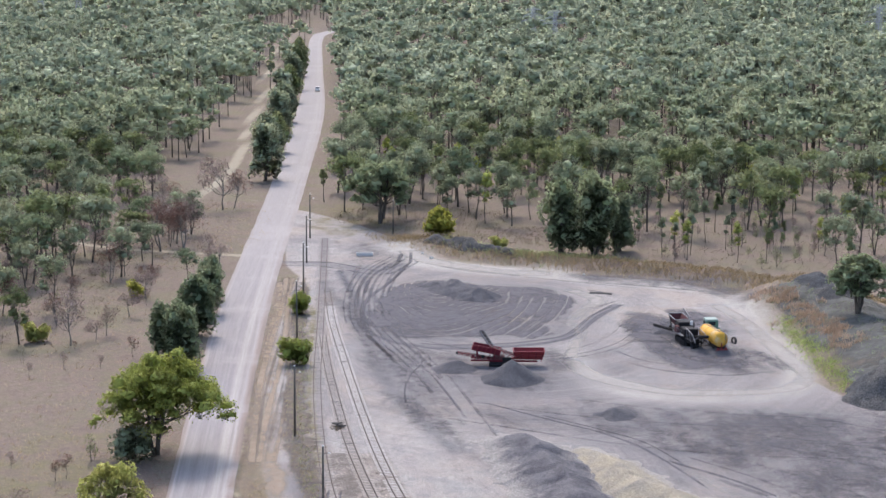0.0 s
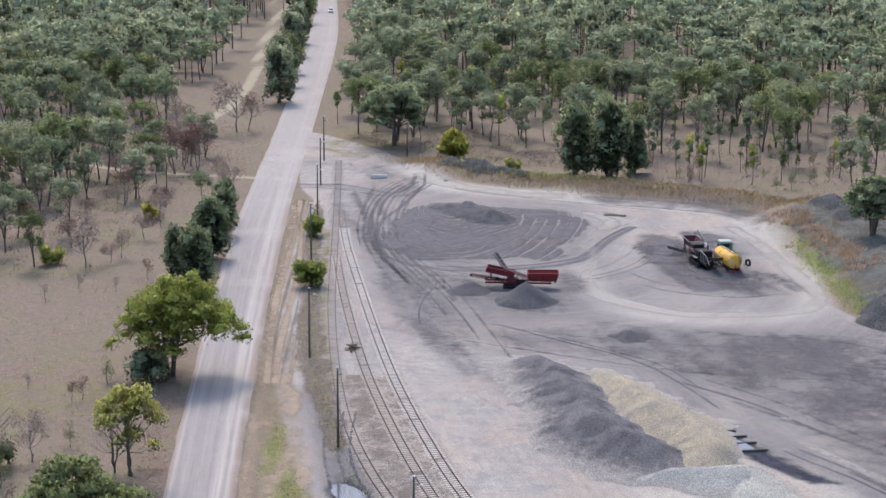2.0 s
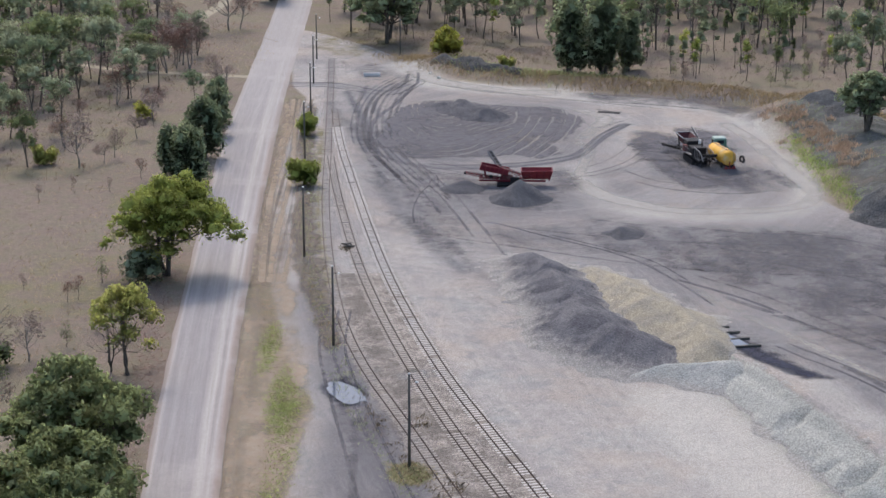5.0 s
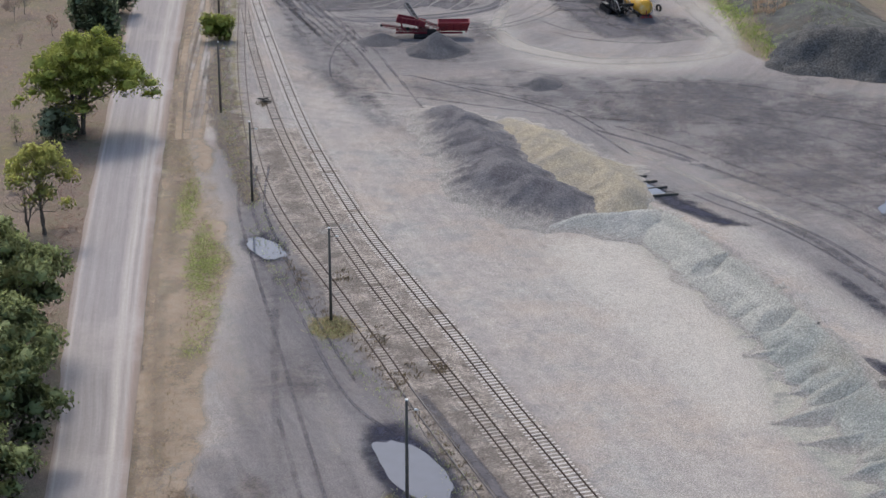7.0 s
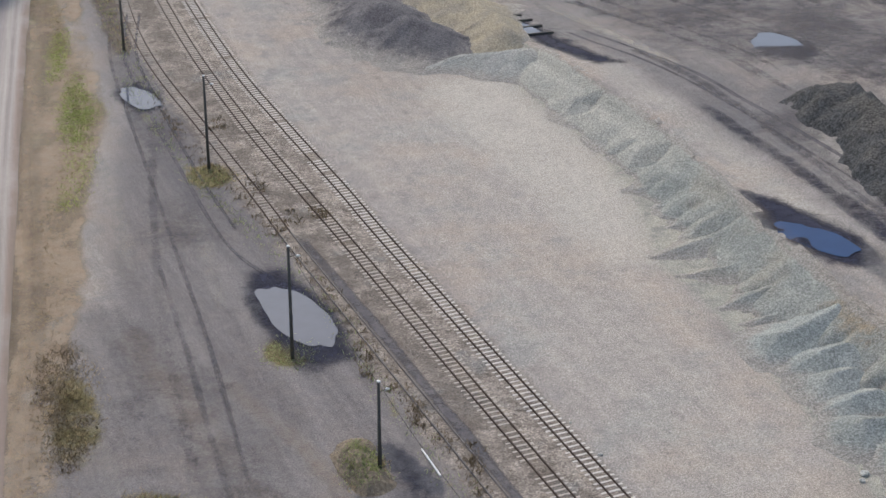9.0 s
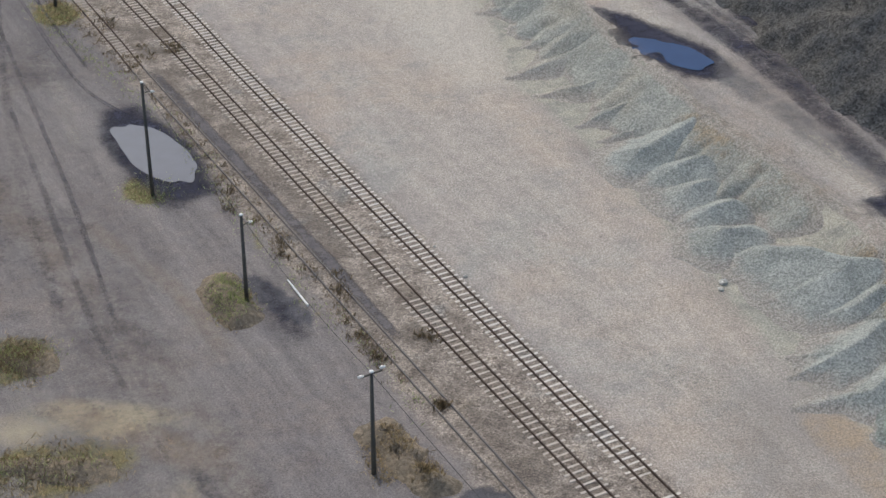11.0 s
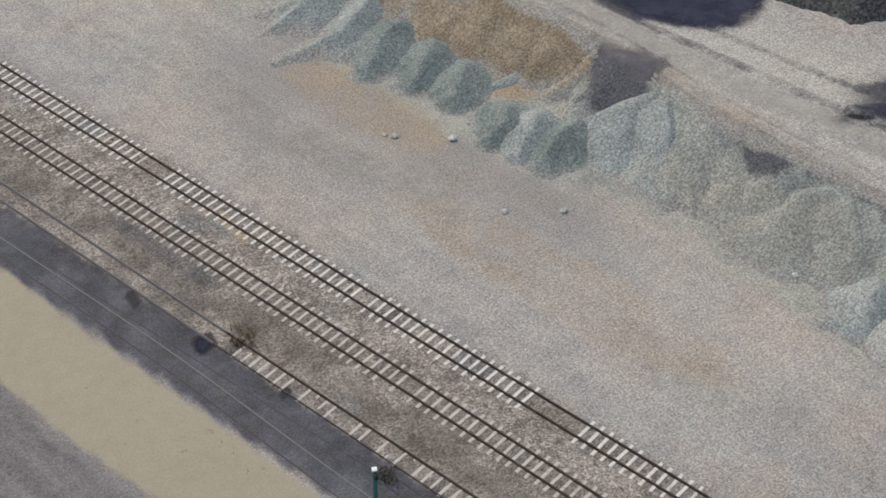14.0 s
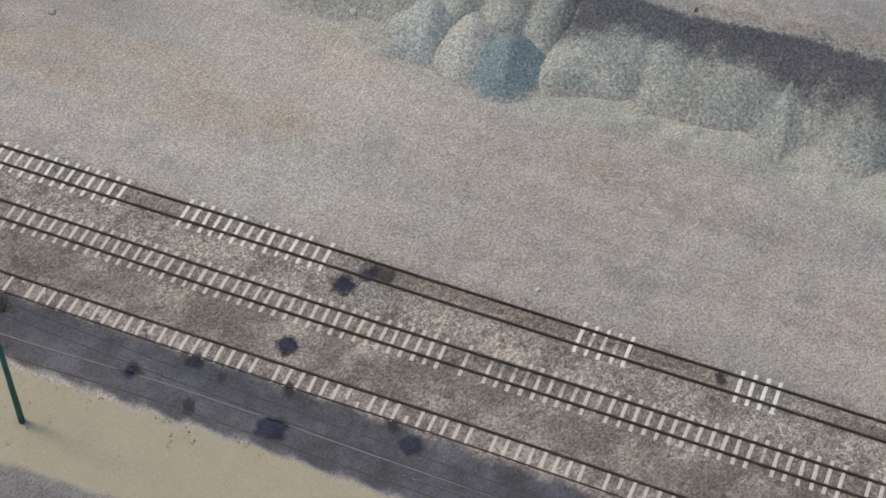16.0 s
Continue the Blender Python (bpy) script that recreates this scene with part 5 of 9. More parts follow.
heap("earth_mound", [(6.8, 114.6, 7.8, 110.6, 0.8)], EARTH, "low weedy mound of brown earth at a pole", "earth mound", slope=0.5, size=0.3, seed=43, rough=0.4)
heap("earth_mound", [(-10.4, 96.5, -4.0, 94.0, 0.6)], EARTH, "long low earth mound overgrown with dry weeds", "earth mound", slope=0.35, size=0.35, seed=44, rough=0.2)
heap("earth_mound", [(-9.5, 108.5, -7.4, 107.5, 0.6)], EARTH, "small low earth mound overgrown with weeds", "earth mound", slope=0.35, size=0.35, seed=45, rough=0.2)
heap("earth_mound", [(15.9, 94.2, 16.9, 92.0, 0.9), (17.2, 91.0, 18.5, 88.4, 0.8), (16.2, 91.4, 17.0, 90.4, 0.5)], EARTH, "heap of brown earth and dry weeds beside a light pole", "earth mound", slope=0.55, size=0.25, seed=41, rough=0.45)


# ---- light poles and wires ----
def light_pole(x, y, height, material, label, arms=1, turn=0.0):
    z = zed(x, y)
    ob = thing("light_pole", pose(x, y, z, 0, 0, turn), label, "light pole", "line of light poles beside the tracks")
    part("shaft", joined("shaft", material, tube([(0, 0, -0.2), (0, 0, height * 0.5), (0, 0, height)], [0.17, 0.145, 0.115], 10), smooth=True), ob)
    part("cap", joined("cap", LAMP_WHITE, box(-0.13, 0.13, -0.13, 0.13, height, height + 0.10, 0.03)), ob)
    if arms >= 2:
        small = material is GREEN_STEEL
        part("crossarm", joined("crossarm", material, beam((-0.3, 0, height - 0.12), (0.3, 0, height - 0.12), 0.08) if small else beam((-0.8, 0, height - 0.15), (0.8, 0, height - 0.15), 0.09)), ob)
        spots = [(-0.34, 0, height - 0.12)] if small else [(-0.8, 0, height - 0.1), (0.8, 0, height + 0.05)]
    else:
        part("bracket", joined("bracket", material, tube([(0, 0, height - 1.0), (0.35, 0, height - 0.85), (0.7, 0, height - 0.85)], 0.04, 6)), ob)
        spots = [(0.75, 0, height - 0.9)]
    for sx, sy, sz in spots:
        part("lamp", joined("lamp", BLACK_STEEL if material is GREEN_STEEL else LAMP_WHITE, tube([(sx - 0.18, sy, sz), (sx, sy, sz + 0.04), (sx + 0.22, sy, sz)], [0.06, 0.11, 0.06], 8), smooth=True), ob, "floodlight head")
    return (x, y, z + height)


POLES = [
    light_pole(-30.4, 400.3, 10.2, TIMBER, "tall dark timber light pole near the road junction"),
    light_pole(-29.0, 371.8, 10.2, TIMBER, "tall dark timber light pole at the end of the tracks"),
    light_pole(-27.3, 341.7, 10.0, TIMBER, "tall dark timber light pole beside the verge"),
    light_pole(-25.5, 304.1, 10.2, TIMBER, "tall dark timber light pole between two shrubs"),
    light_pole(-20.9, 244.8, 10.3, TIMBER, "tall dark timber light pole above the green shrub"),
    light_pole(-14.3, 207.0, 10.2, TIMBER, "tall dark timber light pole beside the tracks"),
    light_pole(-4.1, 170.0, 10.2, TIMBER, "slim grey light pole in a patch of weeds"),
    light_pole(2.8, 129.8, 10.35, TIMBER, "dark light pole standing at a puddle"),
    light_pole(8.6, 112.2, 7.6, TIMBER, "shorter grey pole on a weedy rise", turn=30),
    light_pole(14.4, 90.2, 8.2, TIMBER, "dark grey pole with a crossarm and twin floodlights", 2, 20),
    light_pole(26.9, 48.3, 9.7, GREEN_STEEL, "green steel pole on pale sand with a floodlight", 2, 70),
]
light_pole(-11.6, 406.3, 8.0, TIMBER, "lone pole with a white lamp at the forest's edge")


def wire(a, b, sag, label):
    pts = []
    for k in range(13):
        t = k / 12
        p = Vector(a).lerp(Vector(b), t)
        pts.append((p.x, p.y, p.z - 4 * sag * t * (1 - t)))
    ob = new("overhead_wire", joined("overhead_wire", WIRE, tube(pts, 0.022, 5)))
    tagged(ob, label, "overhead wire", "wires between the light poles")


for a_top, b_top in zip(POLES[7:-1], POLES[8:]):
    wire((a_top[0], a_top[1], a_top[2] - 0.1), (b_top[0], b_top[1], b_top[2] - 0.1), 0.5, "thin dark overhead wire sagging between poles")
for shift_m in (-0.35, 0.35):
    wire((26.9 + shift_m, 48.6, POLES[-1][2] - 0.1), (38.5 + shift_m, 8.0, POLES[-1][2] - 0.1), 0.6, "thin dark overhead wire running beside the wet strip")
light_pole(38.5, 8.0, 7.6, GREEN_STEEL, "green steel pole at the far end of the sand", 2, 70)



# ---- trees ----
def leaf_cards(rng, domes, count, size, droop=0.0, slim=0.5, low=-0.5, round_by=0.5, up=0.65, ruffle=0.5):
    """Small leaf sprays on uneven domes (x, y, z, r, rz): quads as a numpy array (n, 4, 3), a tint and a soft normal for each."""
    c = np.array(domes, float)
    w = c[:, 3] * c[:, 3]
    which = rng.choice(len(c), count, p=w / w.sum())
    d = rng.normal(size=(count, 3))
    d /= np.linalg.norm(d, axis=1)[:, None]
    flip = d[:, 2] < low
    d[flip, 2] *= -1
    waves = rng.normal(size=(len(c), 3, 3)) * np.array([2.2, 4.0, 6.5])[None, :, None]
    phase = rng.rand(len(c), 3) * 6.28
    lump = 1 + sum(a * np.sin((d * waves[which, k]).sum(1) + phase[which, k]) for k, a in enumerate((0.14, 0.12, 0.10)))
    r = lump * (0.74 + 0.36 * rng.rand(count) ** 0.8)
    pos = c[which, :3] + d * r[:, None] * np.stack([c[which, 3], c[which, 3], c[which, 4]], -1)
    n = d * 0.5 + rng.normal(size=(count, 3)) * 0.65 + np.array([0, -0.1, 0.3])
    n /= np.linalg.norm(n, axis=1)[:, None]
    a = np.cross(n, rng.normal(size=(count, 3)) + np.array([0, 0, 1.2 * droop]))
    a /= np.linalg.norm(a, axis=1)[:, None] + 1e-9
    b = np.cross(n, a)
    s = size * (0.6 + 0.8 * rng.rand(count))[:, None]
    l = s * slim * (0.8 + 0.5 * rng.rand(count))[:, None]
    bend = n * s * 0.2
    quads = np.stack([pos - b * s - bend, pos - a * l + bend * 0.4, pos + b * s - bend, pos + a * l + bend * 0.4], 1)
    quads[:, :, 2] -= droop * (rng.rand(count) ** 2)[:, None]
    mid_c = np.average(c[:, :3], axis=0, weights=w) - np.array([0, 0, 0.15 * np.ptp(c[:, 2])])
    out = pos - mid_c
    out /= np.linalg.norm(out, axis=1)[:, None] + 1e-6
    soft = round_by * d + 0.8 * round_by * out + ruffle * n + np.array([0, 0, up])
    soft /= np.linalg.norm(soft, axis=1)[:, None]
    return quads, 0.30 * rng.rand(len(c))[which] + 0.22 * rng.rand(count), soft


def round_box(cells):
    """A ball of quads, as directions (n, 4, 3)."""
    e = np.linspace(-1, 1, cells + 1)
    out = []
    for axis in range(3):
        for side in (-1, 1):
            for i in range(cells):
                for j in range(cells):
                    q = []
                    for u, v in ((e[i], e[j]), (e[i + 1], e[j]), (e[i + 1], e[j + 1]), (e[i], e[j + 1]))[::side]:
                        p = [0, 0, 0]
                        p[axis], p[(axis + 1) % 3], p[(axis + 2) % 3] = side, u, v
                        q.append(p)
                    out.append(q)
    d = np.array(out, float)
    return d / np.linalg.norm(d, axis=2)[..., None]


def leaf_cores(rng, domes, cells=2, size=0.7):
    """The thick shaded hearts of the domes: lumpy, flattened, uneven."""
    c = np.array(domes, float)
    base = round_box(cells)
    quads, normals = [], []
    for x, y, z, r, rz in c:
        lump = 1 + sum(rng.uniform(0.10, 0.2) * np.sin(base @ rng.normal(size=3) * f + rng.rand() * 6.28) for f in (1.6, 2.6, 4.0))
        p = base * lump[..., None] * size * np.array([r, r, rz])
        p[..., 2] = np.where(p[..., 2] < 0, p[..., 2] * 0.5, p[..., 2])
        n = base + np.array([0, 0, 0.2])
        quads.append(p + np.array([x, y, z]))
        normals.append(n / np.linalg.norm(n, axis=2)[..., None])
    shade = 0.25 * rng.rand(len(c))
    return np.concatenate(quads), np.repeat(shade, len(base)), np.concatenate(normals)


def foliage(rng, domes, count, size, cells=2, droop=0.0, core=0.7, slim=0.5, low=-0.5, round_by=0.5, up=0.65, ruffle=0.5):
    """Cores and sprays together: quads, tints, normals at every corner."""
    q, t, n = leaf_cards(rng, domes, count, size, droop, slim, low, round_by, up, ruffle)
    n = np.repeat(n[:, None], 4, 1)
    if core <= 0:
        return q, t, n
    q2, t2, n2 = leaf_cores(rng, domes, cells, core)
    return np.concatenate([q, q2]), np.concatenate([t, t2]), np.concatenate([n, n2])


def crown_mesh(name, quads, tints, material, normals=None):
    """Leaf sprays as one mesh; normals: the rounded shading of the crown, one for each corner."""
    n = len(quads)
    me = mesh_quads(name, quads.reshape(-1, 3), np.arange(4 * n).reshape(n, 4), material, normals is not None)
    paint(me, "tint", np.repeat(tints, 4))
    if normals is not None:
        me.normals_split_custom_set_from_vertices(normals.reshape(-1, 3))
    return me


def umbrella(rng, h, n, wide, low, top, r0, r1, shift=0.0):
    """Domes spread over a wide umbrella."""
    out = []
    for k in range(n):
        a, s = k * 2.4 + rng.rand() * 0.8, math.sqrt((k + 0.5) / n)
        reach = wide * s * rng.uniform(0.8, 1.08)
        z = low + (top - low) * math.sqrt(max(0.0, 1 - s * s)) * rng.uniform(0.7, 1.0)
        r = h * rng.uniform(r0, r1)
        out.append((reach * math.cos(a) + shift, reach * math.sin(a), z, r, r * rng.uniform(0.65, 0.9)))
    return out


def crown_clumps(rng, style, h):
    """Leafy domes (x, y, z, r, rz) of a crown for a tree h metres tall."""
    out = []
    if style == "gum":
        lean = rng.rand() * 6.283
        for k in range(rng.randint(5, 8)):
            a = k * 1.9 + rng.rand() * 0.9
            off, r = h * rng.uniform(0.06, 0.18), h * rng.uniform(0.10, 0.155)
            out.append((off * math.cos(a) + 0.04 * h * math.cos(lean), off * math.sin(a) + 0.04 * h * math.sin(lean), h * (0.90 - 1.4 * off / h + rng.uniform(-0.12, 0.05)), r, r * rng.uniform(0.7, 1.0)))
        for k in range(rng.randint(3, 6)):
            a, r = rng.rand() * 6.283, h * rng.uniform(0.06, 0.105)
            off = h * rng.uniform(0.10, 0.21)
            out.append((off * math.cos(a), off * math.sin(a), h * rng.uniform(0.36, 0.58), r, r * rng.uniform(0.8, 1.2)))
    elif style == "slim":
        for k in range(rng.randint(4, 7)):
            a, t = rng.rand() * 6.283, rng.rand()
            reach, r = h * 0.09 * rng.rand(), h * rng.uniform(0.055, 0.10)
            out.append((reach * math.cos(a), reach * math.sin(a), h * (0.45 + 0.48 * t), r, r * rng.uniform(0.9, 1.4)))
    elif style == "lean":
        out = umbrella(rng, h, 34, h * 0.47, h * 0.40, h * 0.90, 0.10, 0.15, 0.10 * h) + umbrella(rng, h, 16, h * 0.40, h * 0.30, h * 0.6, 0.085, 0.125, 0.05 * h)
        out += [(h * x, h * y, h * z, h * r, h * r * 0.8) for x, y, z, r in ((0.56, 0.0, 0.55, 0.10), (0.66, 0.03, 0.47, 0.085), (0.71, -0.02, 0.40, 0.06), (0.63, 0.05, 0.37, 0.055), (-0.42, 0.0, 0.40, 0.07), (-0.53, 0.02, 0.34, 0.055), (-0.58, 0.0, 0.30, 0.045), (0.2, 0.1, 0.95, 0.08), (0.0, -0.1, 0.95, 0.09))]
    elif style == "open":
        out = umbrella(rng, h, 18, h * 0.30, h * 0.46, h * 0.90, 0.07, 0.12)
        out += [(0.25 * h, 0.1 * h, 0.30 * h, 0.08 * h, 0.06 * h), (0.28 * h, -0.1 * h, 0.24 * h, 0.07 * h, 0.05 * h), (-0.22 * h, 0, 0.42 * h, 0.06 * h, 0.05 * h)]
    elif style == "broad":
        out = umbrella(rng, h, 34, h * 0.44, h * 0.34, h * 0.90, 0.085, 0.14)
        out += umbrella(rng, h, 12, h * 0.40, h * 0.26, h * 0.5, 0.07, 0.11)
    elif style == "dense":
        for k in range(15):
            a, t = k * 2.4 + rng.rand(), (k + 0.5) / 15
            reach, r = h * 0.24 * math.sqrt(rng.rand()) * math.sin(math.pi * (0.25 + 0.65 * t)), h * rng.uniform(0.10, 0.15)
            out.append((reach * math.cos(a), reach * math.sin(a), h * (0.16 + 0.72 * t), r, r * rng.uniform(1.0, 1.5)))
    elif style == "shrub":
        for k in range(11):
            a, t = rng.rand() * 6.283, rng.rand()
            reach, r = h * 0.36 * math.sqrt(rng.rand()), h * rng.uniform(0.18, 0.26)
            out.append((reach * math.cos(a), reach * math.sin(a), h * (0.18 + 0.5 * t), r, r * 0.9))
    elif style == "thin":
        for _ in range(8):
            a, t = rng.rand() * 6.283, rng.rand()
            reach, r = h * 0.2 * rng.rand(), h * rng.uniform(0.10, 0.18)
            out.append((reach * math.cos(a), reach * math.sin(a), h * (0.4 + 0.5 * t), r, r * 1.2))
    elif style == "bare":
        for _ in range(16):
            a, t = rng.rand() * 6.283, rng.rand()
            reach, r = h * 0.36 * math.sqrt(rng.rand()), h * rng.uniform(0.10, 0.15)
            out.append((reach * math.cos(a), reach * math.sin(a), h * (0.45 + 0.45 * t * (1 - (reach / h) ** 2)), r, r))
    return out


def trunk_pieces(rng, clumps, h, girth, sides=6, limbs=8, multi=1):
    """A leaning tapered trunk and limbs that rise into the domes."""
    pieces = []
    for s in range(multi):
        a0 = rng.rand() * 6.283
        base = Vector((0.25 * girth * 4 * math.cos(a0), 0.25 * girth * 4 * math.sin(a0), 0)) if multi > 1 else Vector((0, 0, 0))
        fork = Vector((rng.uniform(-0.05, 0.05) * h + base.x * 3, rng.uniform(-0.05, 0.05) * h + base.y * 3, h * rng.uniform(0.24, 0.36)))
        top = Vector((fork.x * 1.6, fork.y * 1.6, h * 0.8))
        pieces.append(tube([base - Vector((0, 0, 0.4)), base + Vector((0, 0, 0.5)), base.lerp(fork, 0.55) + Vector((rng.uniform(-0.2, 0.2), rng.uniform(-0.2, 0.2), 0)), fork, fork.lerp(top, 0.5), top], [girth * 1.5, girth * 1.1, girth * 0.95, girth * 0.8, girth * 0.5, girth * 0.15], sides))
        order = sorted(clumps, key=lambda c: -c[3])[:limbs * multi]
        for x, y, z, r, rz in order[s::multi]:
            start = fork.lerp(top, max(0.0, min(0.8, (z - fork.z) / max(0.1, top.z - fork.z) - 0.6)))
            end = Vector((x, y, z))
            mid = start.lerp(end, 0.5) + Vector((0, 0, -0.05 * h if z < h * 0.6 else -0.01 * h))
            pieces.append(tube([start, mid, end], [girth * 0.42, girth * 0.28, girth * 0.07], max(4, sides - 2), cap=False))
            for _ in range(2):
                tip = end + Vector(rng.uniform(-1, 1, 3) * np.array([r, r, rz]) * 0.9)
                pieces.append(tube([mid.lerp(end, rng.uniform(0.2, 0.9)), tip], [girth * 0.12, girth * 0.03], 3, cap=False))
    return pieces


CORE = {"thin": 0.0, "bare": 0.0, "open": 0.4, "slim": 0.7, "broad": 0.68, "lean": 0.6, "gum": 0.5, "dense": 0.6}


def tree_model(seed, style, h, leaves, size, count, girth, bark=None, limbs=8, multi=1, droop=0.0, slim=0.5):
    """The two meshes of a tree: trunk and crown."""
    rng = np.random.RandomState(seed)
    clumps = crown_clumps(rng, style, h)
    trunk = joined("trunk", bark or BARK, *trunk_pieces(rng, clumps, h, girth, 7, limbs, multi), smooth=True)
    quads, tints, soft = foliage(rng, clumps, count, size, 3 if style in ("lean", "broad") else 2, droop, CORE.get(style, 0.7), slim, -0.9 if style in ("thin", "bare", "dense", "shrub") else -0.45)
    return trunk, crown_mesh("crown", quads, tints, leaves, soft)


def place_tree(model, x, y, turn, scale, label, category="tree", group="", name="tree", lean=0.0):
    ob = thing(name, pose(x, y, zed(x, y) - 0.05, lean, 0, turn) @ Matrix.Diagonal((scale, scale, scale, 1)), label, category, group)
    part("trunk", model[0], ob)
    part("crown", model[1], ob)
    return ob


# large trees beside the road
place_tree(tree_model(101, "lean", 14.8, BRIGHT, 0.2, 19000, 0.3, limbs=12, multi=3, droop=0.7, slim=0.45), -39.3, 235.4, 0, 1.0, "spreading bright green gum leaning over the road")
place_tree(tree_model(102, "shrub", 6.6, GUM, 0.2, 2200, 0.12, droop=0.3), -41.6, 233.0, 0, 1.0, "grey-green bush under the spreading gum", "bush", name="bush")
place_tree(tree_model(103, "open", 13.0, BRIGHT, 0.2, 5200, 0.17, limbs=16, multi=2, droop=0.5, slim=0.45), -37.9, 196.5, 70, 0.95, "open bright green gum with bare lower twigs")
place_tree(tree_model(113, "bare", 8.0, DEAD_LEAF, 0.16, 900, 0.10, BARK, 14, 3, slim=0.1), -40.0, 197.5, 10, 1.0, "grey leafless scrub round a green gum", "bush", name="bush")
road_a = tree_model(104, "broad", 15.5, OLIVE, 0.22, 15000, 0.42, limbs=14, droop=0.6)
road_b = tree_model(105, "broad", 14.0, OLIVE, 0.22, 12000, 0.4, limbs=12, droop=0.6)
place_tree(road_a, -36.6, 162.0, 10, 1.0, "big dense olive-green gum beside the road")
place_tree(road_b, -35.0, 150.0, 70, 0.95, "dense olive-green gum crowding the road edge")
place_tree(road_b, -33.2, 138.5, 140, 1.0, "dense olive-green gum crowding the road edge")
place_tree(road_a, -33.4, 126.0, 200, 0.85, "olive-green gum on the roadside")
place_tree(road_b, -40.5, 142.0, 300, 1.0, "olive-green gum behind the roadside trees")
place_tree(tree_model(114, "bare", 9.0, DEAD_LEAF, 0.14, 500, 0.16, BARK, 12, 3, slim=0.08), -54.6, 199.5, 40, 1.0, "leafless dark tree with spreading bare limbs", "dead tree", name="dead_tree")
place_tree(tree_model(115, "shrub", 4.2, OLIVE, 0.2, 900, 0.08, droop=0.2), -54.0, 198.5, 0, 1.0, "grey-green scrub at the foot of a bare tree", "bush", name="bush")
dense_a = tree_model(107, "dense", 12.0, DEEP_GREEN, 0.3, 4200, 0.3, droop=0.8)
road_gum = tree_model(111, "dense", 16.5, OLIVE, 0.4, 3200, 0.4, droop=0.6)
dense_b = tree_model(108, "dense", 15.0, DEEP_GREEN, 0.34, 5200, 0.36, multi=3, droop=0.8)
for x, y, t, s in ((-42.6, 284.0, 0, 0.92), (-46.0, 287.5, 60, 0.84), (-43.0, 304.0, 90, 0.95), (-43.4, 322.0, 140, 0.80), (-44.6, 334.0, 200, 0.74)):
    place_tree(dense_a, x, y, t, s, "dense dark green roadside tree with a round crown", group="dark trees along the road")
place_tree(dense_b, 33.2, 383.0, 0, 1.2, "very dark dense tree behind the gravel yard")
place_tree(dense_b, 25.9, 386.0, 120, 1.1, "dark dense tree joined to a darker neighbour")
place_tree(dense_b, 39.0, 388.0, 200, 0.85, "dark tree at the edge of a dense clump")
place_tree(tree_model(109, "broad", 14.0, DEEP_GREEN, 0.3, 6500, 0.34, limbs=14, multi=4), 74.4, 311.3, 20, 0.8, "dark many-stemmed tree on the grassy bank")
# paler gum leaves on this far row stand for haze, put into the colour
dense_c = tree_model(112, "dense", 16.5, GUM, 0.4, 3200, 0.4, droop=0.6)
for x, y, t, s in ((-49.3, 487.0, 30, 1.2), (-52.0, 520.0, 80, 1.1), (-51.5, 545.0, 0, 0.95), (-55.0, 590.0, 10, 1.1), (-56.0, 625.0, 50, 1.0), (-60.0, 690.0, 0, 1.1), (-63.0, 740.0, 70, 1.1), (-66.0, 800.0, 0, 1.05), (-70.0, 860.0, 0, 1.0)):
    place_tree(dense_c if t else road_gum, x, y, t, s * 0.86, "dark green tree in the row beside the road", group="dark trees along the road")
place_tree(tree_model(110, "broad", 15.0, DEEP_GREEN, 0.34, 5200, 0.4, limbs=14, multi=2), -15.5, 421.0, 0, 1.1, "dark forked gum at the road junction")

# shrubs by the tracks and the yard
shrub_model = tree_model(120, "shrub", 4.6, BRIGHT, 0.18, 2800, 0.08)
deep_shrub = tree_model(121, "shrub", 4.6, BRIGHT, 0.17, 3000, 0.08)
place_tree(deep_shrub, -26.6, 323.3, 0, 0.98, "round bright green shrub below a light pole", "shrub", "shrubs on the verge", "shrub")
place_tree(deep_shrub, -24.3, 285.6, 80, 1.12, "round bright green shrub beside the tracks", "shrub", "shrubs on the verge", "shrub")
place_tree(tree_model(122, "shrub", 6.0, YELLOW_LEAF, 0.3, 1900, 0.1), -0.8, 405.0, 0, 1.3, "yellow-flowering bush at the forest's edge", "bush", name="bush")
place_tree(tree_model(123, "shrub", 4.4, YELLOW_LEAF, 0.3, 900, 0.1), -58.8, 336.0, 0, 0.9, "yellow-green bush on bare ground", "bush", name="bush")
place_tree(shrub_model, -70.0, 299.0, 0, 0.9, "bright green bush among thin trees", "bush", name="bush")
place_tree(shrub_model, 12.5, 388.0, 0, 0.8, "bright green bush on the rubble bank", "bush", name="bush")

# models for the bush
gums = [tree_model(200 + k, "gum", 15.0, (GUM, OLIVE, GUM, GUM, DEEP_GREEN, GUM, OLIVE, DEEP_GREEN)[k], 0.25, 1250, 0.17, BARK, 8, 1 + k % 2, 0.5) for k in range(8)]
slims = [tree_model(220 + k, "slim", 13.0, (GUM, OLIVE, DEEP_GREEN, BRIGHT)[k], 0.24, 560, 0.13, BARK, 5, 1, 0.3) for k in range(4)]
deads = [tree_model(230 + k, "bare", 9.0, (DEAD_LEAF, RED_LEAF, DEAD_LEAF)[k], 0.22, 1000, 0.13, PALE_BARK, 14, 1 + k % 2, 0.0, 0.24) for k in range(3)]
saplings = [tree_model(240 + k, "thin", 4.0, (RED_LEAF, DEAD_LEAF, OLIVE)[k], 0.15, 260, 0.045, BARK, 6, 1, 0.0, 0.3) for k in range(3)]

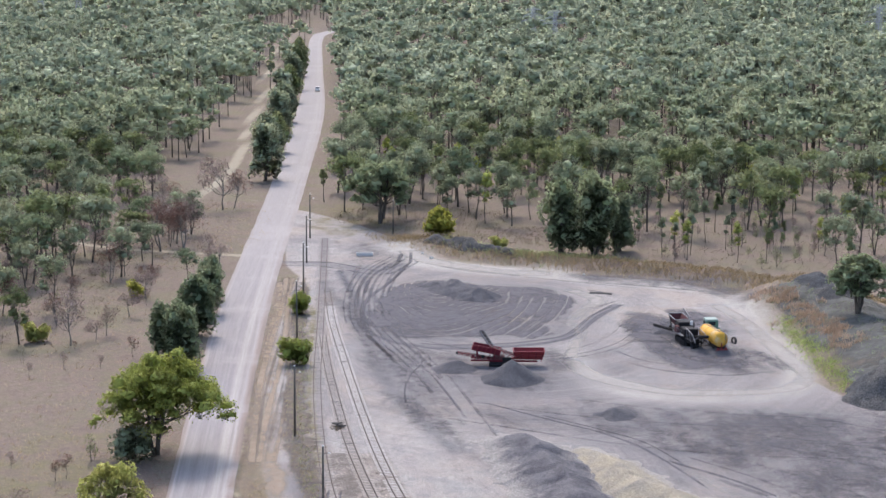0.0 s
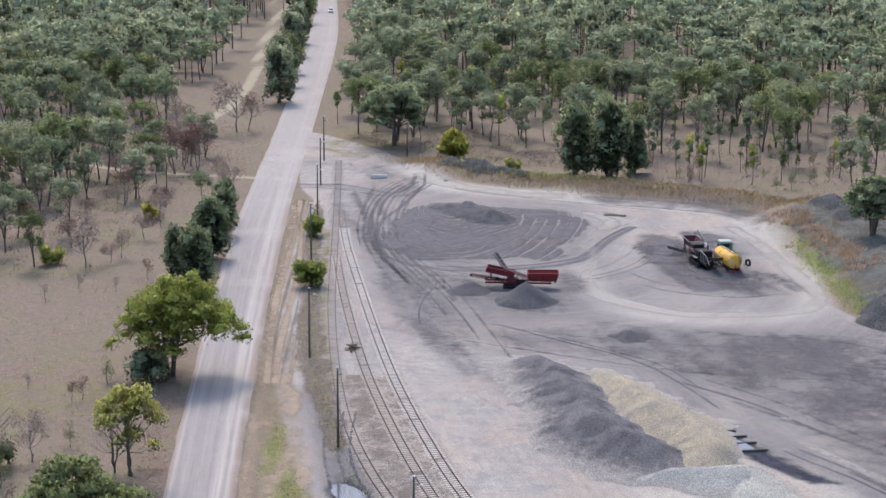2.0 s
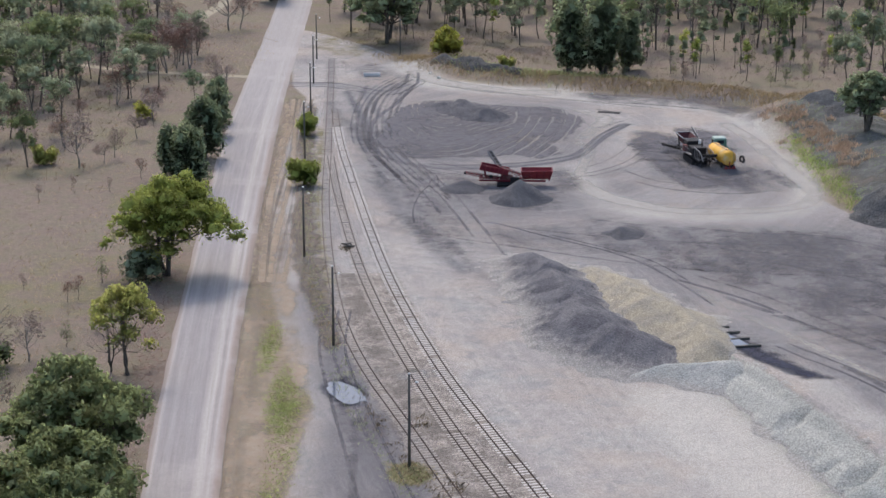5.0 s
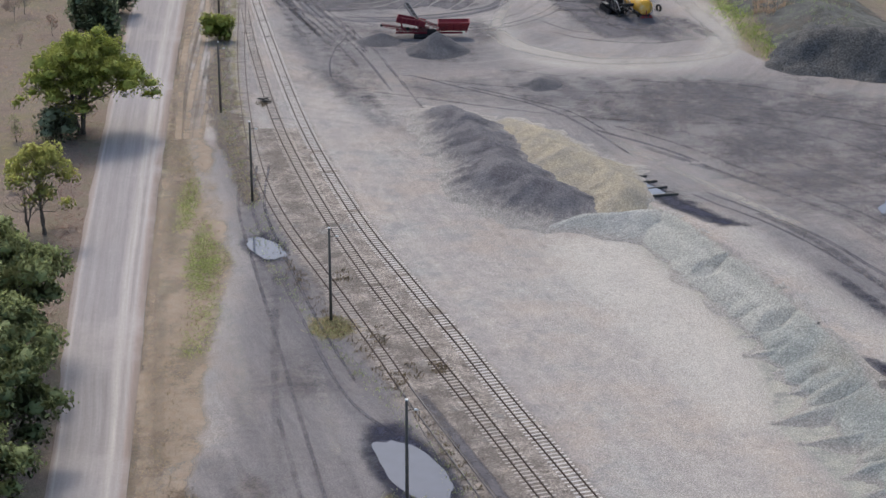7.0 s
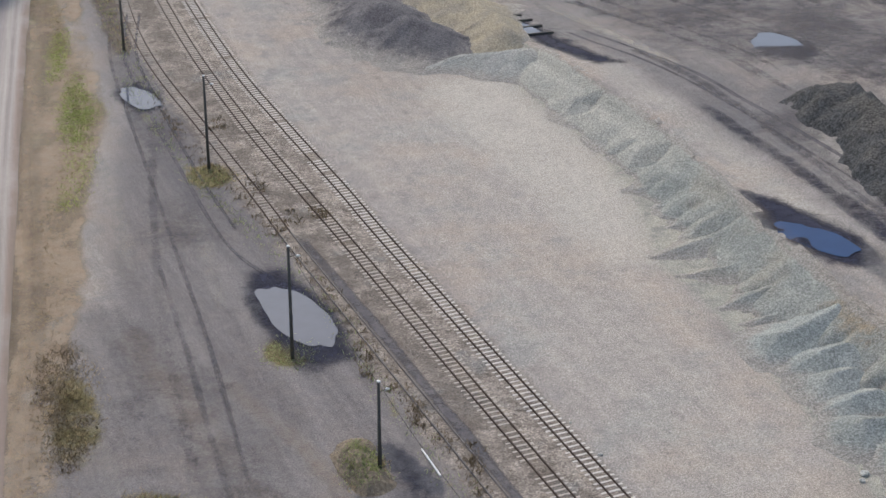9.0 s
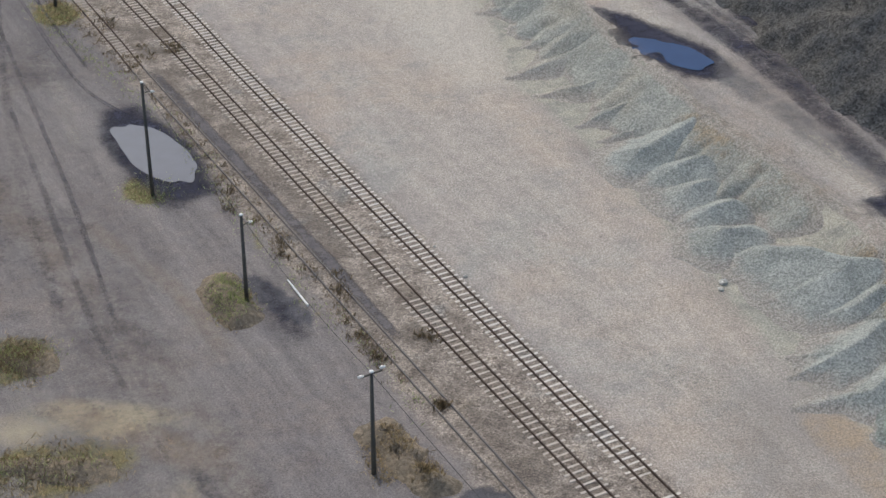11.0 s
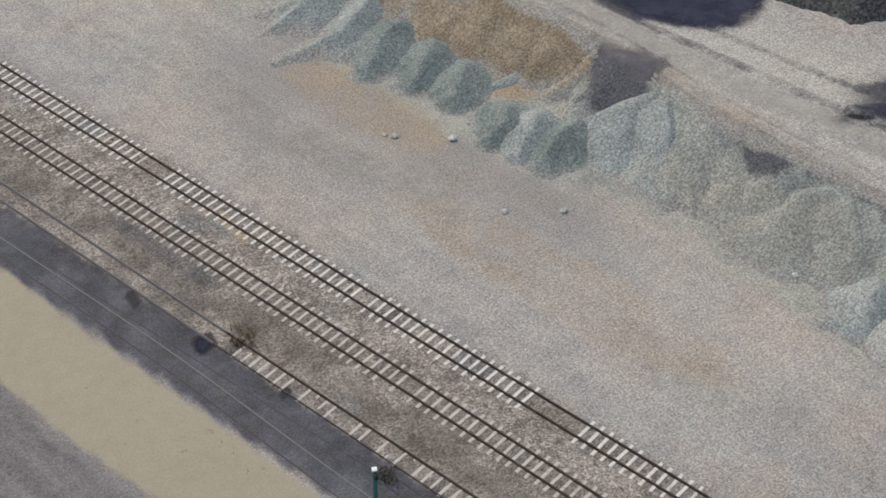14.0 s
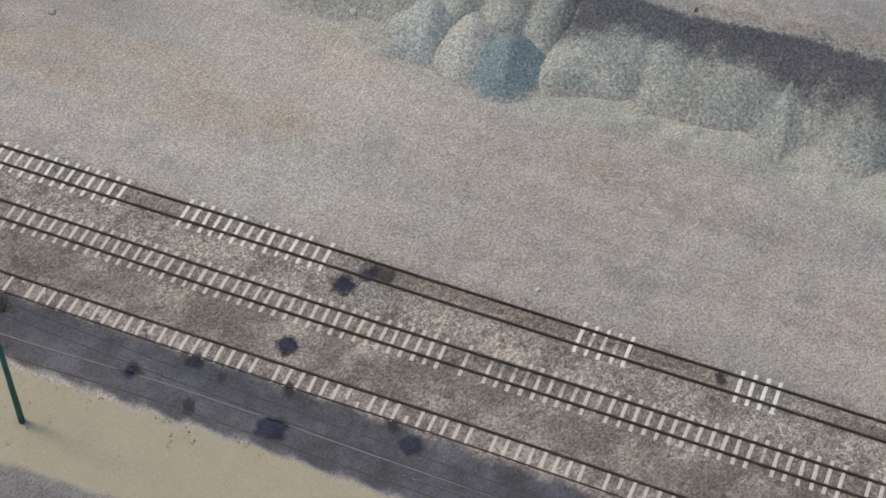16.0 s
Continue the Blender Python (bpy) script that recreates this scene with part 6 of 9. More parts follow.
for x, y, k, s, label in (
    (-71.9, 321.4, 0, 0.85, "grey-green gum with a forked trunk on bare ground"), (-82.9, 346.2, 4, 0.72, "dark slender gum on bare ground"), (-72.6, 297.4, 1, 0.75, "thin grey-green gum beside a bright bush"),
    (-64.0, 372.0, 2, 0.7, "olive gum with a bare lower trunk"), (-69.0, 384.0, 6, 0.72, "light green gum beside the dirt track"), (-66.5, 387.0, 6, 0.66, "light green gum beside the dirt track"),
    (-58.0, 404.0, 3, 0.72, "tall grey-green gum near the dirt track"), (-62.0, 412.0, 5, 0.7, "tall grey-green gum near the dirt track"), (-83.0, 318.0, 7, 0.8, "grey-green gum on bare ground"), (-92.0, 330.0, 0, 0.8, "grey-green gum on bare ground"),
    (-51.0, 350.0, 4, 0.55, "dark small gum behind the roadside trees"), (-79.0, 402.0, 1, 0.85, "grey-green gum at the track's bend"), (-65.5, 355.3, 5, 0.8, "grey-green gum on bare ground"), (-77.0, 375.8, 2, 0.85, "grey-green gum on bare ground"), (-81.1, 366.3, 3, 0.8, "grey-green gum on bare ground"), (-75.3, 385.7, 4, 0.85, "dark slender gum on bare ground"), (-67.1, 392.9, 7, 0.8, "olive gum with a bare lower trunk"), (-90.5, 365.9, 5, 0.85, "grey-green gum on bare ground"), (-80.7, 318.7, 2, 0.75, "grey-green gum on bare ground"), (-61.1, 367.3, 0, 0.7, "grey-green gum on bare ground"), (-74.7, 418.2, 6, 0.9, "light green gum beside the dirt track"), (-77.0, 465.7, 3, 0.9, "tall grey-green gum near the dirt track"), (-82.1, 507.2, 0, 0.9, "tall grey-green gum near the dirt track"), (-77.4, 531.2, 4, 0.95, "dark slender gum near the dirt track"), (-78.7, 547.8, 5, 0.9, "tall grey-green gum near the dirt track")):
    place_tree(gums[k], x, y, (x * 37) % 360, s, label, group="gums on the bare paddock")
for x, y, k, s in ((-63.7, 296.9, 0, 1.1), (-61.8, 383.0, 1, 1.3), (-59.6, 392.0, 0, 1.25), (-57.2, 386.0, 1, 1.15), (-55.0, 438.0, 0, 1.55), (-52.5, 441.0, 1, 1.1), (-60.0, 300.0, 2, 0.5), (-58.0, 404.0, 2, 1.0), (-64.0, 400.0, 0, 1.1), (-60.5, 388.0, 1, 0.8), (-61.0, 396.0, 2, 1.1), (-46.5, 362.0, 2, 0.8), (-49.5, 372.0, 0, 0.7), (-53.5, 195.0, 2, 0.75), (-50.5, 201.0, 0, 0.7), (-66.0, 425.0, 1, 1.0), (-70.0, 440.0, 0, 1.1)):
    place_tree(deads[k], x, y, (x * 53) % 360, s, "dead pinkish-brown tree with thin bare twigs", "dead tree", "dead trees on the paddock", "dead_tree")
for x, y, k, s in ((-51.7, 289.0, 0, 0.9), (-55.5, 281.0, 1, 0.6), (-57.5, 228.5, 1, 0.6), (-50.5, 223.5, 0, 0.7), (-49.3, 224.5, 0, 0.8), (-47.5, 232.0, 2, 1.0), (-62.0, 283.0, 1, 0.6), (-56.0, 329.0, 1, 0.8), (-61.0, 352.0, 0, 0.7), (-66.0, 276.0, 1, 0.6), (-52.0, 192.0, 2, 1.1), (-49.0, 185.0, 1, 0.8), (-47.0, 206.0, 2, 0.9), (-44.5, 212.0, 2, 0.9)):
    place_tree(saplings[k], x, y, (x * 71) % 360, s, "small thin sapling with dull leaves", "sapling", "saplings on the paddock", "sapling")


rng_u = np.random.RandomState(91)
for k in range(75):
    x, y = rng_u.uniform(36, 96), rng_u.uniform(366, 420)
    if y < np.interp(x, [36, 60, 76, 96], [372, 362, 352, 336]) + 4:
        continue
    which = rng_u.randint(4)
    model = (saplings[2], slims[rng_u.randint(4)], saplings[1], slims[rng_u.randint(4)])[which]
    place_tree(model, x, y, rng_u.uniform(0, 360), (rng_u.uniform(0.7, 1.2), rng_u.uniform(0.45, 0.85), rng_u.uniform(0.6, 1.1), rng_u.uniform(0.4, 0.75))[which], "thin young gum on dry grass behind the bank", "sapling", "young gums behind the bank", "sapling")
for k in range(60):
    x, y = rng_u.uniform(-105, -50), rng_u.uniform(285, 430)
    if x > -52 - 0.06 * (y - 285):
        continue
    place_tree(deads[rng_u.randint(3)] if k % 3 else saplings[rng_u.randint(3)], x, y, rng_u.uniform(0, 360), rng_u.uniform(0.4, 0.9), "thin dry sapling on the bare paddock", "sapling", "saplings on the paddock", "sapling")


# ---- the bush: near trees one by one, the far woods as one mass ----
def wooded(x, y):
    """How thick the trees stand, from 0 to 1."""
    rl = np.interp(y, [p[1] for p in ROAD_LEFT], [p[0] for p in ROAD_LEFT])
    rr = np.interp(y, [p[1] for p in ROAD_RIGHT], [p[0] for p in ROAD_RIGHT])
    track = np.interp(y, [430, 481, 520, 602, 672, 814, 1030, 1130], [-67, -62.6, -64, -68.4, -72, -79, -90, -88])
    gap = np.interp(y, [300, 430, 500, 620, 760, 1100], [0, 13, 15, 14, 6, 5])
    right = step(x - rr, 5, 9) * step(y - np.interp(x, [-30, -12, 0, 20, 40, 60, 76, 100, 400], [436, 424, 417, 408, 402, 394, 376, 334, 300]), -4, 8)
    edge = np.interp(x, [-12, 30, 42, 90], [1.0, 1.0, 0.42, 0.36])
    right = right * np.maximum(edge, step(y - 430, 0, 50))
    left = step(track - gap - x, 0, 8) * step(y - 380, 0, 60) * np.interp(y, [380, 520, 640], [0.26, 0.42, 0.8]) + step(-68 - x, 0, 12) * step(y - 290, 0, 60) * 0.36
    verge = step(rl - 4 - x, 0, 2) * step(x - track - 8, 0, 4) * step(y - 560, 0, 40) * 0.8
    line_y = np.interp(x, [-400, -230, 50, 220, 400], [1140, 1072, 936, 906, 880])
    cut = 1 - 0.85 * step(16 - np.abs(y - line_y), 0, 8)
    open_end = step(np.maximum(np.abs(x + 92) - 26, np.abs(y - 1050) / 2 - 36), 0, 6)
    cut = cut * open_end
    glades = 0.5 + 0.5 * step(fbm(x, y, 60, 31), -0.35, 0.0)
    return np.clip(np.maximum.reduce([right, left * (x < rl), verge]), 0, 1) * glades * cut


rng_f = np.random.RandomState(77)
spots_all = []
for cell, y0, y1 in ((6.9, 285, 560), (8.2, 560, 1000), (10.6, 1000, 1700)):
    ys = np.arange(y0, y1, cell)
    for y in ys:
        half = 0.262 * y + 8
        xs = np.arange(-half, half, cell)
        px, py = xs + rng_f.uniform(-0.48, 0.48, len(xs)) * cell, y + rng_f.uniform(-0.48, 0.48, len(xs)) * cell
        keep = rng_f.rand(len(xs)) < wooded(px, py)
        spots_all += list(zip(px[keep], py[keep]))
spots_all = np.array(spots_all)
order_f = np.argsort(spots_all[:, 1] + 0.4 * np.abs(spots_all[:, 0]))
near_f, far_f = spots_all[order_f[:270]], spots_all[order_f[270:]]
for k, (x, y) in enumerate(near_f):
    pick = rng_f.rand()
    if pick < 0.78:
        model, tag, s = gums[rng_f.randint(8)], "grey-green gum tree in dry bush", rng_f.uniform(0.75, 1.2)
    elif pick < 0.95:
        model, tag, s = slims[rng_f.randint(4)], "slender gum tree with a narrow crown", rng_f.uniform(0.6, 1.0)
    else:
        model, tag, s = deads[rng_f.randint(3)], "dead pinkish-brown tree in dry bush", rng_f.uniform(0.7, 1.1)
    place_tree(model, float(x), float(y), rng_f.uniform(0, 360), float(s), tag, group="gum trees of the bush")


def far_woods(points, count, size, leaves, label, most_clumps=30, swell=1.0, cells=2, core=0.62):
    """One mass of trees, each a tapered stem and a crown of leaf sprays."""
    kinds = []
    for k in range(9):
        rng = np.random.RandomState(500 + k)
        clumps = crown_clumps(rng, "gum" if k < 7 else "slim", 15.0)
        clumps = sorted(clumps, key=lambda q: -q[3])[:most_clumps]
        kinds.append(foliage(rng, [(q[0], q[1], q[2], q[3] * swell, q[4] * swell) for q in clumps], count, size, cells, 0.3, core, 0.6, -0.3, 1.1, 0.4, 0.22))
    all_q, all_t, all_n, stems = [], [], [], []
    gz_far = ground_z(points[:, 0], points[:, 1])
    for (x, y), z in zip(points, gz_far):
        q, t, soft = kinds[rng_f.randint(9)]
        a, s = rng_f.uniform(0, 6.283), rng_f.uniform(0.8, 1.35)
        c, w = math.cos(a) * s, math.sin(a) * s
        qq = np.empty_like(q)
        qq[..., 0], qq[..., 1], qq[..., 2] = q[..., 0] * c - q[..., 1] * w + x, q[..., 0] * w + q[..., 1] * c + y, q[..., 2] * s + z
        all_q.append(qq)
        all_n.append(np.stack([soft[..., 0] * math.cos(a) - soft[..., 1] * math.sin(a), soft[..., 0] * math.sin(a) + soft[..., 1] * math.cos(a), soft[..., 2]], -1))
        all_t.append(0.35 * t + rng_f.rand() * 0.95)
        r, top = 0.2 * s, 11.5 * s
        for dx, dy in ((1, 0), (0, 1)):
            stems.append([(x - dx * r, y - dy * r, z - 0.3), (x + dx * r, y + dy * r, z - 0.3), (x + dx * r * 0.4, y + dy * r * 0.4, z + top), (x - dx * r * 0.4, y - dy * r * 0.4, z + top)])
    ob = tagged(new("far_woods"), label, "woods", kind="stuff")
    part("crowns", crown_mesh("crowns", np.concatenate(all_q), np.mod(np.concatenate(all_t), 1.0), leaves, np.concatenate(all_n)), ob)
    st = np.array(stems)
    part("stems", mesh_quads("stems", st.reshape(-1, 3), np.arange(len(st) * 4).reshape(-1, 4), BARK), ob)


mid = far_f[:, 1] < 620
far = far_f[:, 1] > 1000
far_woods(far_f[mid], 200, 0.46, GUM, "grey-green gum woodland behind the yard", 8, 1.08, 1, 0.7)
# the two farther masses carry haze in their leaf colour, not in the air
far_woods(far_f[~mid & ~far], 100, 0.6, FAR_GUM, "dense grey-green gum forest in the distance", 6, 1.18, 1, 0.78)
far_woods(far_f[far], 40, 1.0, FAR_GUM, "grey-green forest far away with haze in its leaf colour", 4, 1.3, 1, 0.8)



# ---- machines on the yard ----
def wheel(parent, x, y, z, r, w, turn=0.0, hub=GREY_STEEL):
    """A wheel: tyre and rim, axle across x."""
    tyre = part("wheel", joined("wheel", RUBBER, tube([(-w / 2, 0, 0), (-w / 2 + 0.06, 0, 0), (w / 2 - 0.06, 0, 0), (w / 2, 0, 0)], [r * 0.86, r, r, r * 0.86], 18)), parent, m=pose(x, y, z, 0, 0, turn))
    part("rim", joined("rim", hub, tube([(-w / 2 - 0.02, 0, 0), (w / 2 + 0.02, 0, 0)], r * 0.5, 12)), tyre)


def lattice_belt(a, b, width, depth, bays=7):
    """A conveyor frame from a to b: two side trusses with rollers between."""
    a, b = Vector(a), Vector(b)
    way = (b - a).normalized()
    side = way.cross(Vector((0, 0, 1))).normalized() * width / 2
    up = side.cross(way).normalized() * depth
    if up.z < 0:
        up = -up
    out = []
    for s in (-1, 1):
        out += [beam(a + side * s, b + side * s, 0.10), beam(a + side * s + up, b + side * s + up, 0.10)]
        for k in range(bays):
            p, q = a.lerp(b, k / bays), a.lerp(b, (k + 1) / bays)
            out += [beam(p + side * s, q + side * s + up, 0.06), beam(q + side * s, q + side * s + up, 0.06)]
    for k in range(bays + 1):
        p = a.lerp(b, k / bays) + up
        out.append(tube([p - side, p + side], 0.08, 6))
    return out


def belt_sheet(a, b, width, lift):
    a, b = Vector(a) + Vector((0, 0, lift)), Vector(b) + Vector((0, 0, lift))
    return beam(a, b, width, 0.06)


def screener():
    """A tracked screening plant: feed hopper, screen box, two conveyors."""
    ob = thing("screening_plant", pose(9.8, 286.4, 0, 0, 0, -2) @ Matrix.Diagonal((1, 1, 0.76, 1)), "red mobile gravel screener with raised conveyors on crawler tracks", "screening plant")
    for y in (-1.1, 1.1):
        shoe = tube([(-2.0, y, 0.42), (2.0, y, 0.42)], 0.42, 12)
        pads = [moved(box(-0.12, 0.12, -0.25, 0.25, 0, 0.06), pose(-1.9 + 0.345 * k, y, 0.84)) for k in range(12)]
        part("crawler_track", joined("crawler_track", BLACK_STEEL, box(-2.0, 2.0, y - 0.24, y + 0.24, 0.02, 0.84, 0.1), shoe, *pads), ob)
    part("chassis", joined("chassis", RED_PAINT, beam((-5.0, -0.9, 1.25), (6.0, -0.9, 1.25), 0.22, 0.34), beam((-5.0, 0.9, 1.25), (6.0, 0.9, 1.25), 0.22, 0.34), *[beam((x, -0.9, 1.25), (x, 0.9, 1.25), 0.16) for x in (-4.5, -2.5, -0.5, 1.5, 3.5, 5.5)]), ob)
    part("engine_box", joined("engine_box", BROWN_STEEL, box(-1.4, 0.6, -0.8, 0.8, 1.3, 2.2, 0.08), box(-0.3, 0.3, -1.15, -1.0, 1.5, 2.2, 0.03), tube([(0.5, 0.4, 2.5), (0.5, 0.4, 3.2)], 0.08, 8)), ob, "dark brown engine housing")
    hop = [((2.0, -1.35, 3.45), (7.1, -1.35, 3.55)), ((2.0, 1.35, 3.45), (7.1, 1.35, 3.55)), ((2.0, -1.35, 3.45), (2.0, 1.35, 3.45)), ((7.1, -1.35, 3.55), (7.1, 1.35, 3.55))]
    sides = []
    top = [(1.9, -1.45, 3.5), (7.2, -1.45, 3.6), (7.2, 1.45, 3.6), (1.9, 1.45, 3.5)]
    low = [(2.4, -0.6, 1.6), (6.8, -0.6, 1.6), (6.8, 0.6, 1.6), (2.4, 0.6, 1.6)]
    inner_t = [(x * 0.99 + 0.045, y * 0.95, z) for x, y, z in top]
    inner_l = [(x, y * 0.85, z + 0.08) for x, y, z in low]
    v = top + low + inner_t + inner_l
    f = []
    for i in range(4):
        j = (i + 1) % 4
        f += [(i, j, 4 + j, 4 + i), (8 + j, 8 + i, 12 + i, 12 + j), (j, i, 8 + i, 8 + j)]
    f += [(4, 5, 6, 7), (15, 14, 13, 12)]
    hopper = part("hopper", joined("hopper", ORANGE_RED, (v, f)), ob, "faded orange-red feed hopper")
    part("rib", joined("rib", RED_PAINT, *[beam((x, -1.5, 3.5), (x * 0.9 + 0.45, -0.66, 1.6), 0.12) for x in (2.1, 3.3, 4.55, 5.8, 7.0)], *[beam(a, b, 0.16) for a, b in hop], beam((1.95, -1.08, 2.6), (7.1, -1.08, 2.6), 0.1)), hopper)
    part("hopper_leg", joined("hopper_leg", RED_PAINT, *[beam((x, y, 1.2), (x, y, 2.9), 0.16) for x in (2.6, 6.6) for y in (-0.8, 0.8)]), ob)
    screen = part("screen_box", joined("screen_box", RED_PAINT, *[moved(pc, pose(-2.6, 0, 3.0, 0, 14, 0)) for pc in (box(-2.4, 2.4, -1.0, -0.88, 0, 1.25), box(-2.4, 2.4, 0.88, 1.0, 0, 1.25), box(-2.4, -2.28, -0.88, 0.88, 0.1, 1.25), box(-2.28, 2.4, -0.88, 0.88, 0.1, 0.2), box(-2.28, 2.4, -0.88, 0.88, 0.65, 0.72))]), ob)
    part("stiffener", joined("stiffener", ORANGE_RED, *[moved(box(x - 0.05, x + 0.05, -1.09, -1.0, 0, 1.25), pose(-2.6, 0, 3.0, 0, 14, 0)) for x in (-2.3, -1.5, -0.75, 0, 0.75, 1.5, 2.3)]), screen)
    for x, y in ((-3.8, -0.85), (-3.8, 0.85), (-1.0, -0.85), (-1.0, 0.85)):
        part("screen_support", joined("screen_support", RED_PAINT, beam((x, y, 1.3), (x - 0.3, y, 3.3), 0.16)), ob)
    for x in (-4.6, -3.0, -1.4, 0.2, 1.8):
        part("brace", joined("brace", BROWN_STEEL, beam((x, -1.05, 1.3), (x + 1.3, -1.05, 2.6), 0.12)), ob)
    part("handrail", joined("handrail", RED_PAINT, beam((-4.6, -1.15, 4.6), (-0.6, -1.15, 3.7), 0.06), *[beam((-4.5 + k, -1.12, 3.6 - 0.22 * k), (-4.5 + k, -1.15, 4.6 - 0.225 * k), 0.05) for k in range(5)]), ob)
    part("gearbox", joined("gearbox", BLACK_STEEL, box(0.2, 1.7, -1.25, -0.9, 0.9, 2.1, 0.06)), ob, "black drive gearbox")
    part("drive_pulley", joined("drive_pulley", BLACK_STEEL, tube([(-3.0, -1.2, 2.2), (-3.0, -0.9, 2.2)], 0.35, 12)), ob)
    feed = part("feed_conveyor", joined("feed_conveyor", RED_PAINT, *lattice_belt((3.2, 0, 1.5), (-2.0, 0, 3.9), 1.1, 0.4)), ob)
    part("belt", joined("belt", RUBBER, belt_sheet((3.2, 0, 1.5), (-2.0, 0, 3.9), 0.9, 0.45)), feed)
    tail = part("stacking_conveyor", joined("stacking_conveyor", RED_PAINT, *lattice_belt((0.5, -0.2, 0.9), (-7.2, -0.4, 2.5), 0.8, 0.45, 9)), ob)
    part("belt", joined("belt", RUBBER, belt_sheet((0.5, -0.2, 0.9), (-7.3, -0.4, 2.5), 0.65, 0.5)), tail)
    part("pulley", joined("pulley", BLACK_STEEL, tube([(-7.3, -0.85, 2.75), (-7.3, 0.05, 2.75)], 0.22, 12)), tail)
    boom = part("side_conveyor", joined("side_conveyor", GREY_STEEL, *lattice_belt((-1.2, 1.2, 2.6), (-3.4, 4.6, 5.9), 0.75, 0.35, 6)), ob, "grey side conveyor pointing up")
    part("belt", joined("belt", RUBBER, belt_sheet((-1.2, 1.2, 2.6), (-3.4, 4.6, 5.9), 0.6, 0.42)), boom)
    part("strut", joined("strut", RED_PAINT, beam((-2.8, -0.9, 1.3), (-5.2, -0.3, 2.2), 0.09), beam((-2.8, 0.9, 1.3), (-5.2, -0.3, 2.2), 0.09), beam((-1.5, 1.0, 3.0), (-2.6, 3.4, 4.7), 0.08)), ob)
    return ob


def tank_truck():
    """A trailer with a yellow cylinder tank; its rear faces the open yard."""
    ob = thing("tank_trailer", pose(47.6, 295.8, 0, 0, 0, 14), "dusty yellow water tank trailer with an orange spray bar", "tank trailer")
    part("chassis", joined("chassis", BLACK_STEEL, box(-0.55, -0.40, -0.2, 7.3, 0.75, 1.0), box(0.40, 0.55, -0.2, 7.3, 0.75, 1.0), *[box(-0.4, 0.4, y, y + 0.15, 0.78, 0.97) for y in (0, 2.4, 4.8, 7.1)]), ob)
    ring_r = [0.4, 1.05, 1.27, 1.27, 1.27, 1.05, 0.4]
    ring_y = [-0.32, -0.2, 0.0, 3.4, 6.8, 7.0, 7.12]
    tank = part("tank", joined("tank", YELLOW_PAINT, tube([(0, y, 2.35) for y in ring_y], ring_r, 28), smooth=True), ob, "yellow cylindrical water tank")
    for y in (0.15, 2.2, 4.4, 6.5):
        part("band", joined("band", YELLOW_PAINT, tube([(0, y, 2.35), (0, y + 0.12, 2.35)], 1.31, 28)), tank)
    part("hatch", joined("hatch", YELLOW_PAINT, *[tube([(0, y, 3.55), (0, y, 3.78)], 0.32, 14) for y in (1.4, 5.2)]), tank)
    part("walkway", joined("walkway", GREY_STEEL, beam((-0.28, 0.3, 3.72), (-0.28, 6.6, 3.72), 0.05), beam((0.28, 0.3, 3.72), (0.28, 6.6, 3.72), 0.05), *[beam((-0.28, 0.5 + k * 0.75, 3.72), (0.28, 0.5 + k * 0.75, 3.72), 0.05) for k in range(9)]), tank)
    part("spray_bar", joined("spray_bar", ORANGE_RED, beam((-1.1, -0.5, 0.7), (1.1, -0.5, 0.7), 0.14), beam((0, -0.4, 0.7), (0, -0.3, 1.9), 0.14), box(-0.9, -0.5, -0.62, -0.45, 0.75, 1.1, 0.04), box(0.5, 0.9, -0.62, -0.45, 0.75, 1.1, 0.04)), ob, "orange rear spray bar")
    part("ladder", joined("ladder", GREY_STEEL, beam((0.85, -0.4, 0.9), (0.6, -0.3, 3.6), 0.06), beam((1.2, -0.4, 0.9), (0.95, -0.3, 3.3), 0.06), *[beam((0.83 - 0.03 * k, -0.39, 1.2 + 0.35 * k), (1.17 - 0.03 * k, -0.39, 1.2 + 0.35 * k), 0.05) for k in range(6)]), ob)
    for y in (1.0, 2.35):
        for x in (-1.0, 1.0):
            wheel(ob, x, y, 0.52, 0.52, 0.42)
    part("drawbar", joined("drawbar", BLACK_STEEL, beam((-0.45, 7.2, 0.85), (0, 9.2, 0.7), 0.14), beam((0.45, 7.2, 0.85), (0, 9.2, 0.7), 0.14), beam((0, 7.6, 0.0), (0, 7.6, 0.8), 0.12)), ob)
    part("mudguard", joined("mudguard", BLACK_STEEL, *[box(x - 0.25, x + 0.25, 0.35, 3.0, 1.08, 1.14) for x in (-1.0, 1.0)]), ob)
    return ob


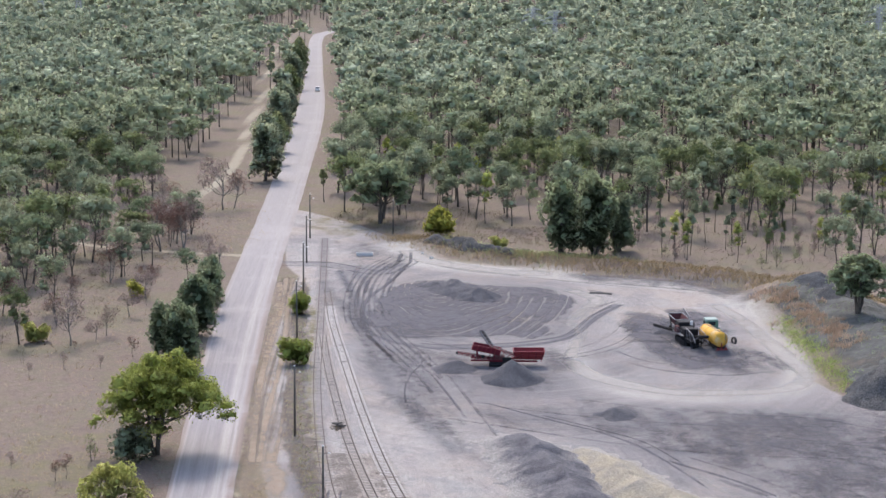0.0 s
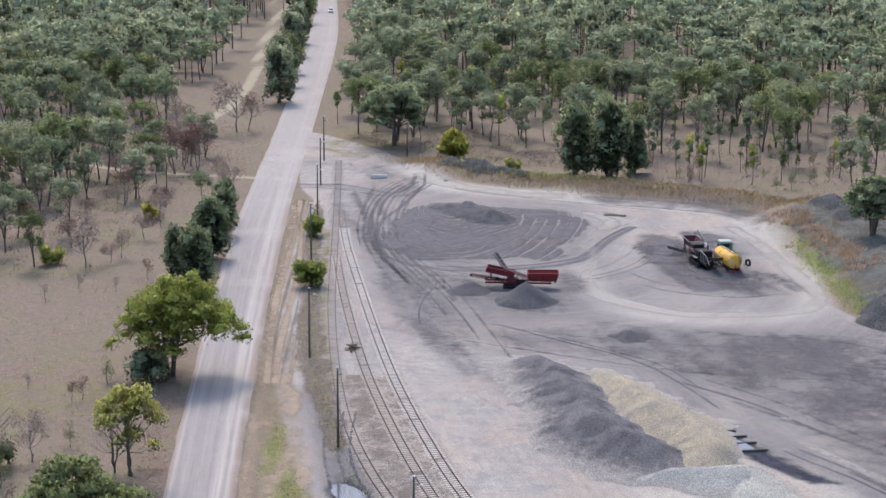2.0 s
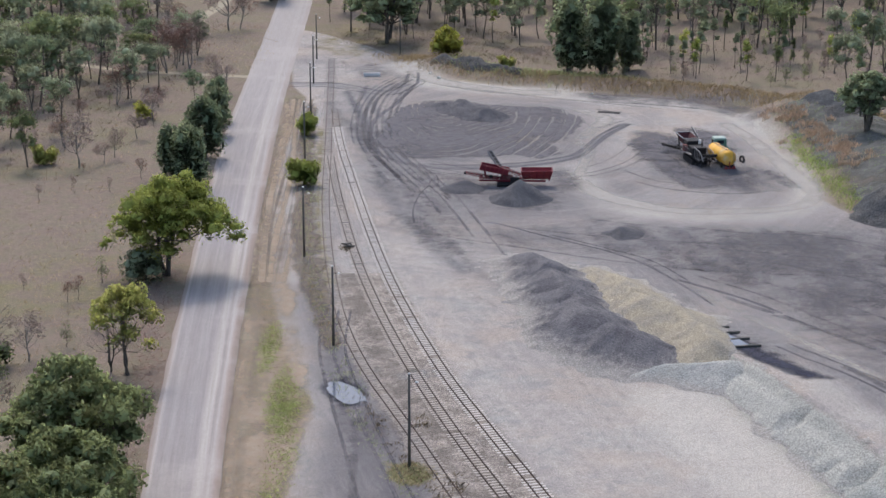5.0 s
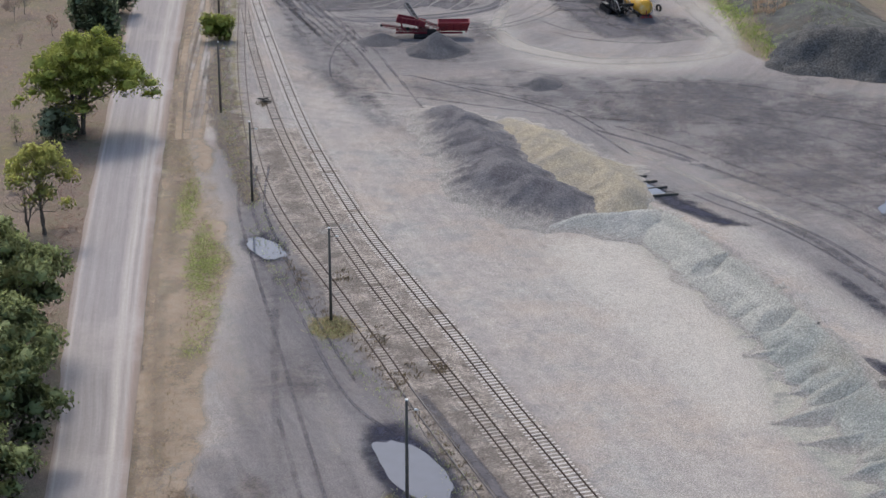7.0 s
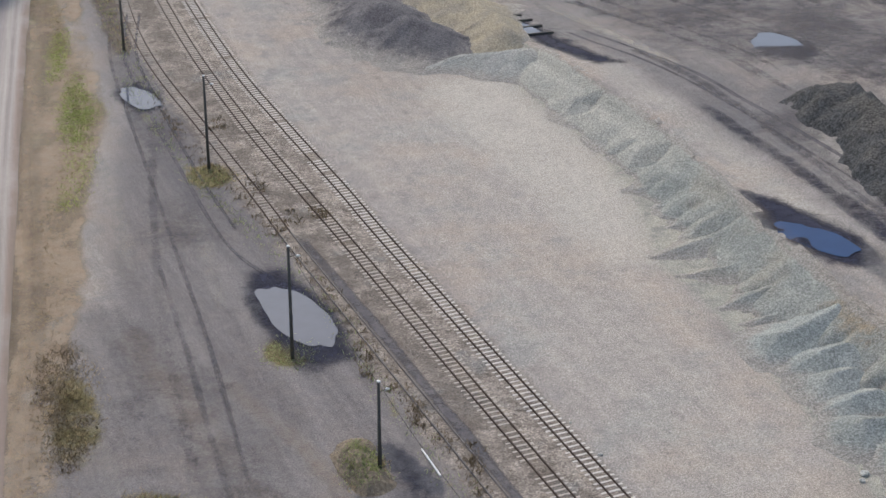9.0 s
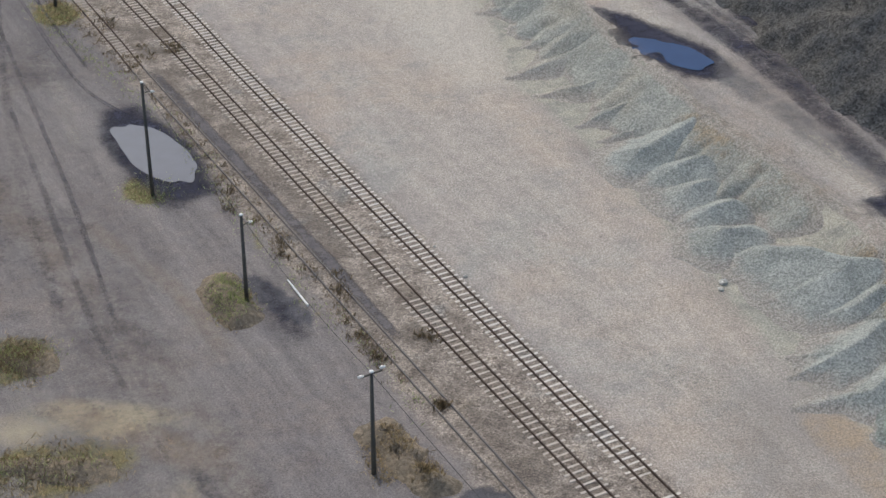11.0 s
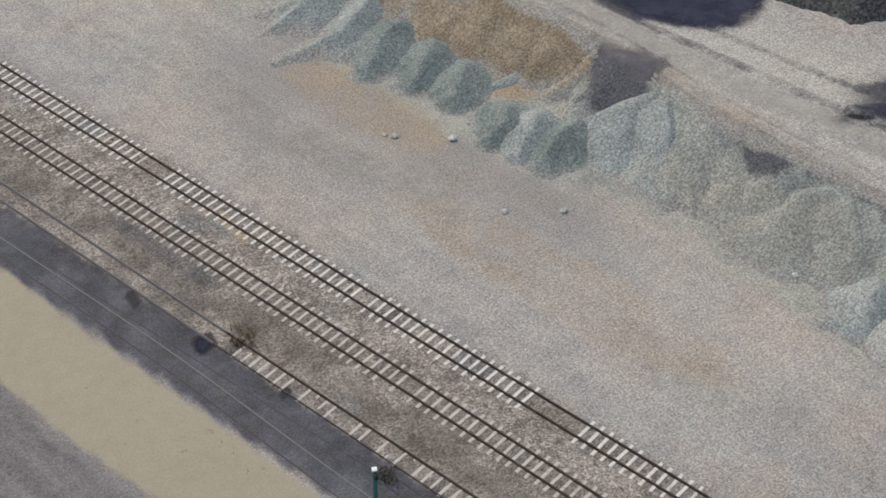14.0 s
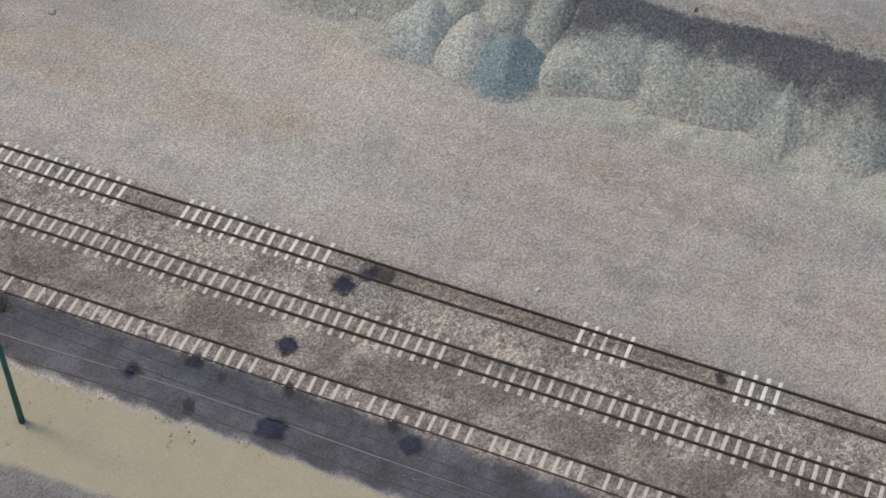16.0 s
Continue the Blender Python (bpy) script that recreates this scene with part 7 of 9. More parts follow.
def green_truck():
    """A short cab-over truck behind the tank."""
    ob = thing("truck", pose(48.6, 299.6, 0, 0, 0, 6), "green truck with a pale cab roof beside the tank", "truck")
    part("chassis", joined("chassis", BLACK_STEEL, box(-0.5, -0.36, 6.2, 11.0, 0.75, 1.0), box(0.36, 0.5, 6.2, 11.0, 0.75, 1.0), box(-0.36, 0.36, 6.4, 6.6, 0.78, 0.97), box(-0.36, 0.36, 10.4, 10.6, 0.78, 0.97)), ob)
    part("tray", joined("tray", GREEN_PAINT, box(-1.15, 1.15, 5.6, 7.7, 1.02, 1.25, 0.04), box(-1.15, -1.08, 5.6, 7.7, 1.25, 1.9), box(1.08, 1.15, 5.6, 7.7, 1.25, 1.9)), ob)
    cab = part("cab", joined("cab", GREEN_PAINT, box(-1.15, 1.15, 7.8, 9.9, 1.0, 3.0, 0.12)), ob, "green truck cab")
    part("roof", joined("roof", PALE_GREEN, box(-1.1, 1.1, 7.9, 9.8, 3.0, 3.22, 0.08)), cab, "pale green cab roof")
    part("windscreen", joined("windscreen", GLASS_DARK, box(-1.0, 1.0, 9.9, 9.93, 2.0, 2.85)), cab)
    for x in (-1.165, 1.165):
        part("side_window", joined("side_window", GLASS_DARK, box(x - 0.015, x + 0.015, 8.3, 9.5, 2.05, 2.8)), cab)
    part("rear_window", joined("rear_window", GLASS_DARK, box(-0.6, 0.6, 7.77, 7.8, 2.2, 2.8)), cab)
    for y in (6.6, 9.0):
        for x in (-0.95, 0.95):
            wheel(ob, x, y, 0.5, 0.5, 0.34)
    return ob


def crusher():
    """A dark tracked crusher: brown feed hopper behind, machine body, discharge conveyor in front."""
    ob = thing("crusher", pose(44.0, 297.6, 0, 0, 0, 11.5), "black tracked rock crusher with a brown hopper", "crusher")
    for x in (-1.15, 1.15):
        part("crawler_track", joined("crawler_track", BLACK_STEEL, box(x - 0.28, x + 0.28, 3.2, 8.2, 0.02, 0.95, 0.14), *[box(x - 0.3, x + 0.3, 3.4 + 0.4 * k, 3.62 + 0.4 * k, 0.95, 1.0) for k in range(12)]), ob)
    part("chassis", joined("chassis", BLACK_STEEL, beam((-0.9, 0.5, 1.2), (-0.9, 12.6, 1.4), 0.26, 0.4), beam((0.9, 0.5, 1.2), (0.9, 12.6, 1.4), 0.26, 0.4), *[beam((-0.9, y, 1.2), (0.9, y, 1.2), 0.18) for y in (1.0, 3.0, 5.0, 7.0, 9.0, 11.5)]), ob)
    part("crushing_box", joined("crushing_box", BLACK_STEEL, box(-1.3, 1.3, 6.4, 8.6, 1.4, 3.5, 0.12), box(-1.45, -1.3, 6.8, 8.2, 1.7, 3.1, 0.03), box(1.3, 1.45, 6.8, 8.2, 1.7, 3.1, 0.03)), ob, "black crushing chamber")
    part("flywheel", joined("flywheel", BLACK_STEEL, tube([(1.45, 7.5, 2.4), (1.7, 7.5, 2.4)], 0.75, 18)), ob)
    part("engine_box", joined("engine_box", BLACK_STEEL, box(-1.25, 1.25, 3.6, 6.2, 1.4, 2.9, 0.1), box(-1.3, -1.25, 4.0, 5.8, 1.7, 2.6), tube([(0.6, 4.2, 2.9), (0.6, 4.2, 3.6), (0.6, 3.9, 3.8)], 0.09, 8)), ob, "black engine housing")
    part("air_filter", joined("air_filter", WHITE_PAINT, tube([(0.9, 6.3, 3.0), (0.9, 6.3, 3.7)], [0.28, 0.22], 12)), ob, "white air filter drum")
    top = [(-1.35, 8.6, 3.5), (1.35, 8.6, 3.5), (1.35, 12.7, 3.7), (-1.35, 12.7, 3.7)]
    low = [(-0.75, 8.8, 2.2), (0.75, 8.8, 2.2), (0.75, 12.3, 2.3), (-0.75, 12.3, 2.3)]
    v = top + low + [(x * 0.94, y * 0.985 + 0.16, z) for x, y, z in top] + [(x * 0.85, y, z + 0.1) for x, y, z in low]
    f = []
    for i in range(4):
        j = (i + 1) % 4
        f += [(i, j, 4 + j, 4 + i), (8 + j, 8 + i, 12 + i, 12 + j), (j, i, 8 + i, 8 + j)]
    f += [(4, 5, 6, 7), (15, 14, 13, 12)]
    hopper = part("hopper", joined("hopper", BROWN_STEEL, (v, f)), ob, "brown steel feed hopper")
    for a, b in zip(top, top[1:] + top[:1]):
        part("rim", joined("rim", GREY_STEEL, beam(a, b, 0.14)), hopper, "worn grey hopper rim")
    for x in (-0.8, 0.8):
        for y in (9.2, 12.0):
            part("hopper_leg", joined("hopper_leg", BLACK_STEEL, beam((x, y, 1.3), (x * 1.4, y, 3.2), 0.18)), ob)
    belt = part("discharge_conveyor", joined("discharge_conveyor", BLACK_STEEL, *lattice_belt((0, 5.0, 0.9), (0.3, -2.4, 2.7), 1.1, 0.4, 8)), ob)
    part("belt", joined("belt", RUBBER, belt_sheet((0, 5.0, 0.9), (0.3, -2.5, 2.7), 0.9, 0.45)), belt)
    part("pulley", joined("pulley", BLACK_STEEL, tube([(-0.3, -2.5, 3.0), (0.9, -2.5, 3.0)], 0.24, 12)), belt)
    for x in (-0.6, 0.75):
        part("strut", joined("strut", GREY_STEEL, beam((x, 1.6, 1.2), (x, -1.2, 2.5), 0.1)), ob)
        part("support_leg", joined("support_leg", BLACK_STEEL, beam((x, 0.6, 0.0), (x, 0.6, 2.0), 0.14)), ob)
    for x in (-1.1, 1.2):
        part("guard_rail", joined("guard_rail", GREY_STEEL, beam((x, 3.4, 3.2), (x, 0.2, 2.9), 0.12), beam((x, 0.2, 2.9), (x, -1.6, 1.7), 0.12), *[beam((x, 3.2 - 0.8 * k, 1.3), (x, 3.0 - 0.8 * k, 3.1 - 0.1 * k), 0.08) for k in range(4)]), ob, "bare grey side frame of the conveyor")
    part("hopper_wing", joined("hopper_wing", GREY_STEEL, beam((1.35, 8.8, 3.7), (1.5, 12.6, 4.6), 0.1, 0.5)), ob, "pale steel wing plate on the hopper")
    part("control_box", joined("control_box", BROWN_STEEL, box(-1.9, -1.3, 6.0, 7.2, 1.8, 2.9, 0.05)), ob)
    side = part("side_conveyor", joined("side_conveyor", BLACK_STEEL, *lattice_belt((-0.9, 8.6, 1.3), (-5.0, 9.4, 2.4), 0.7, 0.32, 6)), ob)
    part("belt", joined("belt", RUBBER, belt_sheet((-0.9, 8.6, 1.3), (-5.1, 9.4, 2.4), 0.55, 0.38)), side)
    part("walkway", joined("walkway", GREY_STEEL, box(-1.9, -1.3, 3.6, 8.4, 1.75, 1.8), beam((-1.88, 3.6, 2.75), (-1.88, 8.4, 2.75), 0.05), *[beam((-1.88, 3.7 + k * 1.15, 1.78), (-1.88, 3.7 + k * 1.15, 2.75), 0.05) for k in range(5)]), ob, "grey maintenance walkway with a handrail")
    return ob


screener()
tank_truck()
green_truck()
crusher()


# ---- small things on the yard ----
def old_tyre(x, y, turn, lean, label):
    ob = thing("tyre", pose(x, y, zed(x, y) + 0.5, lean, 0, turn), label, "tyre")
    prof = [(-0.17, 0.42), (-0.19, 0.6), (-0.13, 0.68), (0.13, 0.68), (0.19, 0.6), (0.17, 0.42)]
    n, k = 22, len(prof)
    v = [(a, r * math.cos(2 * math.pi * i / n), r * math.sin(2 * math.pi * i / n)) for i in range(n) for a, r in prof]
    f = [(i * k + j, i * k + (j + 1) % k, ((i + 1) % n) * k + (j + 1) % k, ((i + 1) % n) * k + j) for i in range(n) for j in range(k)]
    part("carcass", mesh_from("carcass", v, f, RUBBER, True), ob)


old_tyre(51.0, 302.9, 30, 0, "worn black tyre standing beside the truck")


def trough(x, y, turn):
    ob = thing("trough", pose(x, y, zed(x, y), 0, 0, turn), "white concrete trough on the gravel", "trough")
    part("shell", joined("shell", CONCRETE, box(-1.8, 1.8, -0.5, -0.36, 0, 0.7, 0.03), box(-1.8, 1.8, 0.36, 0.5, 0, 0.7, 0.03), box(-1.8, -1.6, -0.36, 0.36, 0, 0.7), box(1.6, 1.8, -0.36, 0.36, 0, 0.7), box(-1.6, 1.6, -0.36, 0.36, 0, 0.15)), ob)
    part("rail", joined("rail", GREY_STEEL, *[beam((s * 1.7, 0.43, 0.7), (s * 1.7, 0.43, 1.1), 0.07) for s in (-1, 1)]), ob)


trough(-17.0, 380.0, 2)


def stone(x, y, size, material, seed, label="pale angular lump lying on the gravel"):
    rng = random.Random(seed)
    bm = bmesh.new()
    bmesh.ops.create_icosphere(bm, subdivisions=2, radius=size)
    for vtx in bm.verts:
        vtx.co *= rng.uniform(0.75, 1.15)
        vtx.co.z *= 0.6
    me = bpy.data.meshes.new("stone")
    bm.to_mesh(me)
    bm.free()
    me.materials.append(material)
    ob = new("stone", me)
    ob.location = (x, y, zed(x, y) + size * 0.3)
    tagged(ob, label, "stone", "stones scattered on the yard")


# several of these lumps stand in for flat pale scuffs of dust
for k, (x, y, s) in enumerate(((46.9, 79.7, 0.35), (50.0, 77.4, 0.42), (46.4, 80.2, 0.22), (52.0, 67.5, 0.32), (60.4, 55.1, 0.38), (48.8, 69.5, 0.32), (50.0, 33.2, 0.2), (29.2, 361.3, 0.5), (24.0, 117.0, 0.2), (25.4, 112.2, 0.25), (51.8, 78.3, 0.2), (44.5, 107.3, 0.5), (44.0, 106.4, 0.35), (-2.5, 377.5, 0.7), (-4.5, 383.0, 0.5), (-52.5, 186.0, 0.7), (-51.8, 184.6, 0.5))):
    stone(x, y, s * 0.75, WHITE_FINES, 300 + k)

stick = new("white_pipe", joined("white_pipe", WHITE_PAINT, tube([(12.0, 114.4, 0.12), (13.0, 110.6, 0.12)], 0.09, 8)))
tagged(stick, "white plastic pipe lying on damp ground", "pipe")
clutter = thing("scrap_pile", pose(-14.9, 249.6, 0.0, 0, 0, 20), "dark scrap of timber and steel between the tracks", "scrap")
for k in range(6):
    part("plank", joined("plank", TIMBER, box(-0.9 + 0.1 * k, 0.8, -0.1, 0.1, 0, 0.15)), clutter, m=pose(0.25 * math.cos(k), 0.25 * math.sin(2 * k), 0.05 + 0.1 * k, 0, 4 * (k % 3), 37 * k))
mat = new("rubber_mat", joined("rubber_mat", RUBBER, box(-2.2, 2.2, -0.7, 0.7, 0, 0.08, 0.02)))
mat.matrix_world = pose(31.2, 343.4, 0.02, 0, 0, -12)
tagged(mat, "strip of black rubber belt lying on the yard", "rubber mat")
# added dark bars stand for the shadow-like lines across the puddle
for k, (x, y, ln, tr) in enumerate(((34.2, 212.8, 2.2, 8), (34.7, 209.6, 3.0, 12), (35.3, 206.2, 3.2, 15), (36.1, 203.0, 3.2, 10))):
    bar_ob = new("timber_beam", joined("timber_beam", TIMBER, box(-ln / 2, ln / 2, -0.16, 0.16, 0, 0.26, 0.03)))
    bar_ob.matrix_world = pose(x, y, zed(x, y) + 0.04, 0, 0, tr)
    tagged(bar_ob, "added dark bar lying across a narrow puddle", "timber beam", "timber beams in the puddle")


def white_ute(x, y, turn):
    ob = thing("utility_vehicle", pose(x, y, 0.12, 0, 0, turn), "small white utility vehicle far along the dusty road", "vehicle")
    part("body", joined("body", WHITE_PAINT, box(-0.92, 0.92, -2.5, 2.5, 0.45, 1.05, 0.08)), ob)
    cab = part("cab", joined("cab", WHITE_PAINT, box(-0.82, 0.82, -0.6, 1.3, 1.05, 1.8, 0.14)), ob)
    part("windscreen", joined("windscreen", GLASS_DARK, box(-0.7, 0.7, -0.64, -0.6, 1.15, 1.65)), cab)
    part("tray", joined("tray", GREY_STEEL, box(-0.95, 0.95, 1.3, 2.6, 1.05, 1.25, 0.02)), ob)
    for wx in (-0.8, 0.8):
        for wy in (-1.6, 1.6):
            wheel(ob, wx, wy, 0.38, 0.38, 0.24)


white_ute(-52.4, 734, 3)


# ---- pylons ----
def pylon(x, y, height, turn, label):
    ob = thing("pylon", pose(x, y, zed(x, y), 0, 0, turn), label, "transmission tower", "towers of the power line")
    w0, w1, waist = height * 0.13, height * 0.035, height * 0.62
    def leg(sx, sy, z):
        t = z / waist if z < waist else 1.0
        w = w0 + (w1 - w0) * t
        return Vector((sx * w, sy * w, z))
    for sx in (-1, 1):
        for sy in (-1, 1):
            part("leg", joined("leg", PYLON_STEEL, beam(leg(sx, sy, 0), leg(sx, sy, waist), 0.17), beam(leg(sx, sy, waist), Vector((sx * w1, sy * w1, height)), 0.15)), ob)
    levels = [0, 0.2, 0.36, 0.5, 0.62, 0.74, 0.86, 1.0]
    for a, b in zip(levels[:-1], levels[1:]):
        za, zb = a * height, b * height
        pieces = []
        for s1, s2 in (((-1, -1), (1, -1)), ((1, -1), (1, 1)), ((1, 1), (-1, 1)), ((-1, 1), (-1, -1))):
            pieces += [beam(leg(*s1, za), leg(*s2, zb), 0.09), beam(leg(*s2, za), leg(*s1, zb), 0.09), beam(leg(*s1, zb), leg(*s2, zb), 0.09)]
        part("bracing", joined("bracing", PYLON_STEEL, *pieces), ob)
    for z, reach in ((0.72, 0.30), (0.84, 0.24), (0.97, 0.18)):
        r = reach * height
        part("crossarm", joined("crossarm", PYLON_STEEL, beam((-r, 0, z * height), (r, 0, z * height), 0.24), beam((-r, 0, z * height), (0, 0, (z + 0.06) * height), 0.18), beam((r, 0, z * height), (0, 0, (z + 0.06) * height), 0.18), *[tube([(s * r, 0, z * height), (s * r, 0, z * height - 1.3)], 0.12, 5) for s in (-1, 1)]), ob)


for x, y, hgt in ((-244, 1082, 30), (-217, 1062, 30), (46.2, 943, 23), (56.8, 926, 23), (220, 909, 28)):
    pylon(x, y, hgt, 25, "pale steel lattice tower standing among trees")


# ---- grass, weeds and ground litter ----
def tufts(name, points, blades, height, material, label, spread_m=0.25, seed=1, lean=0.5, over=None):
    """Many small grass tufts as one mass."""
    rng = np.random.RandomState(seed)
    p = np.repeat(np.asarray(points, float), blades, 0)
    n = len(p)
    x, y = p[:, 0] + rng.normal(size=n) * spread_m, p[:, 1] + rng.normal(size=n) * spread_m
    z = ground_z(x, y) - 0.02
    if over:
        z = z + np.maximum(0, height_over(x, y, *over))
    h = height * rng.uniform(0.5, 1.3, n)
    a = rng.uniform(0, 6.283, n)
    w = 0.025 + 0.05 * height * rng.rand(n)
    lx, ly = rng.normal(size=n) * lean * h, rng.normal(size=n) * lean * h
    dx, dy = np.cos(a) * w, np.sin(a) * w
    q = np.stack([np.stack([x - dx, y - dy, z], -1), np.stack([x + dx, y + dy, z], -1), np.stack([x + lx + dx * 0.5, y + ly + dy * 0.5, z + h], -1), np.stack([x + lx - dx * 0.5, y + ly - dy * 0.5, z + h * 0.9], -1)], 1)
    up_n = np.tile(np.array([0.0, 0.0, 1.0]), (n, 1)) + rng.normal(size=(n, 3)) * 0.3
    up_n /= np.linalg.norm(up_n, axis=1)[:, None]
    ob = new(name, crown_mesh(name, q, rng.rand(n), material, np.repeat(up_n[:, None], 4, 1)))
    tagged(ob, label, "grass", kind="stuff")


def scatter(n, sampler, seed):
    rng = np.random.RandomState(seed)
    return np.array([sampler(rng) for _ in range(n)])


DIRT_RIDGES = [(15.9, 94.2, 16.9, 92.0, 0.9), (17.2, 91.0, 18.5, 88.4, 0.8), (16.2, 91.4, 17.0, 90.4, 0.5)]


def along(line, half):
    line = smooth_line(line, 2)
    def pick(rng):
        p = line[rng.randint(len(line))]
        return p + rng.normal(size=2) * half
    return pick


def around(*blobs):
    def pick(rng):
        x, y, rx, ry = blobs[rng.randint(len(blobs))]
        r, a = math.sqrt(rng.rand()), rng.rand() * 6.283
        return (x + rx * r * math.cos(a), y + ry * r * math.sin(a))
    return pick


tufts("verge_grass", scatter(1000, along([(-16.5, 112), (-18.5, 142), (-19.4, 160), (-18.3, 176), (-18.5, 190), (-21.5, 205), (-24, 224)], 1.0), 1), 4, 0.16, STRAW, "dry straw grass along the road verge", 0.4, 1, 0.8)
tufts("green_grass", scatter(500, around((-17.4, 187, 2.0, 5), (-4.0, 168, 2.2, 2.8), (2.6, 130.6, 2.4, 2.8), (7.6, 112.5, 1.6, 3.2), (-7.2, 108, 2.2, 2.6)), 2), 6, 0.16, OLIVE, "short green weeds round the pole bases", 0.4, 2, 0.8)
tufts("dry_weeds", scatter(700, around((-8.5, 108, 3, 3.4), (-7, 95, 6.5, 3.4), (-15, 124, 2.6, 9), (7.4, 112.5, 1.8, 3.8), (15.0, 91.4, 1.0, 2.4), (-3.8, 168, 2.6, 3.0)), 3), 5, 0.24, STRAW, "dry yellow weeds on low mounds", 0.35, 3, 0.8)
tufts("track_weeds", scatter(220, around((-3.4, 182, 1.2, 2), (0.2, 165.1, 1.3, 3), (3.4, 156.3, 1.4, 2.6), (6.6, 157.8, 0.9, 1.4), (15.7, 112.7, 0.8, 2.2), (15.9, 107, 0.8, 2.2), (16.6, 103.5, 0.8, 1.6), (12.2, 119.2, 0.6, 3), (8.8, 129.1, 0.7, 4), (21.1, 105, 0.7, 1.0), (20.2, 96.4, 0.4, 0.4), (29.4, 68.7, 0.8, 1.4), (31.2, 54.8, 0.4, 0.4), (-15, 249, 1, 2)), 4), 10, 0.34, EARTH_WEED, "dark brown weeds beside the rails", 0.25, 4)
tufts("verge_weeds", scatter(420, along([(-13.5, 197), (-9, 179), (-2, 159), (5.8, 140), (9.5, 125), (14.5, 108), (18.5, 97)], 0.6), 5), 4, 0.22, OLIVE, "thin green and straw weeds beside the siding", 0.3, 5)
tufts("bank_grass", scatter(85, along([(63, 334), (65.5, 322), (67, 312), (68, 300), (69, 290)], 1.6), 6), 40, 0.8, PINK_STRAW, "tall pinkish seed grass in clumps on the bank", 0.55, 6, 0.3)
tufts("bank_green", scatter(520, along([(62.8, 318), (63, 296), (64.2, 278), (66.5, 268)], 1.1), 7), 7, 0.4, LUSH, "bright green grass at the foot of the bank", 0.5, 7)
tufts("edge_grass", scatter(2600, along([(-12, 402), (-3, 394), (10, 380), (24, 372), (40, 366), (55, 361), (66, 351), (74, 343), (84, 330)], 3.0), 8), 4, 0.8, STRAW, "brown dry grass bank behind the yard", 0.6, 8, 0.4)
tufts("edge_green", scatter(500, along([(2, 392), (12, 381), (24, 376), (38, 374)], 2.4), 9), 4, 1.0, OLIVE, "green scrub along the yard's back bank", 0.6, 9)
tufts("paddock_grass", scatter(2600, around((-62, 260, 24, 70), (-70, 330, 26, 60), (-55, 220, 16, 50), (-55, 410, 14, 40)), 10), 3, 0.35, STRAW, "sparse dry tussocks on the paddock", 0.4, 10)
tufts("sand_weeds", scatter(60, around((30, 47.5, 1.2, 2.2), (28, 50, 2.5, 4), (33, 38.5, 0.6, 1.2), (31.5, 42, 0.6, 1.4), (25, 60, 3, 6)), 11), 4, 0.12, EARTH_WEED, "scattered dark weeds on pale sand", 0.12, 11)
tufts("leaf_litter", scatter(2500, along([(-41, 250), (-39.5, 235), (-38, 215), (-36, 196), (-34, 170), (-32, 145)], 1.6), 12), 3, 0.16, RED_LEAF, "reddish leaf litter under the roadside trees", 0.4, 12, 1.2)
tufts("bank_scrub", scatter(260, around((72, 306, 8, 24), (76, 290, 6, 14), (66, 330, 5, 8)), 13), 5, 0.4, OLIVE, "low grey-green scrub on the rocky bank", 0.4, 13, 0.6)
tufts("bush_litter", scatter(5200, around((60, 395, 45, 32), (-5, 430, 22, 20), (20, 405, 25, 12), (-75, 400, 26, 70), (-85, 330, 22, 45)), 14), 3, 0.45, EARTH_WEED, "dry brown grass and litter under the trees", 0.6, 14, 0.7)
tufts("heap_weeds", scatter(60, around((16.4, 92.8, 1.3, 1.8), (17.9, 89.6, 1.2, 1.7)), 15), 6, 0.2, EARTH_WEED, "brown dead weeds on the earth heap", 0.3, 15, 0.7, (DIRT_RIDGES, 0.55, 41, 0.45))
tufts("heap_straw", scatter(120, around((16.4, 93.0, 1.0, 1.5), (17.9, 89.4, 1.0, 1.2)), 16), 6, 0.22, STRAW, "dry straw on the earth heap", 0.25, 16, 0.7, (DIRT_RIDGES, 0.55, 41, 0.45))
tufts("mound_weeds", scatter(240, around((7.3, 112.6, 1.5, 3.0)), 17), 5, 0.2, OLIVE, "green and brown weeds on a low mound", 0.3, 17, 0.6, ([(6.8, 114.6, 7.8, 110.6, 0.8)], 0.5, 43, 0.4))
tufts("lot_weeds", scatter(420, around((-7.2, 95.2, 4.6, 2.4), (-8.5, 108, 2.2, 2.2)), 18), 5, 0.22, EARTH_WEED, "brown weeds in the open lot", 0.35, 18, 0.7, ([(-10.4, 96.5, -4.0, 94.0, 0.6), (-9.5, 108.5, -7.4, 107.5, 0.6)], 0.35, 44, 0.2))
tufts("lot_green", scatter(160, around((-7.2, 95.2, 4.0, 2.0), (-8.5, 108, 1.8, 2.0)), 19), 6, 0.2, OLIVE, "green weeds in the open lot", 0.35, 19, 0.7, ([(-10.4, 96.5, -4.0, 94.0, 0.6), (-9.5, 108.5, -7.4, 107.5, 0.6)], 0.35, 44, 0.2))
tufts("verge_green", scatter(900, around((-18.6, 186, 1.6, 8), (-19.4, 190, 1.3, 10), (-22.2, 206, 1.0, 10), (-17.6, 174, 1.5, 14)), 20), 9, 0.17, LUSH, "short yellow-green grass on the verge", 0.45, 20, 0.8)
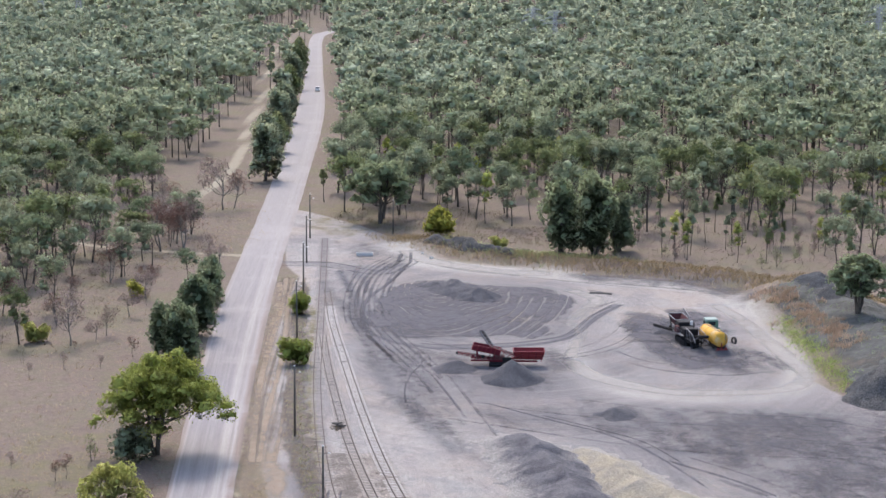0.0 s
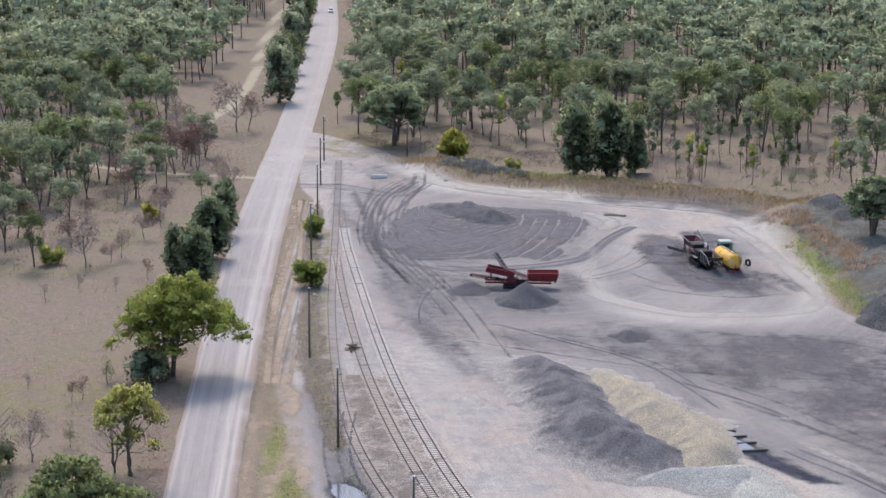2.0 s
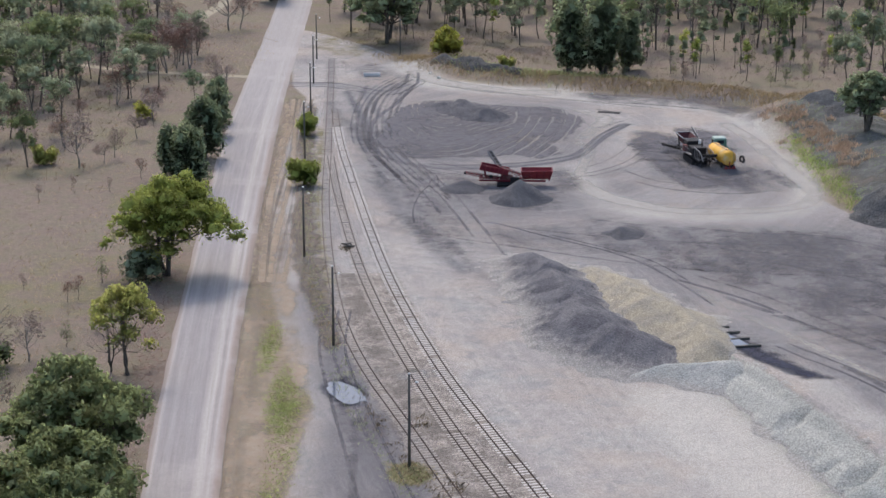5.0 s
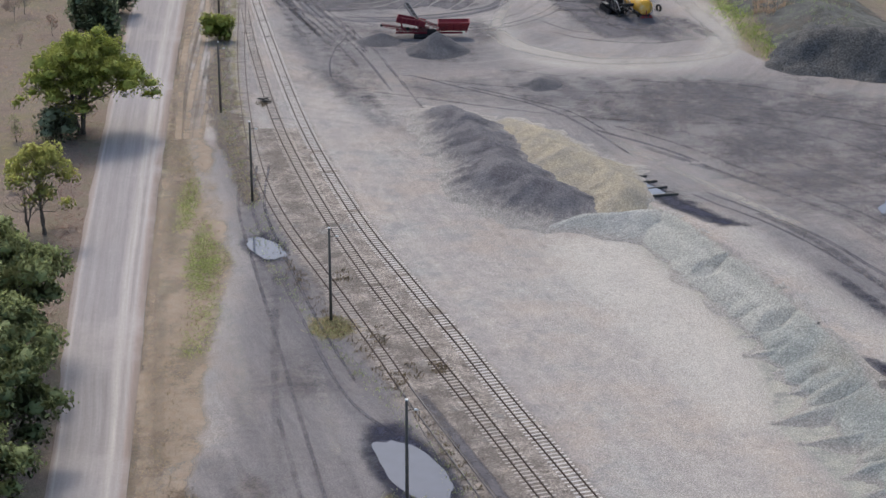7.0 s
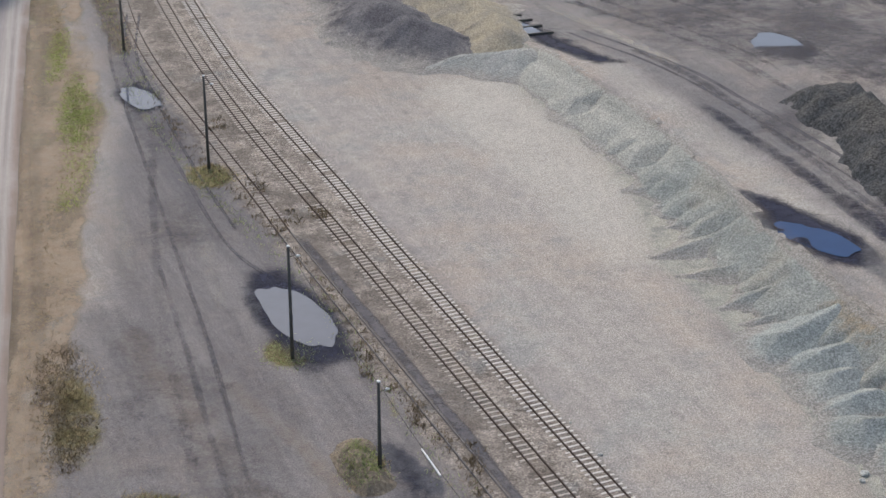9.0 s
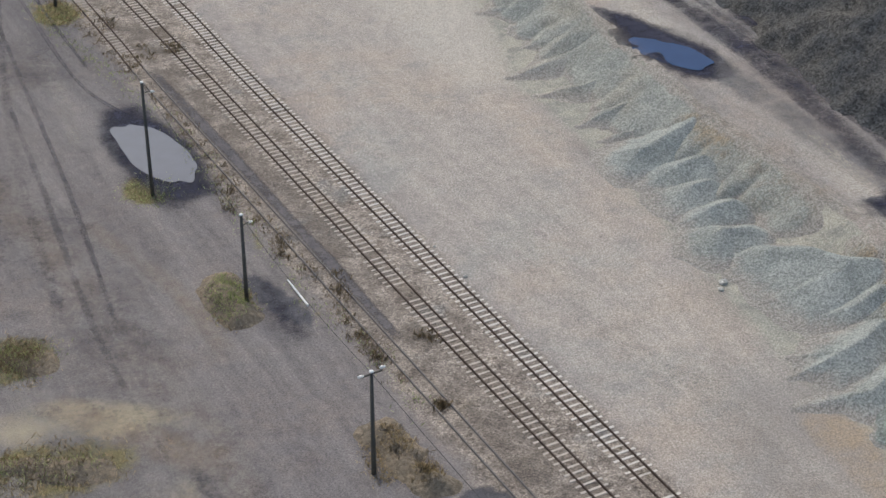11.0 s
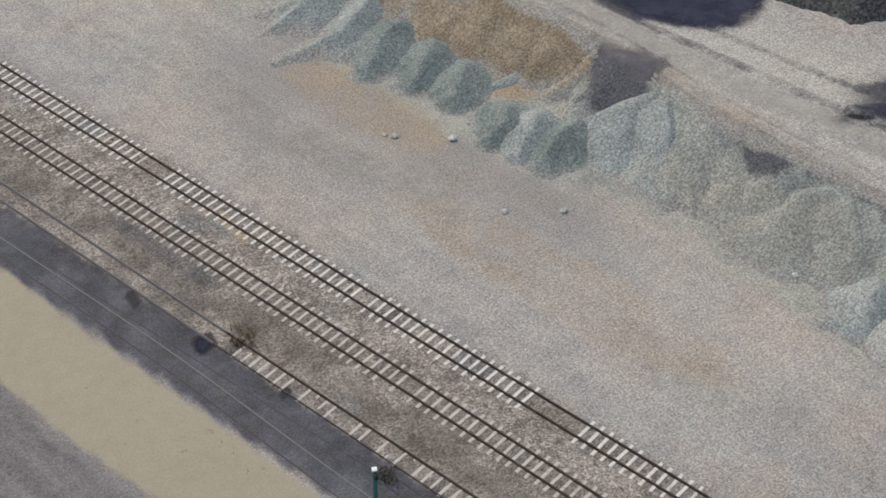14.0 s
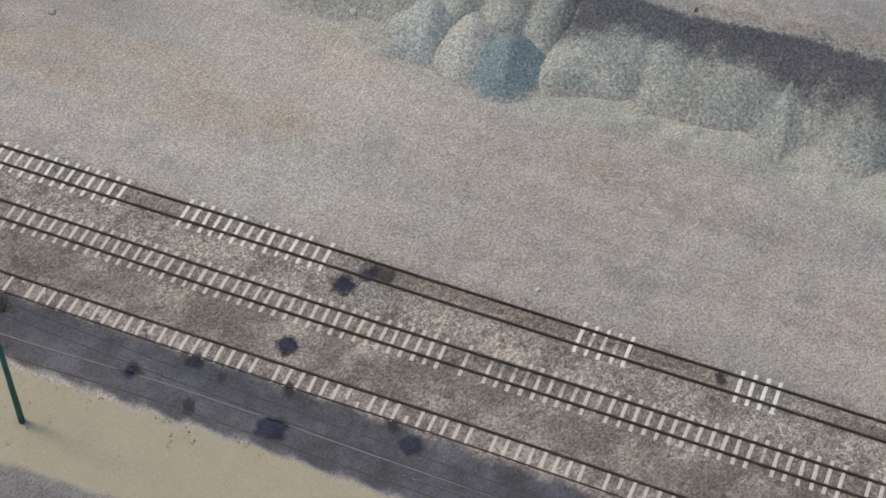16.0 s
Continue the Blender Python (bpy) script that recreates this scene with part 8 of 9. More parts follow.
tufts("verge_scrub", scatter(520, around((-16.4, 128, 1.8, 7), (-14.8, 120, 1.6, 6)), 22), 8, 0.2, EARTH_WEED, "brown dead weeds and dry grass on the verge", 0.4, 22, 0.8)
tufts("siding_weeds", scatter(380, along([(-10, 190), (-6, 176), (0.5, 158), (7, 140), (10.6, 126), (14.6, 112), (17.6, 100)], 0.5), 21), 6, 0.26, EARTH_WEED, "brown weeds beside the dark siding", 0.25, 21)



# ---- fine ground detail: thin spreads of dirt, tyre tracks and ruts ----
def ribbon(points, half, strength, material, label, name="tyre_track", seed=1, lift=0.012):
    """A ragged strip of dirt along a line, thinning to its edges."""
    line = smooth_line(points, 0.5)
    n, across = len(line), 6
    d = np.gradient(line, axis=0)
    d /= np.linalg.norm(d, axis=1)[:, None] + 1e-9
    side = np.stack([d[:, 1], -d[:, 0]], -1)
    u = np.linspace(-1, 1, across + 1)
    wide = half * (1 + 0.35 * fbm(line[:, 0], line[:, 1], 9, seed))
    p = line[:, None] + side[:, None] * (u[None, :, None] * wide[:, None, None])
    z = ground_z(p[..., 0], p[..., 1]) + lift + 0.004 * (seed % 5)
    amount = strength * np.clip(1.15 * (1 - np.abs(u[None, :]) ** 2.5), 0, 1) * (1 + 0.5 * fbm(p[..., 0], p[..., 1], 14, seed + 3))
    ends = np.clip(np.minimum(np.arange(n), np.arange(n)[::-1]) / 6.0, 0, 1)
    idx = np.arange(n * (across + 1)).reshape(n, -1)
    q = np.stack([idx[:-1, :-1], idx[:-1, 1:], idx[1:, 1:], idx[1:, :-1]], -1).reshape(-1, 4)
    me = mesh_quads(name, np.concatenate([p, z[..., None]], -1).reshape(-1, 3), q, material, True)
    paint(me, "amount", (amount * ends[:, None]).ravel())
    tagged(new(name, me), label, "tyre track", kind="structure")


def spread_of(name, poly, cell, amount, material, label, relief=None, lift=0.02):
    """A thin spread of stone or dirt inside an outline; amount and relief: functions of x, y and the way in."""
    p = np.array(poly, float)
    x, y = np.meshgrid(np.arange(p[:, 0].min() - 2, p[:, 0].max() + 2, cell), np.arange(p[:, 1].min() - 2, p[:, 1].max() + 2, cell))
    way_in = inside(x, y, poly)
    a = amount(x, y, way_in)
    z = ground_z(x, y) + lift + (relief(x, y, way_in) if relief else 0)
    idx = np.arange(x.size).reshape(x.shape)
    q = np.stack([idx[:-1, :-1], idx[:-1, 1:], idx[1:, 1:], idx[1:, :-1]], -1).reshape(-1, 4)
    q = q[(a.ravel()[q] > 0.05).any(1)]
    used, q = np.unique(q, return_inverse=True)
    me = mesh_quads(name, np.stack([x, y, z], -1).reshape(-1, 3)[used], q.reshape(-1, 4), material, True)
    paint(me, "amount", np.clip(a, 0, 1).ravel()[used])
    tagged(new(name, me), label, "ground", kind="structure")


def swathes(x, y):
    """Pale curved scrape lines left by the loader's bucket."""
    wob = 0.5 * fbm(x, y, 7, 91)
    r = np.hypot(x + 1, (y - 346) * 0.32)
    left = np.sin((r + wob) * 2 * math.pi / 1.25) + 0.5 * np.sin((r + wob) * 2 * math.pi / 0.53 + 1.0)
    s = (x - 2) * 0.90 - (y - 310) * 0.42 + 0.012 * (y - 310) ** 2 * np.sign(x - 12) * 0.5
    right = np.sin((s + wob) * 2 * math.pi / 2.1) + 0.5 * np.sin((s + wob) * 2 * math.pi / 0.8)
    use = step(x + 0.12 * (y - 330) + 2 * fbm(x, y, 6, 92), 1.5, 4.0)
    v = left * (1 - use) + right * use
    return step(v, 0.55, 1.3) * step(fbm(x, y, 9, 93), -0.55, 0.05)


FIELD = [(-13.8, 320), (-13, 334), (-11, 346), (-6, 354.5), (1.9, 353.5), (13.2, 349.5), (22.6, 346), (25.6, 340), (24.2, 330.2), (22.2, 322), (19.8, 309), (15.7, 305), (11.8, 308), (7.7, 306), (3.7, 304.6), (-2.2, 303.6), (-8.6, 304), (-11.4, 310)]
spread_of("spread_stone", FIELD, 0.33, lambda x, y, w: step(w + 3.0 * fbm(x, y, 7, 94), -1.2, 1.8) * (0.95 - 0.95 * swathes(x, y)) * (0.85 + 0.7 * fbm(x, y, 8, 95)), DARK_SKIN, "dark fines spread and scraped in arcs by a loader",
          lambda x, y, w: 0.10 * step(w, 0.2, 1.5) * (1 - swathes(x, y)))
for k, (poly, v) in enumerate((
    ([(33, 306), (39, 284), (48, 282), (57, 285), (55, 296), (50, 302), (52, 312), (44, 320), (34, 316)], 0.78),
    ([(-20, 374), (-16, 366), (-8, 362), (-6, 376), (-12, 392), (-24, 404), (-30, 392)], 0.3),
    ([(-10, 300), (-2, 294), (8, 294), (20, 300), (24, 290), (18, 268), (4, 262), (-6, 276)], 0.32),
    ([(-27, 370), (-17, 372), (-15, 340), (-12, 318), (-9, 300), (0, 292), (2, 268), (6, 246), (0, 240), (-8, 262), (-16, 290), (-21, 322), (-25, 350)], 0.26),
    ([(-8, 268), (6, 262), (20, 268), (34, 262), (52, 262), (70, 250), (64, 236), (40, 232), (28, 242), (16, 248), (4, 244), (-6, 252)], 0.36),
    ([(34, 326), (44, 332), (52, 326), (52, 312), (42, 306), (34, 312)], 0.7), ([(36, 296), (44, 286), (56, 282), (58, 292), (52, 300), (42, 304)], 0.75),
    ([(34, 243), (44, 244), (46, 236), (38, 234)], 0.5), ([(48, 231), (60, 232), (62, 222), (50, 221)], 0.42),
    ([(24, 250), (32, 250), (36, 242), (28, 240)], 0.42), ([(60, 270), (66, 268), (74, 256), (64, 252)], 0.4), ([(11, 240), (16, 240), (19, 226), (24, 206), (19, 204), (13, 222)], 0.4),
    ([(24, 228), (30, 226), (36, 212), (40, 196), (35, 197), (31, 212)], 0.55),
)):
    spread_of("dark_patch", poly, 0.6, lambda x, y, w, v=v, k=k: v * step(w + 4.5 * fbm(x, y, 11, 100 + k), -3.5, 5.0) * (1 + 1.3 * fbm(x + 0.25 * y, y * 0.22, 3, 120 + k, 5)), DARK_SKIN, "dark stone dust trodden into the gravel yard", None, 0.022 + 0.003 * k)

for k, (pts, half, v) in enumerate((
    ([(34.9, 334.1), (29.1, 323.2), (23.9, 308.6), (19.5, 303.0), (11.5, 299.0), (1.7, 297.0), (-4.1, 298.4), (-9.1, 302.3), (-13.4, 310.2), (-14.9, 321.4), (-14.5, 336.0), (-10.7, 352.1), (-7.1, 372.9)], 0.55, 0.9),
    ([(32.7, 333.0), (27.6, 323.1), (22.7, 309.4), (18.6, 305.0), (11.6, 301.4), (1.7, 299.8), (-5, 301)], 0.5, 0.85),
    ([(-4.6, 297.1), (-3.6, 292.1), (-3.4, 286.4), (-5.0, 279.7), (-5.8, 270.3), (-5.4, 261.3)], 0.2, 0.75), ([(-3.1, 280.9), (-1.1, 279.5), (0.1, 275.3)], 0.18, 0.7), ([(-4.1, 297.2), (-2.1, 291.3), (-2.2, 284.5), (-3.4, 282.7)], 0.18, 0.6),
    ([(4.2, 262.2), (6.8, 262.9), (12.6, 257.5), (18.2, 252.3), (22.8, 248.2), (27.8, 241.4), (32.1, 231.2), (35.3, 221.8)], 0.3, 0.75), ([(13.5, 257.9), (18.3, 253.8), (22.9, 249.6), (29, 243), (33.6, 232)], 0.25, 0.7),
    ([(-13.1, 308.0), (-8.7, 288.0), (-4.6, 270.4), (-1.3, 253.2), (1.5, 235.3), (4.0, 220.9)], 1.1, 0.22), ([(-11.2, 308), (-6.9, 288), (-2.8, 270.4), (0.6, 253), (3.6, 235)], 0.7, 0.2),
    ([(-21.9, 369.1), (-18.1, 341.0), (-16.0, 321.4), (-12.1, 303.8), (-6, 290)], 0.8, 0.35), ([(-17.3, 372.4), (-18.4, 351.8), (-17.5, 326.0), (-14.1, 303.8), (-9.5, 284.3)], 0.7, 0.38), ([(-13, 372), (-16.5, 352), (-15.8, 330), (-12.8, 306), (-7.5, 288)], 0.5, 0.38),
    ([(-9, 376), (-14.5, 358), (-15.4, 340)], 0.5, 0.6), ([(-36, 372), (-24, 372), (-14, 364), (-10, 370), (-9, 384)], 0.6, 0.6), ([(-36, 368), (-26, 368), (-13, 360), (-7.5, 370), (-7, 386)], 0.5, 0.55),
    # the first two strips stand for black debris, not tyre tracks
    ([(28, 346.5), (31, 345), (33.4, 341.4)], 0.45, 1.3), ([(30.6, 331.6), (33.7, 332.8)], 0.5, 1.2), ([(26, 330), (29, 331), (35, 338)], 0.35, 0.5),
    ([(-2.3, 370), (12, 362), (26, 355), (40, 351), (52, 346)], 0.5, 0.45), ([(2, 366), (20, 357), (36, 350), (50, 343)], 0.4, 0.4),
    ([(34, 262), (44, 258), (56, 256), (70, 246)], 0.4, 0.45), ([(38, 250), (50, 246), (64, 240), (78, 230)], 0.5, 0.4), ([(30, 236), (42, 222), (52, 200), (58, 180)], 0.5, 0.5), ([(33, 238), (45, 223), (55, 201), (61, 181)], 0.45, 0.45),
    ([(-14.5, 222), (-14.2, 205), (-11, 188), (-7, 170), (-2.4, 152), (2.4, 143)], 0.22, 0.85), ([(-12.9, 222), (-12.7, 205), (-9.5, 188), (-5.5, 170), (-1.0, 153)], 0.22, 0.75), ([(-16.5, 220), (-15.8, 204), (-13, 186), (-10, 168), (-7, 150), (-4, 132), (-1, 110)], 0.3, 0.5), ([(-9, 150), (-6, 132), (-2.6, 110), (2, 92)], 0.35, 0.45),
    ([(-10.5, 186), (-9.5, 160), (-8, 136), (-5, 112)], 0.6, 0.35), ([(2, 96), (8, 78), (14, 60), (20, 40)], 0.8, 0.4), ([(6, 92), (11, 76), (17, 58), (24, 38)], 0.6, 0.4),
    ([(41, 206), (51, 183), (57, 166), (63, 147), (66.5, 132), (70, 118)], 0.35, 0.9), ([(39, 205), (49, 182), (55, 165), (61, 146), (64.5, 131), (67.5, 119)], 0.3, 0.7), ([(45, 196), (52, 176), (57.5, 152), (62, 128), (64, 116)], 0.8, 0.5),
    ([(64, 84), (68, 72), (72, 60), (78, 46), (84, 32)], 0.5, 0.45), ([(66.5, 84), (70.5, 72), (74.5, 61), (80.5, 47)], 0.45, 0.4),
    ([(47.5, -4), (43.6, 8), (39.4, 22), (35.6, 34)], 0.1, 0.8), ([(46.6, -4), (42.6, 8), (38.4, 22)], 0.08, 0.7),
)):
    ribbon(pts, half, v, DARK_SKIN, "dark tyre track or debris strip in grey dust", seed=200 + k)
for k, (pts, half, v) in enumerate((
    ([(20.6, 292), (24.6, 280.1), (30.4, 274.0), (37.1, 270.2), (46.1, 270.5), (54.9, 273.1), (59.2, 281.3), (58.4, 294.4), (56.6, 310.8), (55.2, 321.9), (52.0, 336)], 2.2, 0.85),
    ([(-8, 388), (-3, 375), (10, 365), (24, 362)], 3.6, 0.8), ([(24, 348), (30, 338), (27, 328), (24, 318)], 2.4, 0.6), ([(22, 320), (25, 312), (23, 300), (21.5, 290)], 1.6, 0.6),
    ([(32, 232), (40, 216), (46, 198), (50, 186)], 1.2, 0.5), ([(46, 330), (50, 312), (51.5, 300)], 1.5, 0.35),
    ([(63, 116), (62.5, 106), (62, 99)], 0.3, 0.4), ([(59, 99), (63, 84), (67, 70), (71, 58), (76, 44)], 1.6, 0.6), ([(57.5, 126), (59.5, 112)], 0.8, 0.5),
)):
    ribbon(pts, half, v, DUST_SKIN, "pale dust along the loader's way", "dust_streak", 260 + k)

LOOP = smooth_line([(-9, 380), (-14.5, 362), (-16.2, 338), (-14.4, 314), (-10, 297), (-5, 280), (-1, 262), (3, 242), (7, 224)], 3.0)
for k, (off, half, v) in enumerate(((-5.6, 0.4, 0.42), (-4.4, 0.5, 0.5), (-3.1, 0.35, 0.45), (-2.0, 0.45, 0.55), (-0.8, 0.4, 0.5), (0.5, 0.55, 0.55), (1.7, 0.35, 0.45), (2.8, 0.3, 0.4))):
    cut_to = len(LOOP) - (5, 16, 9, 20, 12, 17, 24, 26)[k]
    ribbon([tuple(p) for p in side_line(LOOP, off)[k % 3:cut_to:3]], half, v, DARK_SKIN, "dark tyre track curving round the field of fines", seed=400 + k)
SWEEP = smooth_line([(-6, 303), (4, 295.5), (14, 293), (24, 297), (31, 307), (36, 322)], 3.0)
for k, (off, half, v) in enumerate(((1.6, 0.3, 0.4), (3.4, 0.4, 0.36), (-1.6, 0.3, 0.4))):
    ribbon([tuple(p) for p in side_line(SWEEP, off)[::3]], half, v, DARK_SKIN, "faint tyre track beside the screener", seed=420 + k)
for k, (pts, half, v) in enumerate((
    ([(-2, 256), (10, 250), (24, 243), (40, 238), (60, 236)], 0.5, 0.4), ([(6, 262), (22, 256), (40, 252), (62, 252)], 0.4, 0.38), ([(20, 266), (36, 260), (56, 258)], 0.6, 0.3),
    ([(36, 228), (46, 214), (54, 196), (60, 176)], 0.7, 0.45), ([(40, 236), (52, 224), (62, 206), (68, 186)], 0.5, 0.4), ([(44, 244), (60, 232), (74, 214)], 0.6, 0.35), ([(52, 246), (70, 236), (88, 220)], 0.5, 0.35),
    ([(30, 290), (36, 284), (46, 281), (55, 284)], 0.5, 0.45), ([(29, 298), (34, 290), (40, 287)], 0.4, 0.4),
    ([(2, 230), (10, 214), (15, 196), (19, 176), (24, 156)], 0.6, 0.22), ([(6, 234), (13, 216), (18, 198), (23, 178), (28, 158)], 0.6, 0.2), ([(26, 150), (31, 132), (36, 114)], 0.9, 0.16), ([(29, 130), (33, 116), (38, 100), (43, 86)], 0.8, 0.15),
)):
    ribbon(pts, half, v, DARK_SKIN, "dark tyre track or debris strip in grey dust", seed=430 + k)

# the verge between road and tracks: tan dirt, brown ruts
for k, (dx, half, v, mat) in enumerate(((1.0, 0.8, 0.4, BROWN_SKIN), (2.0, 0.8, 0.7, TAN_SKIN), (3.0, 0.35, 0.55, BROWN_SKIN), (3.8, 0.7, 0.7, TAN_SKIN), (4.6, 0.3, 0.5, BROWN_SKIN), (5.4, 0.5, 0.6, TAN_SKIN))):
    ribbon([(np.interp(y, [134.6, 199, 260, 315, 375], [-21.3, -26.3, -29.6, -32.3, -34.6]) + dx * (1 if y > 215 else 0.8) + 0.5 * math.sin(y / 17 + k), y) for y in range(230, 366, 8)], half, v, mat, "tan dirt and brown ruts along the road verge", "verge_rut", 280 + k)
for k, (dx, half, v, mat) in enumerate(((0.7, 0.6, 0.4, BROWN_SKIN), (1.6, 0.7, 0.5, TAN_SKIN), (2.6, 0.9, 0.3, BROWN_SKIN))):
    ribbon([(np.interp(y, [100, 134.6, 199, 260], [-18.6, -21.3, -26.3, -29.6]) + dx + 0.3 * math.sin(y / 11 + k), y) for y in range(100, 236, 6)], half, v, mat, "brown dirt shoulder along the road edge", "verge_rut", 290 + k)

# mud and stains
for k, (poly, v) in enumerate((
    ([(57.8, 112.0), (60.7, 112.0), (66, 109), (69.5, 103.5), (72.3, 94), (74, 89), (76, 83.5), (79, 77), (72, 75), (68, 77.2), (65.6, 80.6), (64.2, 86.4), (62.4, 90.4), (60.4, 96.4), (60, 104)], 1.2),
    ([(70.2, 62.6), (72.5, 64.4), (76.7, 64.2), (79.4, 58.5), (77.4, 55), (75, 56.4), (73, 58.6), (71.8, 61)], 0.62),
    ([(47.5, 152), (50, 150), (54.5, 141), (53.8, 134.5), (50.6, 136), (48, 143)], 0.9), ([(34, 212), (38.5, 200), (43, 189), (40, 189), (35, 199), (32.4, 210)], 0.8), ([(60, 197), (65, 199), (68, 191), (64, 186), (60, 189)], 0.6),
    ([(-14.6, 192), (-12.5, 196), (-9.6, 193), (-9.8, 187), (-12, 185)], 0.7), ([(-0.5, 146), (2.6, 146.5), (7, 138), (8, 129), (4, 127), (1, 133), (-0.6, 140)], 0.75), ([(9.4, 116), (10.8, 115.5), (12.6, 107), (11.5, 106), (9.8, 110)], 0.55),
    ([(22.4, 6), (26, 18), (30.5, 36), (29, 38), (25.5, 30), (20, 12)], 0.3),
)):
    spread_of("mud_patch", poly, 0.35, lambda x, y, w, v=v, k=k: v * step(w + (2.2 if k < 2 else 0.9) * fbm(x, y, 5, 140 + k), -1.8, 2.4 if k < 2 else 1.6), WET_SKIN, "dark wet mud in a hollow of the yard", None, 0.03)
for k, (pts, half, v, mat) in enumerate((([(45.0, 43), (48.2, 32.4), (51.6, 21)], 0.5, 0.45, BROWN_SKIN), ([(52.2, 18), (57, 1)], 0.5, 0.4, BROWN_SKIN), ([(20.5, 100), (30, 70), (37, 47), (44, 24), (50, 4)], 1.0, 0.28, BROWN_SKIN), ([(43.4, 36), (46.4, 26)], 0.7, 0.4, DARK_SKIN), ([(27, 84), (31, 71)], 0.8, 0.35, DARK_SKIN), ([(4, 154), (10, 135), (19.2, 104)], 0.7, 0.7, DARK_SKIN))):
    ribbon(pts, half, v, mat, "dirty ballast stained brown between the tracks", "ballast_stain", 300 + k)
for k, (line, v) in enumerate(((TRACK_B, 0.36), (TRACK_C, 0.24))):
    ribbon(line, 1.1, v, BROWN_SKIN, "dark dirty ballast under the sleepers", "ballast_bed", 310 + k, 0.008)
for k, (poly, v) in enumerate((
    ([(40, 212), (50, 190), (60, 182), (74, 150), (100, 150), (112, 250), (66, 252), (48, 240)], 0.42), ([(52, 172), (58, 172), (66, 140), (62, 128), (56, 150)], 0.7),
    ([(-13, 214), (-8, 196), (0, 172), (-2, 150), (-10, 150), (-13, 176), (-18, 206)], 0.3), ([(-12, 140), (0, 128), (8, 104), (18, 70), (26, 40), (10, 30), (-6, 70), (-14, 110)], 0.28),
)):
    spread_of("dark_patch", poly, 0.8, lambda x, y, w, v=v, k=k: v * step(w + 5.0 * fbm(x, y, 12, 160 + k), -3, 6) * (1 + 1.1 * fbm(x, y, 7, 170 + k)), DARK_SKIN, "dark trodden dirt on the gravel bench", None, 0.05 + 0.003 * k)
spread_of("rubble_bank", [(63.5, 338), (62.8, 316), (63.5, 294), (64.5, 276), (70, 264), (84, 262), (88, 290), (84, 320), (76, 340)], 0.6, lambda x, y, w: 0.8 * step(w + 2.0 * fbm(x, y, 8, 181), -1.0, 2.0) * (1 + 0.6 * fbm(x, y, 6, 182)), GREY_SKIN, "grey rubble showing through the grassy bank", None, 0.06)
spread_of("dark_patch", [(26, 362), (52, 358), (61, 350), (62.5, 336), (57, 330), (48, 345), (30, 354)], 0.6, lambda x, y, w: 0.5 * step(w + 3 * fbm(x, y, 9, 183), -2, 3) * (1 + 0.7 * fbm(x, y, 5, 184)), DARK_SKIN, "dark stone dust trodden into the gravel yard", None, 0.02)
for k, (pts, half, v, mat) in enumerate((
    ([(-12, 138), (-4, 118), (4, 96), (10, 76)], 2.2, 0.3, TAN_SKIN), ([(-14, 120), (-6, 100), (4, 80), (14, 58)], 1.6, 0.32, DUST_SKIN), ([(-8, 104), (0, 97), (6, 92)], 2.0, 0.45, TAN_SKIN), ([(-16.5, 178), (-13, 160), (-11, 144)], 1.2, 0.35, DUST_SKIN), ([(-6, 160), (-4, 148), (-3, 138)], 0.9, 0.35, DUST_SKIN),
    ([(-10, 92), (0, 74), (10, 54), (16, 40)], 1.0, 0.35, DUST_SKIN), ([(-4, 128), (3, 116), (7, 104)], 1.1, 0.35, TAN_SKIN), ([(44, 82), (46, 78), (49, 70)], 2.6, 0.2, TAN_SKIN), ([(46, 64), (50, 52), (56, 40)], 2.8, 0.17, TAN_SKIN), ([(37, 100), (41, 86), (47, 68)], 1.8, 0.28, DUST_SKIN), ([(50, 40), (56, 26), (60, 12)], 2.2, 0.25, DUST_SKIN), ([(30, 118), (34, 104), (38, 92)], 2.2, 0.25, DUST_SKIN),
    ([(58, 40), (60, 30), (61, 22)], 1.8, 0.22, TAN_SKIN), ([(58.5, 34), (60.5, 26)], 1.2, 0.35, DUST_SKIN),
)):
    ribbon(pts, half, v, mat, "dry streak of paler dirt across the yard", "dirt_streak", 330 + k)
spread_of("dark_patch", [(28, 262), (44, 262), (62, 266), (90, 250), (110, 240), (100, 160), (66, 168), (50, 200), (38, 226)], 1.0, lambda x, y, w: 0.38 * step(w + 6 * fbm(x, y, 16, 191), -3, 8) * (1 + 1.2 * fbm(x, y, 9, 192)), DARK_SKIN, "dark stone dust trodden into the gravel yard", None, 0.066)
spread_of("dark_spill", [(58.4, 75.6), (62.2, 78.0), (64.6, 73.8), (62.0, 71.8), (58.4, 71.8)], 0.25, lambda x, y, w: 1.1 * step(w + 1.0 * fbm(x, y, 2.5, 195), -1.0, 1.2), DARK_SKIN, "dark stone tipped over the bench edge", lambda x, y, w: 0.3 * step(w, 0.0, 1.5), 0.12)
for k, (pts, half) in enumerate((([(70.5, 63.4), (75, 60.2), (79, 56.6)], 0.8), ([(72, 65), (77, 61.8), (81, 58)], 0.9), ([(73, 58.6), (77, 55.6)], 0.6), ([(68.6, 63.6), (72, 61)], 0.5))):
    ribbon(pts, half, 0.7, WET_SKIN, "dark wet streak on the bench", "wet_streak", 350 + k, 0.05)
